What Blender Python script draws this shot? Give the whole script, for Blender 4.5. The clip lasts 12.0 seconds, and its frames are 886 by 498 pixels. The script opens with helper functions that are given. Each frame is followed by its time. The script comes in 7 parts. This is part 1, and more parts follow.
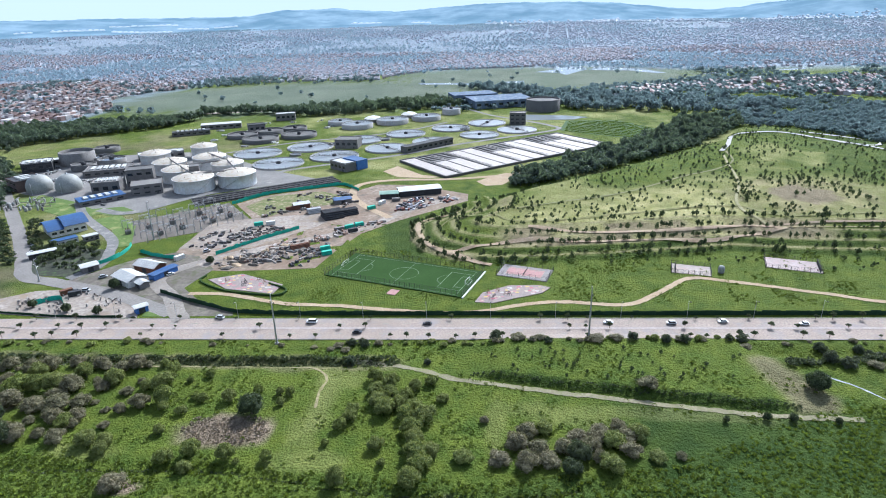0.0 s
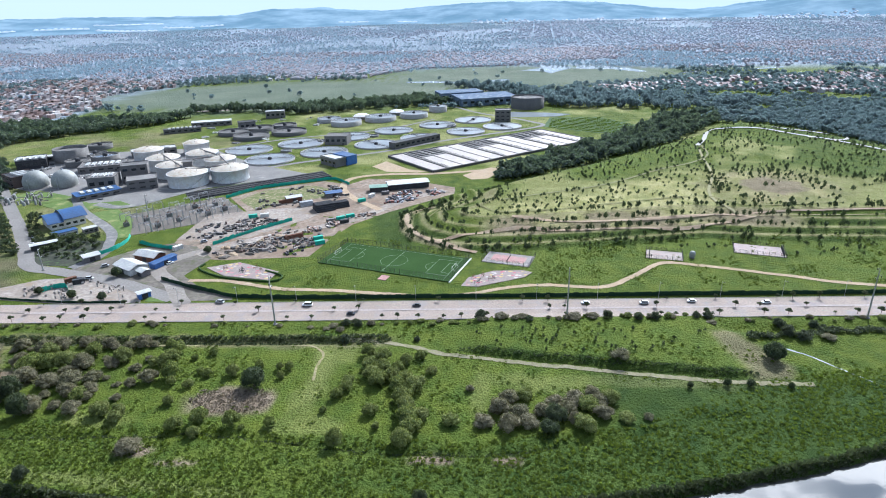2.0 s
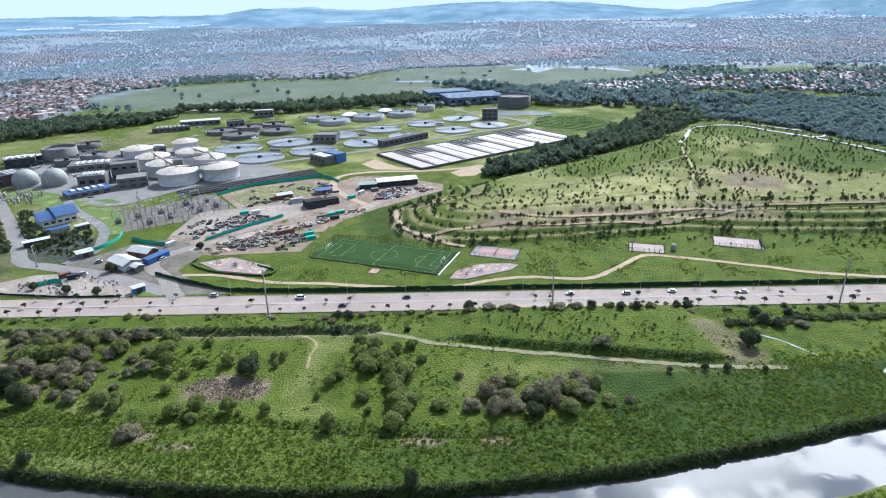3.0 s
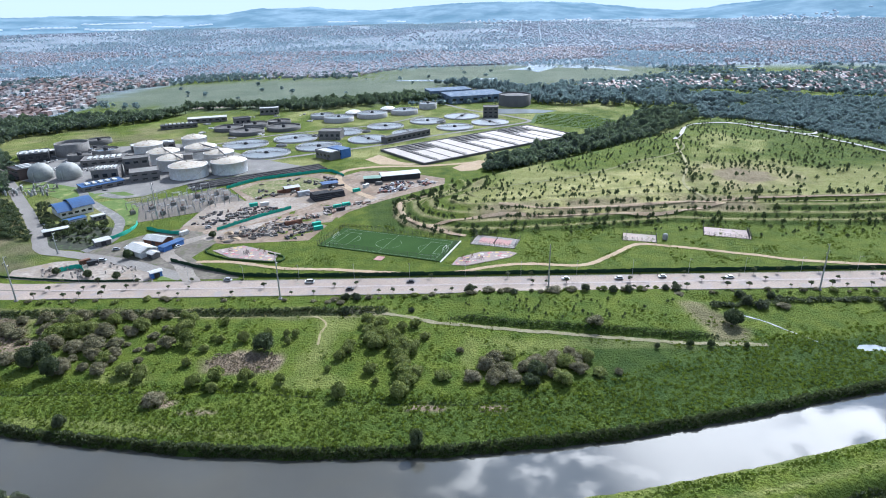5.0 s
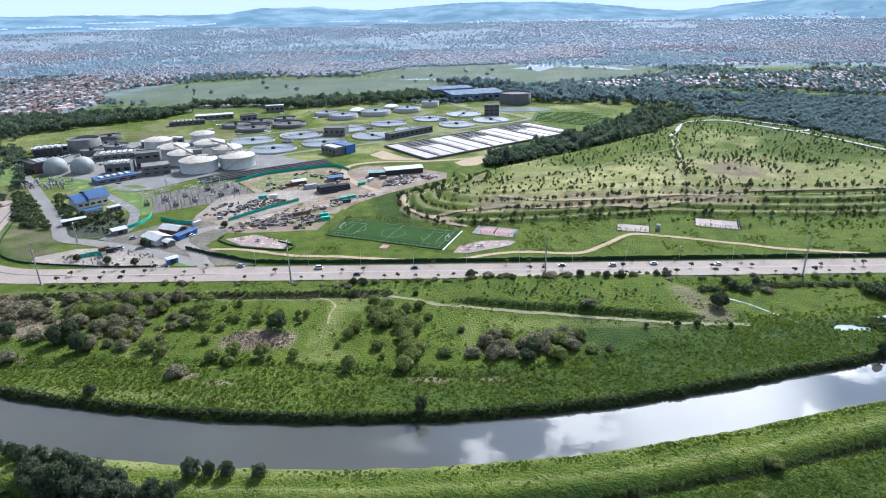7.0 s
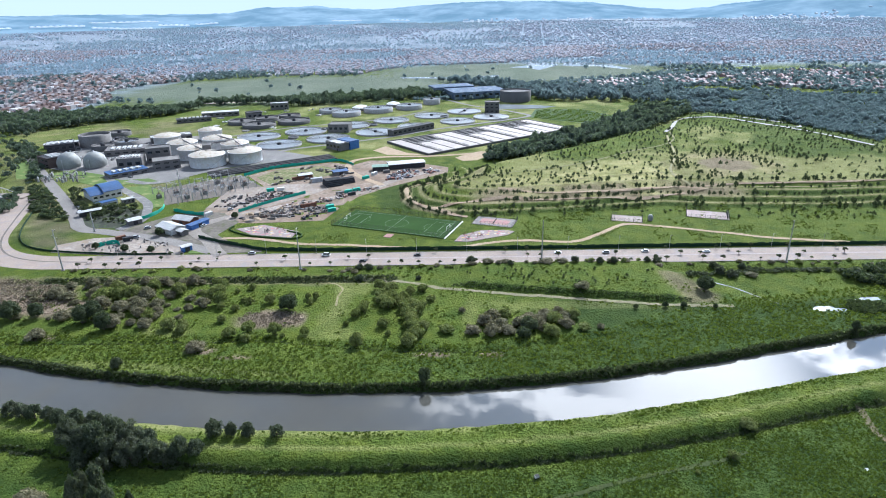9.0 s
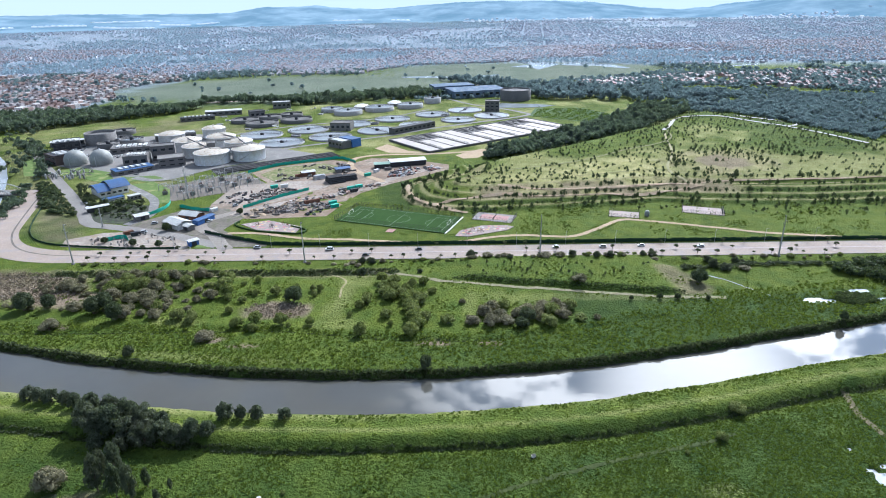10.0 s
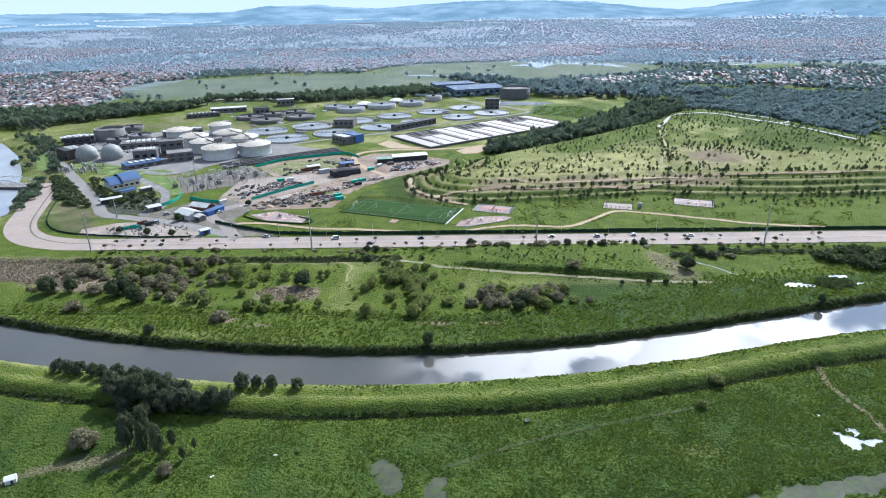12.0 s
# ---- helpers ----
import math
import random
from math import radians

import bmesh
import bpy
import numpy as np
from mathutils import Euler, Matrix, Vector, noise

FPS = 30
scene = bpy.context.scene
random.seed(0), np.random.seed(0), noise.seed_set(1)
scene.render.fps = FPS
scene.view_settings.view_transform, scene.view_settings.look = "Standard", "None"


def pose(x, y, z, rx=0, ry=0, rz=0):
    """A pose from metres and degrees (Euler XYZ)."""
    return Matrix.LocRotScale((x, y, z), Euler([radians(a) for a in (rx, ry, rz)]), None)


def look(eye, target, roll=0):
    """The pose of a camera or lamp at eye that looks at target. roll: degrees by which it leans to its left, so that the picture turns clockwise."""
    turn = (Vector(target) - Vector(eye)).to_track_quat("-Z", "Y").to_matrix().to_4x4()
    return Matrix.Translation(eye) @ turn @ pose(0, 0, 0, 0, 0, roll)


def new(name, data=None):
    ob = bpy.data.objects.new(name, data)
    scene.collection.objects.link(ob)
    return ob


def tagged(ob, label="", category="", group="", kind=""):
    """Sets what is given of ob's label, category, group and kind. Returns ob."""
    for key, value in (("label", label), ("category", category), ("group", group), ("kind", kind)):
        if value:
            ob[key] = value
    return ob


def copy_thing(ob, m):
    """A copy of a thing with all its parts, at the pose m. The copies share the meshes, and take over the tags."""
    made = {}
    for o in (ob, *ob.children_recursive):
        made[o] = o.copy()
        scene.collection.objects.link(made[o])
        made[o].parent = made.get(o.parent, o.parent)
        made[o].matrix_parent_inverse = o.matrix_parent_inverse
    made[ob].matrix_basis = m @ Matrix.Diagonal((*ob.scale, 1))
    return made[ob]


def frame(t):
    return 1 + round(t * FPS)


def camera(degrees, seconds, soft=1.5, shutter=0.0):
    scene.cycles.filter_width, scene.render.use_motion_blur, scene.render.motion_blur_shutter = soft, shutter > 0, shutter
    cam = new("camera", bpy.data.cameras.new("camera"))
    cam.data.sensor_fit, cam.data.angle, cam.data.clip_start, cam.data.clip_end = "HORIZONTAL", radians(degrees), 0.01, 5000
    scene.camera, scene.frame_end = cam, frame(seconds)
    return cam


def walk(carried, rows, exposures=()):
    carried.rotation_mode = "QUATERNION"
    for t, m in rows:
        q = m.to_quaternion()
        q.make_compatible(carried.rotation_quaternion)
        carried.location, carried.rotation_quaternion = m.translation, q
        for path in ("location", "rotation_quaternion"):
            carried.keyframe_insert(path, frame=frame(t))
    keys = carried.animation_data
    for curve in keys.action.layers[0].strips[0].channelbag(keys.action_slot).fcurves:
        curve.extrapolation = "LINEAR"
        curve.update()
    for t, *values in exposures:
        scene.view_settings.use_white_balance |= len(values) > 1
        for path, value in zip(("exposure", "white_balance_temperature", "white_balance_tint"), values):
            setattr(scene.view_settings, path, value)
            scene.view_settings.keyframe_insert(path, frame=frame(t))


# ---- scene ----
cam = camera(72.0, 12.0, soft=1.0)
PATH = [
    (0, (-0.963, -2.117, 140.211), (-1.099, -0.263, 139.474), -1.5),
    (0.5, (-0.492, -7.259, 140.589), (-0.628, -5.406, 139.851), -1.5),
    (1, (-0.152, -12.289, 140.856), (-0.287, -10.436, 140.116), -1.5),
    (1.5, (0.078, -17.226, 141.031), (-0.045, -15.373, 140.29), -1.5),
    (2, (0.218, -22.09, 141.132), (0.122, -20.234, 140.391), -1.4),
    (2.5, (0.288, -26.895, 141.177), (0.22, -25.039, 140.436), -1.4),
    (3, (0.304, -31.658, 141.181), (0.246, -29.801, 140.439), -1.3),
    (5, (0.1, -50.521, 141.03), (0.039, -48.665, 140.289), -1.2),
    (5.5, (0.038, -55.236, 140.999), (-0.023, -53.379, 140.258), -1.2),
    (6, (-0.013, -59.962, 140.983), (-0.076, -58.105, 140.242), -1.1),
    (6.5, (-0.048, -64.703, 140.988), (-0.111, -62.847, 140.247), -1.1),
    (7, (-0.062, -69.462, 141.014), (-0.127, -67.606, 140.273), -1.1),
    (9, (0.092, -88.64, 141.328), (0.024, -86.785, 140.585), -1.1),
    (9.5, (0.171, -93.451, 141.441), (0.103, -91.595, 140.697), -1.1),
    (10, (0.257, -98.254, 141.555), (0.187, -96.399, 140.811), -1.1),
    (10.5, (0.34, -103.039, 141.661), (0.27, -101.184, 140.916), -1.1),
    (11, (0.411, -107.795, 141.748), (0.341, -105.941, 141.003), -1.0),
    (11.5, (0.459, -112.509, 141.804), (0.387, -110.655, 141.059), -1.0),
    (12, (0.469, -117.167, 141.815), (0.398, -115.312, 141.069), -1.0),
]
walk(cam, [(t, look(eye, target, roll)) for t, eye, target, roll in PATH], [(0, 0.4, 5400, 10), (12, 0.4, 5400, 10)])


# ---- light ----
SUN_AZ, SUN_EL = radians(24.5), radians(42.5)
SUN_DIR = Vector((math.sin(SUN_AZ) * math.cos(SUN_EL), math.cos(SUN_AZ) * math.cos(SUN_EL), math.sin(SUN_EL)))
sun = new("sun", bpy.data.lights.new("sun", "SUN"))
sun.data.energy, sun.data.angle, sun.data.color = 5.2, radians(0.6), (1.0, 0.94, 0.84)
sun.matrix_world = look(SUN_DIR * 900, (0, 0, 0))

world = bpy.data.worlds.new("sky")
scene.world = world
world.use_nodes = True
wt = world.node_tree
wt.nodes.clear()
w_out, w_bg, w_sky = wt.nodes.new("ShaderNodeOutputWorld"), wt.nodes.new("ShaderNodeBackground"), wt.nodes.new("ShaderNodeTexSky")
w_sky.sky_type, w_sky.sun_disc, w_sky.sun_elevation, w_sky.sun_rotation = "NISHITA", False, SUN_EL, SUN_AZ
w_sky.altitude, w_sky.dust_density, w_sky.air_density = 2500, 2.0, 1.2
w_co, w_map, w_noise, w_ramp = (wt.nodes.new("ShaderNode" + n) for n in ("TexCoord", "Mapping", "TexNoise", "ValToRGB"))
w_map.inputs["Scale"].default_value = (1.0, 1.0, 2.4)
w_noise.inputs["Scale"].default_value, w_noise.inputs["Detail"].default_value, w_noise.inputs["Roughness"].default_value = 9.0, 10, 0.56
w_ramp.color_ramp.elements[0].position, w_ramp.color_ramp.elements[1].position = 0.47, 0.55
w_mix, w_mul = wt.nodes.new("ShaderNodeMix"), wt.nodes.new("ShaderNodeMix")
w_mix.data_type = "RGBA"
w_mul.data_type, w_mul.blend_type = "RGBA", "MIX"
w_mul.inputs["Factor"].default_value = 0.8
# clouds brighten towards a thin bank below the sun
BANK_EL = radians(34)
BANK_DIR = Vector((math.sin(SUN_AZ) * math.cos(BANK_EL), math.cos(SUN_AZ) * math.cos(BANK_EL), math.sin(BANK_EL)))
w_dot, w_near, w_tone = wt.nodes.new("ShaderNodeVectorMath"), wt.nodes.new("ShaderNodeMapRange"), wt.nodes.new("ShaderNodeMix")
w_dot.operation, w_dot.inputs[1].default_value = "DOT_PRODUCT", BANK_DIR
w_near.interpolation_type = "SMOOTHERSTEP"
w_near.inputs["From Min"].default_value, w_near.inputs["From Max"].default_value = 0.86, 0.985
w_tone.data_type = "RGBA"
w_tone.inputs["A"].default_value, w_tone.inputs["B"].default_value = (6.0, 6.3, 6.7, 1), (125, 119, 112, 1)
wt.links.new(w_co.outputs["Generated"], w_dot.inputs[0])
wt.links.new(w_dot.outputs["Value"], w_near.inputs["Value"])
wt.links.new(w_near.outputs["Result"], w_tone.inputs["Factor"])
wt.links.new(w_tone.outputs["Result"], w_mul.inputs["B"])
wt.links.new(w_co.outputs["Generated"], w_map.inputs["Vector"])
wt.links.new(w_map.outputs["Vector"], w_noise.inputs["Vector"])
wt.links.new(w_noise.outputs["Fac"], w_ramp.inputs["Fac"])
# one bright cloud stands under the sun
w_core, w_most = wt.nodes.new("ShaderNodeMapRange"), wt.nodes.new("ShaderNodeMath")
w_core.interpolation_type, w_most.operation = "SMOOTHSTEP", "MAXIMUM"
w_core.inputs["From Min"].default_value, w_core.inputs["From Max"].default_value = 0.982, 0.999
wt.links.new(w_dot.outputs["Value"], w_core.inputs["Value"])
wt.links.new(w_core.outputs["Result"], w_most.inputs[0])
wt.links.new(w_ramp.outputs["Color"], w_most.inputs[1])
wt.links.new(w_most.outputs["Value"], w_mix.inputs["Factor"])
w_deep = wt.nodes.new("ShaderNodeMix")
w_deep.data_type = "RGBA"
w_deep.inputs["Factor"].default_value = 0.7
w_gap = wt.nodes.new("ShaderNodeMix")
w_gap.data_type = "RGBA"
w_gap.inputs["A"].default_value, w_gap.inputs["B"].default_value = (5, 6.2, 8, 1), (17, 22, 30, 1)
wt.links.new(w_gap.outputs["Result"], w_deep.inputs["B"])
wt.links.new(w_near.outputs["Result"], w_gap.inputs["Factor"])
wt.links.new(w_sky.outputs["Color"], w_deep.inputs["A"])
wt.links.new(w_deep.outputs["Result"], w_mix.inputs["A"])
wt.links.new(w_sky.outputs["Color"], w_mul.inputs["A"])
wt.links.new(w_mul.outputs["Result"], w_mix.inputs["B"])
# pale blue haze low over the horizon
w_sep, w_low, w_air = wt.nodes.new("ShaderNodeSeparateXYZ"), wt.nodes.new("ShaderNodeMapRange"), wt.nodes.new("ShaderNodeMix")
w_low.inputs["From Min"].default_value, w_low.inputs["From Max"].default_value = 0.03, 0.2
w_air.data_type = "RGBA"
w_air.inputs["A"].default_value = (6.9, 8.0, 8.7, 1)
wt.links.new(w_co.outputs["Generated"], w_sep.inputs["Vector"])
wt.links.new(w_sep.outputs["Z"], w_low.inputs["Value"])
wt.links.new(w_low.outputs["Result"], w_air.inputs["Factor"])
wt.links.new(w_mix.outputs["Result"], w_air.inputs["B"])
wt.links.new(w_air.outputs["Result"], w_bg.inputs["Color"])
w_bg.inputs["Strength"].default_value = 0.09
wt.links.new(w_bg.outputs["Background"], w_out.inputs["Surface"])


# ---- materials ----
def nodes_of(name):
    m = bpy.data.materials.new(name)
    m.use_nodes = True
    t = m.node_tree
    return m, t, t.nodes["Principled BSDF"]


def node(t, kind, **given):
    n = t.nodes.new("ShaderNode" + kind)
    for key, value in given.items():
        n.inputs[key].default_value = value
    return n


def rgba(c):
    return (*c, 1)


def blend(t, fac, a, b, mode="MIX"):
    """A colour mix of sockets or plain colours."""
    n = t.nodes.new("ShaderNodeMix")
    n.data_type, n.blend_type = "RGBA", mode
    for key, v in (("Factor", fac), ("A", a), ("B", b)):
        if isinstance(v, bpy.types.NodeSocket):
            t.links.new(v, n.inputs[key])
        else:
            n.inputs[key].default_value = v if key == "Factor" else rgba(v)
    return n.outputs["Result"]


def grain(t, scale, low=0.35, high=0.65, detail=4, coords="Object"):
    """A stretched noise, 0 to 1, at so many waves a metre."""
    co = t.nodes.new("ShaderNodeTexCoord") if coords == "Object" else t.nodes.new("ShaderNodeNewGeometry")
    n = node(t, "TexNoise", Scale=scale, Detail=detail)
    t.links.new(co.outputs["Object" if coords == "Object" else "Position"], n.inputs["Vector"])
    r = node(t, "MapRange")
    r.inputs["From Min"].default_value, r.inputs["From Max"].default_value = low, high
    t.links.new(n.outputs["Fac"], r.inputs["Value"])
    return r.outputs["Result"]


def surface(name, a, b, coarse=0.1, fine=2.0, rough=0.85, bump=0.3, metal=0.0, dirt=None, spec=None, depth=0.1, world_co=True, each=0.0):
    """Two tones in large patches, darkened by fine grain, with dirt in streaks and relief."""
    m, t, p = nodes_of(name)
    co = "World" if world_co else "Object"
    colour = blend(t, grain(t, coarse, coords=co), a, b)
    small = grain(t, fine, 0.25, 0.75, coords=co)
    colour = blend(t, small, tuple(0.72 * v for v in a), colour)
    if dirt:
        colour = blend(t, grain(t, coarse * 2.7, 0.52, 0.72, 6, coords=co), colour, dirt)
    if each:
        info = t.nodes.new("ShaderNodeObjectInfo")
        hsv = node(t, "HueSaturation")
        r = node(t, "MapRange")
        r.inputs["To Min"].default_value, r.inputs["To Max"].default_value = 1 - each, 1 + each
        t.links.new(info.outputs["Random"], r.inputs["Value"])
        t.links.new(r.outputs["Result"], hsv.inputs["Value"])
        t.links.new(colour, hsv.inputs["Color"])
        colour = hsv.outputs["Color"]
    t.links.new(colour, p.inputs["Base Color"])
    p.inputs["Roughness"].default_value, p.inputs["Metallic"].default_value = rough, metal
    if spec is None and rough > 0.8:
        spec = 0.2
    if spec is not None:
        p.inputs["Specular IOR Level"].default_value = spec
    if bump:
        b_ = node(t, "Bump", Strength=bump, Distance=depth)
        t.links.new(small, b_.inputs["Height"])
        t.links.new(b_.outputs["Normal"], p.inputs["Normal"])
    return m


def leaves(name, a, b, c, rough=0.75, glow=0.45, through_tint=(1.25, 1.35, 0.8)):
    """Foliage: tone by clump and by tree."""
    m, t, p = nodes_of(name)
    geo, info = t.nodes.new("ShaderNodeNewGeometry"), t.nodes.new("ShaderNodeObjectInfo")
    colour = blend(t, geo.outputs["Random Per Island"], a, b)
    colour = blend(t, info.outputs["Random"], colour, blend(t, 0.6, colour, c))
    t.links.new(colour, p.inputs["Base Color"])
    p.inputs["Roughness"].default_value = rough
    p.inputs["Specular IOR Level"].default_value = 0.3
    # thin leaves let light through
    thin, mix = t.nodes.new("ShaderNodeBsdfTranslucent"), t.nodes.new("ShaderNodeMixShader")
    t.links.new(blend(t, 1.0, colour, through_tint, "MULTIPLY"), thin.inputs["Color"])
    mix.inputs["Fac"].default_value = glow
    t.links.new(p.outputs["BSDF"], mix.inputs[1])
    t.links.new(thin.outputs["BSDF"], mix.inputs[2])
    t.links.new(mix.outputs["Shader"], t.nodes["Material Output"].inputs["Surface"])
    return m


def palette(name, tones, rough=0.8, spec=0.2):
    """One of several colours for each loose piece of a mesh."""
    m, t, p = nodes_of(name)
    geo, ramp = t.nodes.new("ShaderNodeNewGeometry"), t.nodes.new("ShaderNodeValToRGB")
    ramp.color_ramp.interpolation = "CONSTANT"
    for n, c in enumerate(tones):
        e = ramp.color_ramp.elements[n] if n < 2 else ramp.color_ramp.elements.new(n / len(tones))
        e.position, e.color = n / len(tones), rgba(c)
    t.links.new(geo.outputs["Random Per Island"], ramp.inputs["Fac"])
    colour = blend(t, grain(t, 0.8, coords="World"), ramp.outputs["Color"], blend(t, 0.3, ramp.outputs["Color"], (0.1, 0.09, 0.08)))
    t.links.new(colour, p.inputs["Base Color"])
    p.inputs["Roughness"].default_value, p.inputs["Specular IOR Level"].default_value = rough, spec
    return m


def water(name, tint, rough=0.04, ripple=0.05, scale=0.6, ior=1.33):
    m, t, p = nodes_of(name)
    t.links.new(blend(t, grain(t, 0.02, coords="World"), tint, tuple(0.8 * v for v in tint)), p.inputs["Base Color"])
    p.inputs["Roughness"].default_value, p.inputs["IOR"].default_value = rough, ior
    b = node(t, "Bump", Strength=ripple, Distance=0.1)
    t.links.new(grain(t, scale, 0, 1, 2, coords="World"), b.inputs["Height"])
    t.links.new(b.outputs["Normal"], p.inputs["Normal"])
    return m


ASPHALT = surface("asphalt", (0.28, 0.225, 0.185), (0.35, 0.285, 0.24), 0.05, 1.2, 0.9, 0.1, dirt=(0.22, 0.195, 0.19))
OLD_ASPHALT = surface("old_asphalt", (0.15, 0.145, 0.14), (0.22, 0.21, 0.2), 0.06, 1.2, 0.85, 0.1, dirt=(0.27, 0.25, 0.23))
CONCRETE = surface("concrete", (0.17, 0.16, 0.15), (0.25, 0.235, 0.22), 0.08, 0.7, 0.85, 0.2, dirt=(0.16, 0.15, 0.135))
DARK_CONCRETE = surface("dark_concrete", (0.12, 0.115, 0.11), (0.17, 0.16, 0.15), 0.08, 1.5, 0.85, 0.15)
DIRT = surface("dirt", (0.34, 0.25, 0.16), (0.42, 0.33, 0.23), 0.12, 1.1, 0.95, 0.4, dirt=(0.25, 0.2, 0.13))
PALE_DIRT = surface("pale_dirt", (0.23, 0.19, 0.155), (0.37, 0.33, 0.29), 0.06, 0.5, 0.95, 0.4, dirt=(0.22, 0.17, 0.12))
YARD = surface("yard_ground", (0.19, 0.135, 0.095), (0.31, 0.25, 0.2), 0.05, 0.4, 0.95, 0.5, dirt=(0.12, 0.1, 0.075))
GRAVEL = surface("gravel", (0.12, 0.105, 0.09), (0.19, 0.165, 0.14), 0.1, 1.5, 0.95, 0.5)
LAWN = surface("lawn", (0.085, 0.135, 0.03), (0.13, 0.18, 0.05), 0.05, 0.8, 0.95, 0.3, dirt=(0.2, 0.2, 0.08))
TURF = surface("artificial_turf", (0.033, 0.066, 0.018), (0.042, 0.08, 0.024), 0.05, 2.0, 0.95, 0.05, spec=0.03)
LINE = surface("white_line", (0.2, 0.25, 0.19), (0.27, 0.32, 0.25), 0.5, 2, 0.8, 0)
BARK = surface("bark", (0.12, 0.09, 0.07), (0.2, 0.16, 0.12), 1.0, 5.0, 0.95, 0.5)
WHITE_PAINT = surface("white_paint", (0.6, 0.59, 0.56), (0.7, 0.69, 0.66), 0.15, 0.9, 0.6, 0.05, dirt=(0.42, 0.38, 0.33))
ROOF_STAINED = surface("stained_roof", (0.42, 0.37, 0.3), (0.52, 0.47, 0.4), 0.12, 0.6, 0.8, 0.1, dirt=(0.28, 0.21, 0.14))
GREY_WALL = surface("grey_wall", (0.16, 0.15, 0.145), (0.21, 0.2, 0.19), 0.1, 1.5, 0.85, 0.1, dirt=(0.12, 0.11, 0.1))
DOME = surface("dome_skin", (0.25, 0.255, 0.235), (0.32, 0.32, 0.3), 0.1, 1.0, 0.6, 0.05)
BLUE_ROOF = surface("blue_roof", (0.012, 0.06, 0.17), (0.018, 0.08, 0.22), 0.2, 1.0, 0.6, 0.05)
METAL_ROOF = surface("metal_roof", (0.4, 0.4, 0.385), (0.5, 0.5, 0.48), 0.2, 1.0, 0.55, 0.05, dirt=(0.45, 0.42, 0.38))
DARK_METAL = surface("dark_metal", (0.04, 0.04, 0.045), (0.07, 0.07, 0.07), 0.3, 2.0, 0.75, 0.05, spec=0.2)
TANK_WHITE = surface("tank_white", (0.78, 0.78, 0.77), (0.84, 0.84, 0.83), 0.1, 0.5, 0.5, 0.03, dirt=(0.62, 0.58, 0.52))
LEAF_SAPLING = leaves("sapling_leaves", (0.03, 0.045, 0.025), (0.09, 0.11, 0.055), (0.08, 0.095, 0.05), glow=0.4)
# distant wood foliage: haze mixed into the leaf colour as pale blue
LEAF_WOOD_HAZED = leaves("haze_tinted_wood_leaves", (0.095, 0.128, 0.14), (0.175, 0.205, 0.215), (0.14, 0.17, 0.18), glow=0.55, through_tint=(1.1, 1.25, 1.15))
LEAF_BELT = leaves("belt_leaves", (0.045, 0.068, 0.06), (0.11, 0.135, 0.11), (0.1, 0.118, 0.098), glow=0.45)
LEAF_WEST = leaves("west_leaves", (0.05, 0.075, 0.06), (0.12, 0.145, 0.11), (0.1, 0.12, 0.095), glow=0.45)
STEEL = surface("galvanised_steel", (0.4, 0.4, 0.4), (0.5, 0.5, 0.5), 0.5, 3, 0.5, 0.05, metal=0.6)
GREEN_MESH = surface("green_mesh", (0.03, 0.36, 0.25), (0.06, 0.46, 0.34), 0.3, 2.0, 0.8, 0.2)
RUST = surface("rust", (0.14, 0.065, 0.042), (0.2, 0.1, 0.065), 0.4, 2, 0.9, 0.2)
BLUE_PAINT = surface("blue_paint", (0.05, 0.14, 0.4), (0.08, 0.2, 0.5), 0.4, 2, 0.7, 0.1)
GREY_BLUE = surface("grey_blue_sheet", (0.1, 0.14, 0.2), (0.15, 0.19, 0.25), 0.06, 0.3, 0.9, 0.05, dirt=(0.22, 0.24, 0.27), spec=0.1)
PINK = surface("red_court", (0.36, 0.2, 0.19), (0.42, 0.25, 0.23), 0.2, 1.5, 0.9, 0.05)
COURT_GREY = surface("grey_court", (0.22, 0.2, 0.19), (0.3, 0.275, 0.265), 0.2, 1.5, 0.9, 0.05)
HEDGE_DARK = surface("dark_fence_green", (0.015, 0.04, 0.02), (0.03, 0.06, 0.03), 0.3, 2, 0.9, 0.3)
GLASS_DARK = surface("dark_glass", (0.02, 0.025, 0.03), (0.03, 0.035, 0.04), 0.5, 2, 0.1, 0)
RUBBER = surface("rubber", (0.02, 0.02, 0.02), (0.03, 0.03, 0.03), 1, 4, 0.9, 0.1)
LEAF = leaves("tree_leaves", (0.052, 0.078, 0.017), (0.26, 0.285, 0.075), (0.19, 0.2, 0.072), glow=0.3)
LEAF_GREY = leaves("grey_leaves", (0.06, 0.058, 0.033), (0.24, 0.22, 0.125), (0.18, 0.155, 0.1), glow=0.28)
LEAF_DARK = leaves("dark_leaves", (0.025, 0.04, 0.02), (0.085, 0.105, 0.05), (0.09, 0.1, 0.06))
LEAF_LEVEE = leaves("levee_leaves", (0.035, 0.05, 0.03), (0.1, 0.115, 0.075), (0.1, 0.105, 0.075), glow=0.45)
# farthest trees: leaf colour mostly painted haze, far paler than real foliage
FAR_LEAF_HAZED = leaves("haze_tinted_far_leaves", (0.25, 0.31, 0.36), (0.32, 0.38, 0.43), (0.28, 0.34, 0.39), glow=0.6, through_tint=(1.1, 1.2, 1.2))
WEED = leaves("weed_leaves", (0.042, 0.075, 0.0095), (0.1, 0.135, 0.019), (0.118, 0.138, 0.03), glow=0.6)
DRY_WEED = leaves("dead_weed_leaves", (0.13, 0.1, 0.08), (0.25, 0.2, 0.165), (0.2, 0.16, 0.13), glow=0.3)
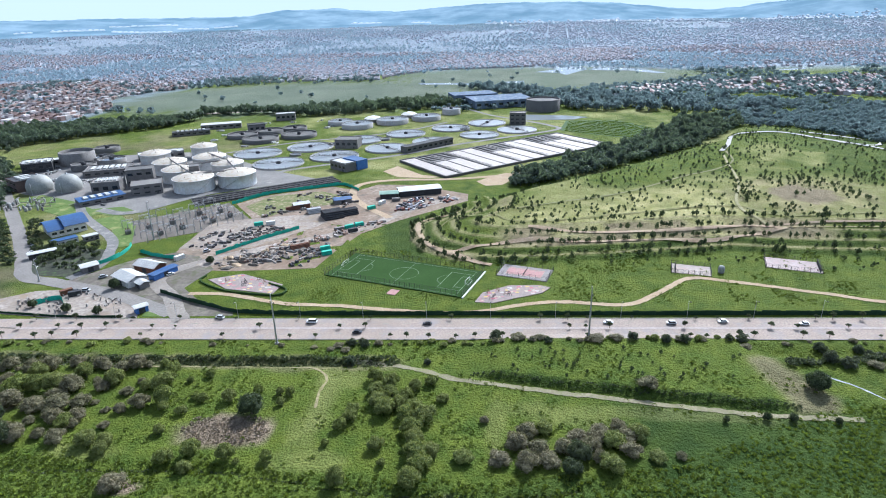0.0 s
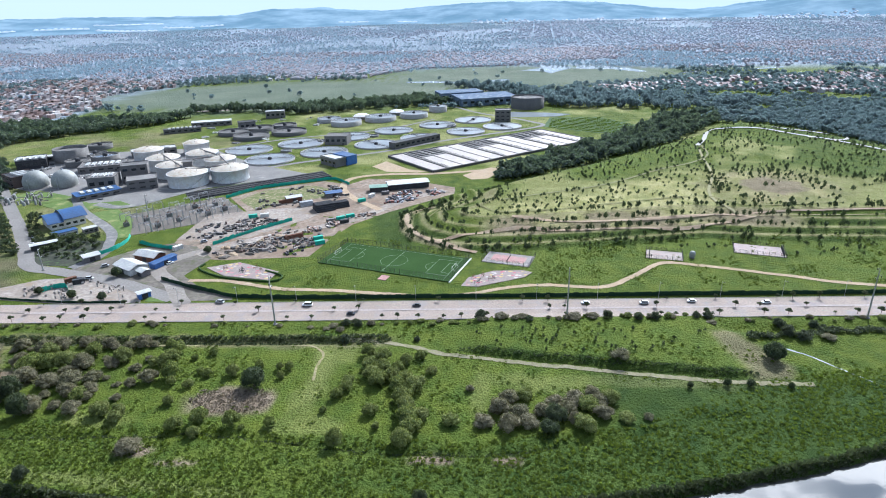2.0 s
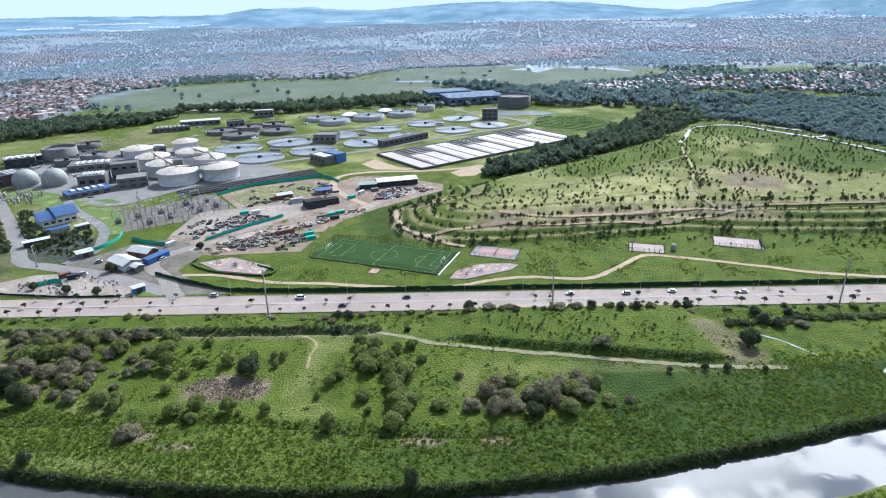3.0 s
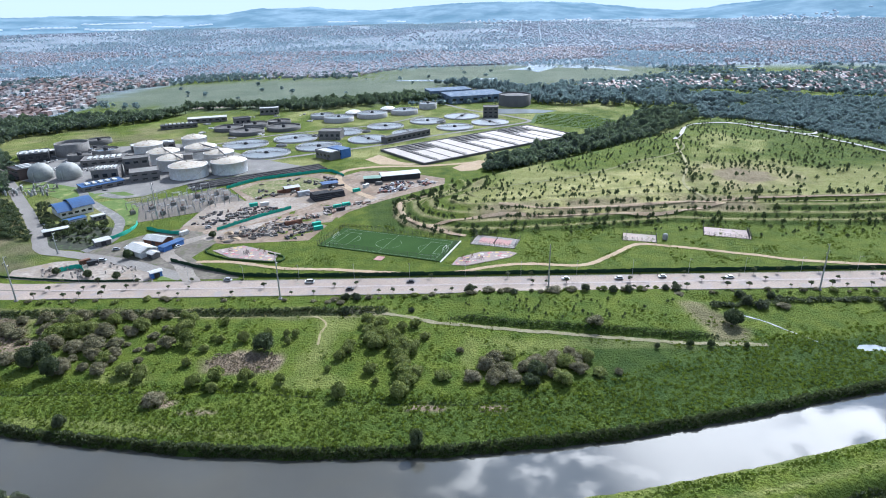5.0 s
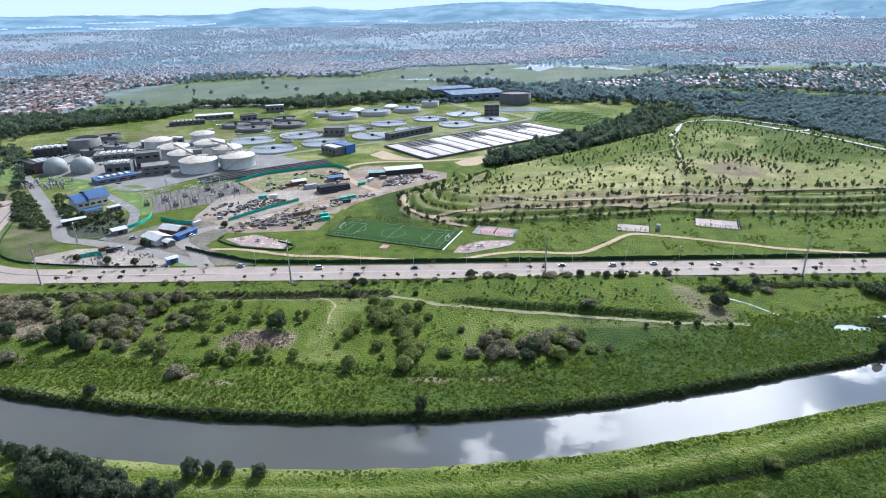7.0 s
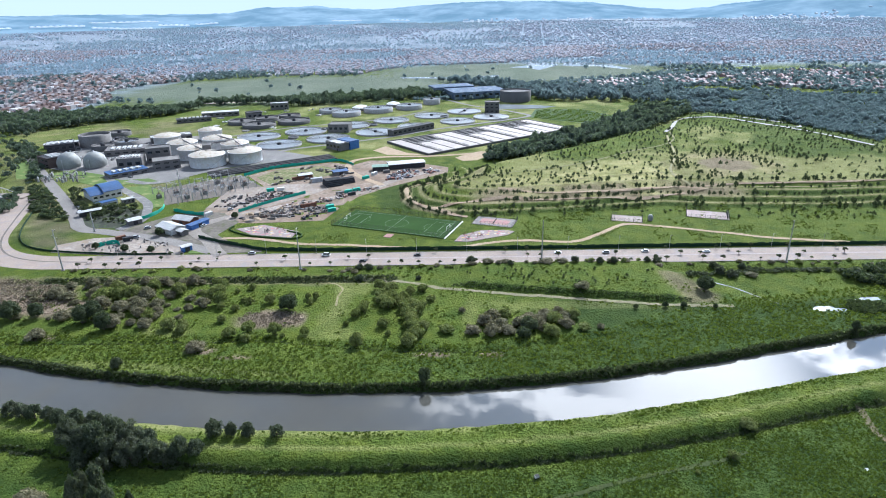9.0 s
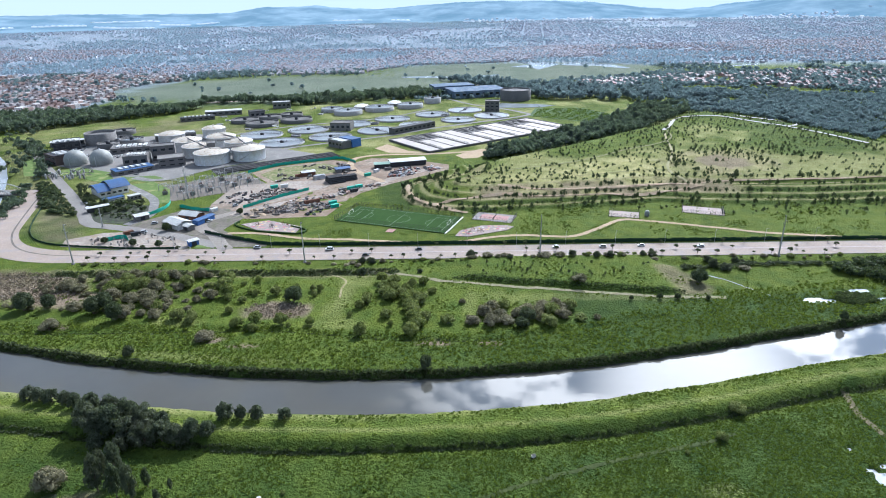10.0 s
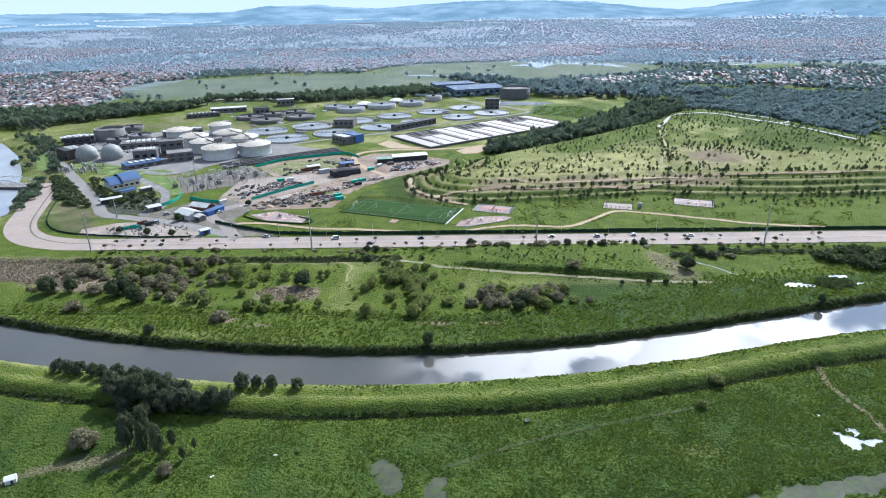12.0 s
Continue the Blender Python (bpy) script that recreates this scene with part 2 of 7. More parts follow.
GRASS = leaves("grass_blades", (0.043, 0.08, 0.0095), (0.122, 0.166, 0.02), (0.11, 0.125, 0.031), glow=0.6)
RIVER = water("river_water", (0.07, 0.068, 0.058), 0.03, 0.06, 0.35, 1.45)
FOUL = water("basin_water", (0.16, 0.165, 0.17), 0.06, 0.05, 0.8)
FROTH = surface("aerated_water", (0.36, 0.315, 0.285), (0.43, 0.385, 0.35), 0.1, 0.8, 0.55, 0.2, dirt=(0.34, 0.3, 0.27), spec=0.2)
PALE_RIM = surface("pale_rim_concrete", (0.36, 0.345, 0.325), (0.44, 0.425, 0.4), 0.1, 0.8, 0.85, 0.15, dirt=(0.3, 0.28, 0.25))
TANK_WATER = surface("settled_water", (0.2, 0.215, 0.225), (0.27, 0.285, 0.295), 0.05, 0.4, 0.35, 0.03, dirt=(0.24, 0.25, 0.24), spec=0.4)
SHEEN = water("still_water", (0.25, 0.27, 0.28), 0.08, 0.04, 0.5)


# ---- the lie of the land ----
def smooth(a, b, v):
    t = np.clip((np.asarray(v, float) - a) / (b - a), 0, 1)
    return t * t * (3 - 2 * t)


def lattice(x, y, cell, seed=0):
    """Smooth value noise from -1 to 1, one knot a cell."""
    u, v = np.asarray(x, float) / cell, np.asarray(y, float) / cell
    i, j = np.floor(u), np.floor(v)
    fu, fv = u - i, v - j
    fu, fv = fu * fu * (3 - 2 * fu), fv * fv * (3 - 2 * fv)

    def knot(a, b):
        s = np.sin(a * 127.1 + b * 311.7 + seed * 74.7) * 43758.5453
        return 2 * (s - np.floor(s)) - 1

    low = knot(i, j) * (1 - fu) + knot(i + 1, j) * fu
    return low * (1 - fv) + (knot(i, j + 1) * (1 - fu) + knot(i + 1, j + 1) * fu) * fv


def bank_curve(knots):
    """A smooth curve y(x) through the knots."""
    xs = np.arange(-700.0, 900.0, 1.0)
    ys = np.interp(xs, *zip(*knots))
    kernel = np.hanning(61) / np.hanning(61).sum()
    ys = np.convolve(np.pad(ys, 30, mode="edge"), kernel, mode="valid")
    return lambda x: np.interp(x, xs, ys)


far_bank = bank_curve([(-700, 330), (-420, 214), (-320, 174), (-228, 142), (-163, 126), (-107, 118), (-55, 115), (-4, 116.5), (47, 124), (102, 137), (163, 155), (220, 171), (330, 200), (900, 235)])
near_bank = bank_curve([(-700, 300), (-420, 178), (-320, 140), (-203, 108), (-147, 98), (-97, 92), (-50, 90), (-4, 92.5), (43, 98.5), (93, 110.5), (149, 127), (198, 138), (310, 162), (900, 195)])
dirt_track = bank_curve([(-60, 222), (-38, 217), (-13, 208), (9, 203), (31, 199), (52, 195), (92, 188.5), (134, 186), (220, 195), (400, 215)])
ditch_line = bank_curve([(-260, 150), (-160, 150), (-123, 152), (-97, 154), (-45, 145), (0, 143), (40, 150), (90, 164), (140, 178)])


def road_line(x):
    return 249.5 + 0.02 * np.asarray(x, float)


HILL = [(-54, 396), (-50, 364), (-40, 345), (-21, 331), (5, 324), (45, 329), (100, 337), (150, 345), (200, 339), (260, 337), (420, 345), (470, 370), (440, 450), (408, 530), (385, 590), (352, 655), (298, 698), (258, 668), (222, 622), (152, 562), (94, 513), (30, 472), (-25, 428)]
FRONT = 12  # corners along the front


def inside_by(poly, x, y):
    """Metres inside a polygon's edge; negative outside."""
    x, y = np.asarray(x, float), np.asarray(y, float)
    best, odd = np.full(np.broadcast(x, y).shape, 1e9), np.zeros(np.broadcast(x, y).shape, bool)
    for (ax, ay), (bx, by) in zip(poly, poly[1:] + poly[:1]):
        dx, dy = bx - ax, by - ay
        t = np.clip(((x - ax) * dx + (y - ay) * dy) / (dx * dx + dy * dy), 0, 1)
        best = np.minimum(best, np.hypot(x - ax - t * dx, y - ay - t * dy))
        odd ^= ((ay > y) != (by > y)) & (x < (bx - ax) * (y - ay) / (by - ay + 1e-12) + ax)
    return np.where(odd, best, -best)


def front_by(x, y):
    """Metres behind the mound's front edge."""
    best = np.full(np.broadcast(x, y).shape, 1e9)
    edge = HILL[-1:] + HILL[:FRONT]
    for (ax, ay), (bx, by) in zip(edge, edge[1:]):
        dx, dy = bx - ax, by - ay
        t = np.clip(((x - ax) * dx + (y - ay) * dy) / (dx * dx + dy * dy), 0, 1)
        best = np.minimum(best, np.hypot(x - ax - t * dx, y - ay - t * dy))
    return best


def height(x, y):
    x, y = np.asarray(x, float), np.asarray(y, float)
    north = y - road_line(x)
    z = np.zeros(np.broadcast(x, y).shape)
    # rough meadow south of the road, and gently in the park
    wild = smooth(-12, -18, north)
    z += wild * (0.35 * lattice(x, y, 14, 1) + 0.22 * lattice(x, y, 4.5, 2))
    park = smooth(14, 22, north) * smooth(-150, -120, x) * smooth(420, 380, y)
    z += park * 0.15 * lattice(x, y, 6, 3)
    # levee on this side of the river
    back = near_bank(x) - y
    z += 3.4 * smooth(0, 9, back) * smooth(22.8, 19.2, back)
    # bank of the dirt track
    up = y - dirt_track(x)
    z += 2.6 * smooth(3, 6, up) * smooth(-8, -14, north) * smooth(-8, 8, x) * smooth(122, 104, x)
    # ditches
    z -= 1.5 * smooth(4.5, 0.5, np.abs(y - 219 - 0.01 * x)) * smooth(-36, -46, x)
    z -= 1.4 * smooth(5, 1, np.abs(y - 229 - 0.02 * x)) * smooth(108, 120, x)
    z -= 0.9 * smooth(2.6, 0.4, np.abs(y - ditch_line(x))) * smooth(120, 60, x)
    # river bed
    into = np.minimum(y - near_bank(x), far_bank(x) - y) + 0.7 * lattice(x, y, 7, 5) + 0.4 * lattice(x, y, 2.5, 6)
    z -= 3.8 * smooth(-2.6, 1.5, into) * np.where((x > -690) & (x < 890), 1, 0)
    # canal beside the avenue
    canal = inside_by(CANAL, x, y)
    z -= 3.4 * smooth(-6, 2, canal)
    # planted mound with terraces
    d = inside_by(HILL, x, y) + 1.6 * lattice(x, y, 45, 7)
    crest = np.where(d > -6, smooth(0, 24, d + 4 * smooth(30, 60, front_by(x, y))), 0)
    df = front_by(x, y) + 1.6 * lattice(x, y, 45, 7)
    z += np.where(d > -6, 1.8 * smooth(1, 7, df) + 2.2 * smooth(11, 16, df) + 2.4 * smooth(22, 28, df) + 2.0 * smooth(36, 42, df) + 4.6 * smooth(42, 230, df) + smooth(40, 80, df) * 0.9 * lattice(x, y, 38, 8), 0) * np.where(df < 30, smooth(0, 1, d), crest)
    # shallow pools
    for px, py, rx, ry, turn in POOLS:
        c, s = math.cos(radians(turn)), math.sin(radians(turn))
        far = np.hypot(((x - px) * c + (y - py) * s) / rx, (-(x - px) * s + (y - py) * c) / ry) + 0.6 * lattice(x, y, 3.1, 9) + 0.45 * lattice(x, y, 7.3, 10)
        wet = smooth(1.6, 0.9, far)
        z = z * (1 - wet) - 1.1 * wet
    # the plain rises to far hills
    z += 46 * smooth(1900, 3700, np.hypot(x, y + 60)) * np.where(y > 0, 1, 0)
    return z


POOLS = [(-131, 47, 3.2, 1.6, 15), (-118, 41, 2.4, 1.0, 30), (-24, 38, 3.4, 6.5, 20), (-9, 32, 3.4, 5, -10), (134, 57.5, 3.9, 2.6, -20), (139.5, 57.5, 3.4, 1.5, 8), (130.6, 62.5, 2.2, 1.3, -50), (137, 63, 1.7, 1.0, -60), (130.5, 71.5, 1.7, 0.6, -40), (181, 184, 7.5, 1.7, -6), (202, 194, 7, 1.7, 8), (211, 185, 3.2, 1.0, 30), (116, 35.5, 26, 3.2, 14), (45, 133.5, 1.3, 0.5, 0), (62, 143, 1.4, 0.5, 10)]
CANAL = [(-358, 296), (-347, 312), (-384, 378), (-424, 440), (-472, 505), (-540, 575), (-575, 560), (-508, 485), (-456, 424), (-412, 366), (-382, 318)]


def lines(bounds, steps):
    """Grid lines: fine between the bounds, coarser outside."""
    (low, a, b, high), (fine, grow) = bounds, steps
    mid = list(np.arange(a, b, fine))
    up, s = [mid[-1]], fine
    while up[-1] < high:
        s *= grow
        up.append(up[-1] + s)
    down, s = [mid[0]], fine
    while down[-1] > low:
        s *= grow
        down.append(down[-1] - s)
    return np.array(sorted(down[1:] + mid + up[1:]))


def fast_mesh(name, verts, faces, material=None, smooth_faces=False):
    """A mesh from arrays; all faces have the same number of corners."""
    verts, faces = np.asarray(verts, np.float32), np.asarray(faces, np.int32)
    me = bpy.data.meshes.new(name)
    me.vertices.add(len(verts))
    me.vertices.foreach_set("co", verts.ravel())
    n, k = faces.shape
    me.loops.add(n * k)
    me.loops.foreach_set("vertex_index", faces.ravel())
    me.polygons.add(n)
    me.polygons.foreach_set("loop_start", np.arange(0, n * k, k, dtype=np.int32))
    me.polygons.foreach_set("use_smooth", np.full(n, smooth_faces))
    me.update(calc_edges=True)
    if material:
        me.materials.append(material)
    return me


def part(name, data, material=None, parent=None, label="", at=None):
    """Links a bmesh or mesh as one object, under a thing if given."""
    if isinstance(data, bmesh.types.BMesh):
        me = bpy.data.meshes.new(name)
        data.normal_update()
        data.to_mesh(me)
        data.free()
        data = me
    if material and not data.materials:
        data.materials.append(material)
    ob = new(name, data)
    if parent:
        ob.parent = parent
    if at is not None:
        ob.matrix_basis = at
    if label:
        ob["label"] = label
    return ob


def thing(name, label, category, at=None, group="", kind=""):
    ob = tagged(new(name), label, category, group, kind)
    if at is not None:
        ob.matrix_basis = at
    return ob


def box(bm, x, y, z, dx, dy, dz, turn=0.0, bevel=0.0):
    """A block with its foot's middle at x, y, z."""
    made = bmesh.ops.create_cube(bm, size=1, matrix=pose(x, y, z + dz / 2, 0, 0, turn) @ Matrix.Diagonal((dx, dy, dz, 1)))
    if bevel:
        edges = {e for v in made["verts"] for e in v.link_edges}
        bmesh.ops.bevel(bm, geom=list(edges), offset=bevel, segments=1, affect="EDGES")
    return bm


def blocks(*rows):
    bm = bmesh.new()
    for row in rows:
        box(bm, *row)
    return bm


def lathe(profile, seg=48):
    """A body of revolution from rows of radius and height."""
    bm = bmesh.new()
    rings = []
    for r, z in profile:
        rings.append([bm.verts.new((r * math.cos(2 * math.pi * k / seg), r * math.sin(2 * math.pi * k / seg), z)) for k in range(seg)] if r > 0 else [bm.verts.new((0, 0, z))])
    for a, b in zip(rings, rings[1:]):
        for k in range(seg):
            n = (k + 1) % seg
            if len(a) == 1 and len(b) > 1:
                bm.faces.new((a[0], b[n], b[k])[::-1])
            elif len(b) == 1:
                bm.faces.new((a[k], a[n], b[0]))
            else:
                bm.faces.new((a[k], a[n], b[n], b[k]))
    for f in bm.faces:
        f.smooth = True
    return bm


def rod(bm, a, b, r, r2=None, seg=6):
    """A bar from a to b."""
    a, b = Vector(a), Vector(b)
    turn = (b - a).to_track_quat("Z", "Y").to_matrix().to_4x4()
    bmesh.ops.create_cone(bm, cap_ends=True, segments=seg, radius1=r, radius2=r if r2 is None else r2, depth=(b - a).length, matrix=Matrix.Translation((a + b) / 2) @ turn)
    return bm


def sheet(poly, z, thick=0.15):
    """A flat slab with the outline poly, its top at z."""
    bm = bmesh.new()
    top = bm.faces.new([bm.verts.new((x, y, z)) for x, y in poly])
    bm.normal_update()
    if top.normal.z < 0:
        top.normal_flip()
    made = bmesh.ops.extrude_face_region(bm, geom=[top])
    for v in made["geom"]:
        if isinstance(v, bmesh.types.BMVert):
            v.co.z -= thick
    bmesh.ops.recalc_face_normals(bm, faces=bm.faces)
    return bm


def curve_points(knots, step):
    """Points along a smooth line through the knots."""
    out, k = [], [Vector(p) for p in knots]
    k = [2 * k[0] - k[1]] + k + [2 * k[-1] - k[-2]]
    for a, b, c, d in zip(k, k[1:], k[2:], k[3:]):
        n = max(2, int((c - b).length / step))
        for i in range(n):
            t = i / n
            out.append(0.5 * (2 * b + (c - a) * t + (2 * a - 5 * b + 4 * c - d) * t * t + (3 * b - a - 3 * c + d) * t**3))
    return out + [k[-2]]


def ribbon(knots, width, lift=0.12, step=3.0, ragged=0.0, rows=4):
    """A strip that lies on the land along the knots."""
    pts = curve_points(knots, step)
    verts, faces, rng = [], [], random.Random(len(pts))
    for i, p in enumerate(pts):
        way = (pts[min(i + 1, len(pts) - 1)] - pts[max(i - 1, 0)]).normalized()
        side = Vector((-way.y, way.x))
        w = width[0] + (width[1] - width[0]) * i / (len(pts) - 1) if isinstance(width, tuple) else width
        for k in range(rows + 1):
            off = (k / rows - 0.5) * w
            if k in (0, rows):
                off *= 1 + rng.uniform(-ragged, ragged)
            q = p + side * off
            verts.append((q.x, q.y, lift))
    verts = np.array(verts)
    verts[:, 2] += height(verts[:, 0], verts[:, 1])
    n = rows + 1
    for i in range(len(pts) - 1):
        for k in range(rows):
            faces.append((i * n + k, (i + 1) * n + k, (i + 1) * n + k + 1, i * n + k + 1))
    return fast_mesh("strip", verts, [f[::-1] for f in faces])


def structure(name, data, material, label, category="ground"):
    return tagged(part(name, data, material), label, category, kind="structure")


# ---- ground ----
gx, gy = lines((-5300, -262, 284, 5300), (2.0, 1.045)), lines((-500, 24, 480, 4900), (2.0, 1.028))
gy = gy[gy < 4960]
X, Y = np.meshgrid(gx, gy)
Z = height(X, Y)
nx, ny = len(gx), len(gy)
idx = np.arange(nx * ny).reshape(ny, nx)
quads = np.stack([idx[:-1, :-1], idx[:-1, 1:], idx[1:, 1:], idx[1:, :-1]], -1).reshape(-1, 4)
ground_mesh = fast_mesh("ground", np.stack([X, Y, Z], -1).reshape(-1, 3), quads, smooth_faces=True)


def near_to(poly, soft, wobble=3.0):
    return smooth(-soft, soft, inside_by(poly, X, Y) + wobble * lattice(X, Y, 9, 21) + 0.5 * wobble * lattice(X, Y, 3.5, 22))


def around(x, y, rx, ry, turn=0.0):
    c, s = math.cos(radians(turn)), math.sin(radians(turn))
    u, v = (X - x) * c + (Y - y) * s, -(X - x) * s + (Y - y) * c
    return smooth(1.25, 0.75, np.hypot(u / rx, v / ry) + 0.25 * lattice(X, Y, 5, 23))


north = Y - road_line(X)
bare = np.zeros_like(X)
for spot in ((-93, 173, 17, 9), (-210, 186, 26, 9), (-240, 195, 30, 9), (-14, 141, 7, 2.6), (11, 141, 4.5, 2.6), (-118, 144, 6, 2.5), (-100, 138, 8, 2), (-198, 155, 7, 2.5)):
    bare = np.maximum(bare, around(*spot))
bare = np.maximum(bare, 0.85 * near_to([(-300, 222), (-247, 222), (-216, 212), (-205, 192), (-216, 177), (-262, 187), (-300, 195)], 4))
bare = np.maximum(bare, 0.6 * near_to([(106, 224), (118, 227), (131, 199), (127, 190), (114, 190)], 2.5, 1.5))
bare = np.maximum(bare, np.clip(0.3 + 0.35 * lattice(X, Y, 14, 67), 0, 0.6) * near_to([(-330, 343), (-293, 282), (-272, 268), (-258, 268), (-264, 300), (-292, 321)], 4))
for spot in ((-125, 44, 10, 3, 20), (-140, 40, 12, 2, 30), (-150, 33, 7, 1.5, 35)):
    bare = np.maximum(bare, 0.5 * around(*spot))
straw = np.zeros_like(X)
straw = np.maximum(straw, 0.26 * near_to([(-69, 215), (-61, 213), (-59, 195), (-60, 175), (-67, 172), (-67, 193)], 3, 2))
for spot in ((-66, 172, 6, 9, 20), (-58, 206, 9, 9), (-60, 158, 14, 6), (3, 180, 4, 14), (25, 186, 20, 6, -12), (112, 205, 5, 16, 10), (70, 187, 40, 4, -4), (-140, 160, 12, 5), (-135, 130, 60, 3, -5), (80, 52, 8, 3)):
    straw = np.maximum(straw, 0.16 * around(*spot))
straw = np.maximum(straw, 0.3 * smooth(1.6, 0.4, np.abs(near_bank(X) - Y - 15)))
straw = np.maximum(straw, (0.2 + 0.4 * smooth(40, -60, X)) * smooth(0.9, 0.0, np.abs(near_bank(X) - Y - 5) / 7) * (0.6 + 0.4 * lattice(X, Y, 11, 31)))
mound = np.where(inside_by(HILL, X, Y) > 0, front_by(X, Y), -1)
grey_top = around(226, 432, 52, 40, 10)
ridge_green = near_to([(240, 587), (268, 612), (275, 560), (298, 548), (273, 502), (205, 491)], 6)
bench = sum(np.exp(-(((mound + 1.6 * lattice(X, Y, 45, 7) - c) / 1.6) ** 2)) for c in (9, 18.5, 30, 44)) * smooth(480, 430, Y)
dry_hill = 0.55 * smooth(38, 45, mound) * smooth(165, 120, mound) * smooth(0.0, 0.5, 0.45 + lattice(X, Y, 60, 32) * 0.6 + 0.25 * lattice(X, Y, 17, 33))
straw = np.maximum(straw, np.maximum(0.9 * dry_hill, 0.8 * bench))
gold = near_to([(12, 384), (40, 404), (81, 431), (150, 458), (182, 440), (178, 416), (179, 379), (89, 370), (40, 372)], 8)
straw = np.maximum(straw, gold * np.clip(0.85 + 0.35 * lattice(X, Y, 14, 61) + 0.25 * lattice(X, Y, 5, 62), 0.45, 1))
straw = np.maximum(straw, grey_top * np.clip(0.7 + 0.4 * lattice(X, Y, 12, 63), 0, 0.95))
straw = np.maximum(straw, ridge_green * np.clip(0.25 + 0.4 * lattice(X, Y, 16, 64), 0, 0.5))
scar = smooth(16, 19, mound) * smooth(44, 39, mound) * smooth(0, 20, X) * smooth(225, 200, X) * smooth(480, 430, Y)
scar = np.maximum(scar, 0.8 * smooth(1, 3, mound) * smooth(11, 8, mound) * smooth(0, -12, X) * smooth(430, 410, Y))
bare = np.maximum(bare, 0.72 * scar * smooth(-0.8, 0.1, lattice(X, Y, 12, 34)))
straw = np.maximum(straw, 0.9 * scar)
bare = np.maximum(bare, 0.85 * around(228, 433, 24, 20, -4))
bare = np.maximum(bare, 0.42 * grey_top * np.clip(0.8 + 0.5 * lattice(X, Y, 9, 65), 0, 1))
bare = np.maximum(bare, 0.45 * bench)
for lo, hi in ((214, 224),):
    bare = np.maximum(bare, 0.45 * smooth(lo - 2, lo, Y + 2 * lattice(X, Y, 8, 38)) * smooth(hi + 1, hi - 1, Y + 2 * lattice(X, Y, 8, 39)) * smooth(-30, -45, X) * smooth(-0.6, 0.1, lattice(X, Y, 14, 40) + 0.002 * (X + 160)))
lush_and_shade = smooth(-2, 6, far_bank(X) + 33 - Y + 8 * lattice(X, Y, 25, 35)) * smooth(0, 4, Y - far_bank(X)) * (0.2 + 0.6 * smooth(-90, 30, X))
lush_and_shade = np.maximum(lush_and_shade, smooth(40, 60, X) * smooth(8, -2, Y - dirt_track(X)) * smooth(0, 4, Y - far_bank(X)))
# levee slope: rough growth, with the slope's shade painted in as dark green
lush_and_shade = np.maximum(lush_and_shade, 0.75 * smooth(18, 20, near_bank(X) - Y) * smooth(25, 22.5, near_bank(X) - Y))
shore = np.minimum(Y - near_bank(X), far_bank(X) - Y) + 0.7 * lattice(X, Y, 7, 5)
# far water's edge: dark growth and painted shade of the bank together
lush_and_shade = np.maximum(lush_and_shade, smooth(-3.4, -1.8, shore) * (np.abs(X) < 600) * (Y > near_bank(X) + 8))
bare = np.maximum(bare, 0.7 * smooth(-2.6, -1.2, shore) * (Y < near_bank(X) + 8) * (np.abs(X) < 600))
lush_and_shade = np.maximum(lush_and_shade, (0.72 + 0.25 * smooth(0, 60, X + 10 * lattice(X, Y, 20, 37)) + 0.25 * lattice(X, Y, 16, 42)) * smooth(22, 30, near_bank(X) - Y))
# painted shade on the bank slope above the dirt track
lush_and_shade = np.maximum(lush_and_shade, 0.9 * smooth(2, 3.5, Y - dirt_track(X)) * smooth(8, 6, Y - dirt_track(X)) * smooth(-8, 4, X) * smooth(118, 106, X))
lush_and_shade = np.maximum(lush_and_shade, 0.85 * around(-52, 375, 16, 50, 8))
for c in (4, 13.5, 25):
    lush_and_shade = np.maximum(lush_and_shade, 0.85 * np.exp(-(((mound + 1.6 * lattice(X, Y, 45, 7) - c) / 2.2) ** 2)) * smooth(430, 400, Y) * np.where(c > 20, smooth(190, 215, X), 1))
lush_and_shade = np.maximum(lush_and_shade, 0.35 * smooth(20, 60, mound) * smooth(225, 280, X - 0.25 * (Y - 400) + 12 * lattice(X, Y, 25, 66)) * (1 - ridge_green))
lush_and_shade = np.maximum(lush_and_shade, 0.9 * near_to([(-330, 342), (-280, 317), (-257, 266), (-292, 275), (-312, 296)], 4))
straw = np.maximum(straw, np.clip(0.12 + 0.35 * lattice(X, Y, 40, 51) + 0.2 * lattice(X, Y, 13, 52), 0, 0.5) * smooth(-240, -270, X) * smooth(270, 300, Y) * smooth(900, 760, Y))
straw = np.maximum(straw, np.clip(0.22 + 0.45 * lattice(X, Y, 30, 54) + 0.25 * lattice(X, Y, 11, 55), 0, 0.6) * smooth(500, 540, Y) * smooth(960, 900, Y) * smooth(-260, -230, X) * smooth(330, 260, X) * (mound < 0))
bare = np.maximum(bare, np.clip(0.1 + 0.5 * lattice(X, Y, 22, 53), 0, 0.5) * smooth(-240, -270, X) * smooth(270, 300, Y) * smooth(800, 700, Y))
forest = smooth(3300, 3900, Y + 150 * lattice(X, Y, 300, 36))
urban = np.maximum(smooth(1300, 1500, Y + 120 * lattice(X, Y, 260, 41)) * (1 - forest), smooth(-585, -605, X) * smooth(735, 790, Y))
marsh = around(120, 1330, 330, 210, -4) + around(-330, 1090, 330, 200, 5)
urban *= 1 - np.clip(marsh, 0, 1)
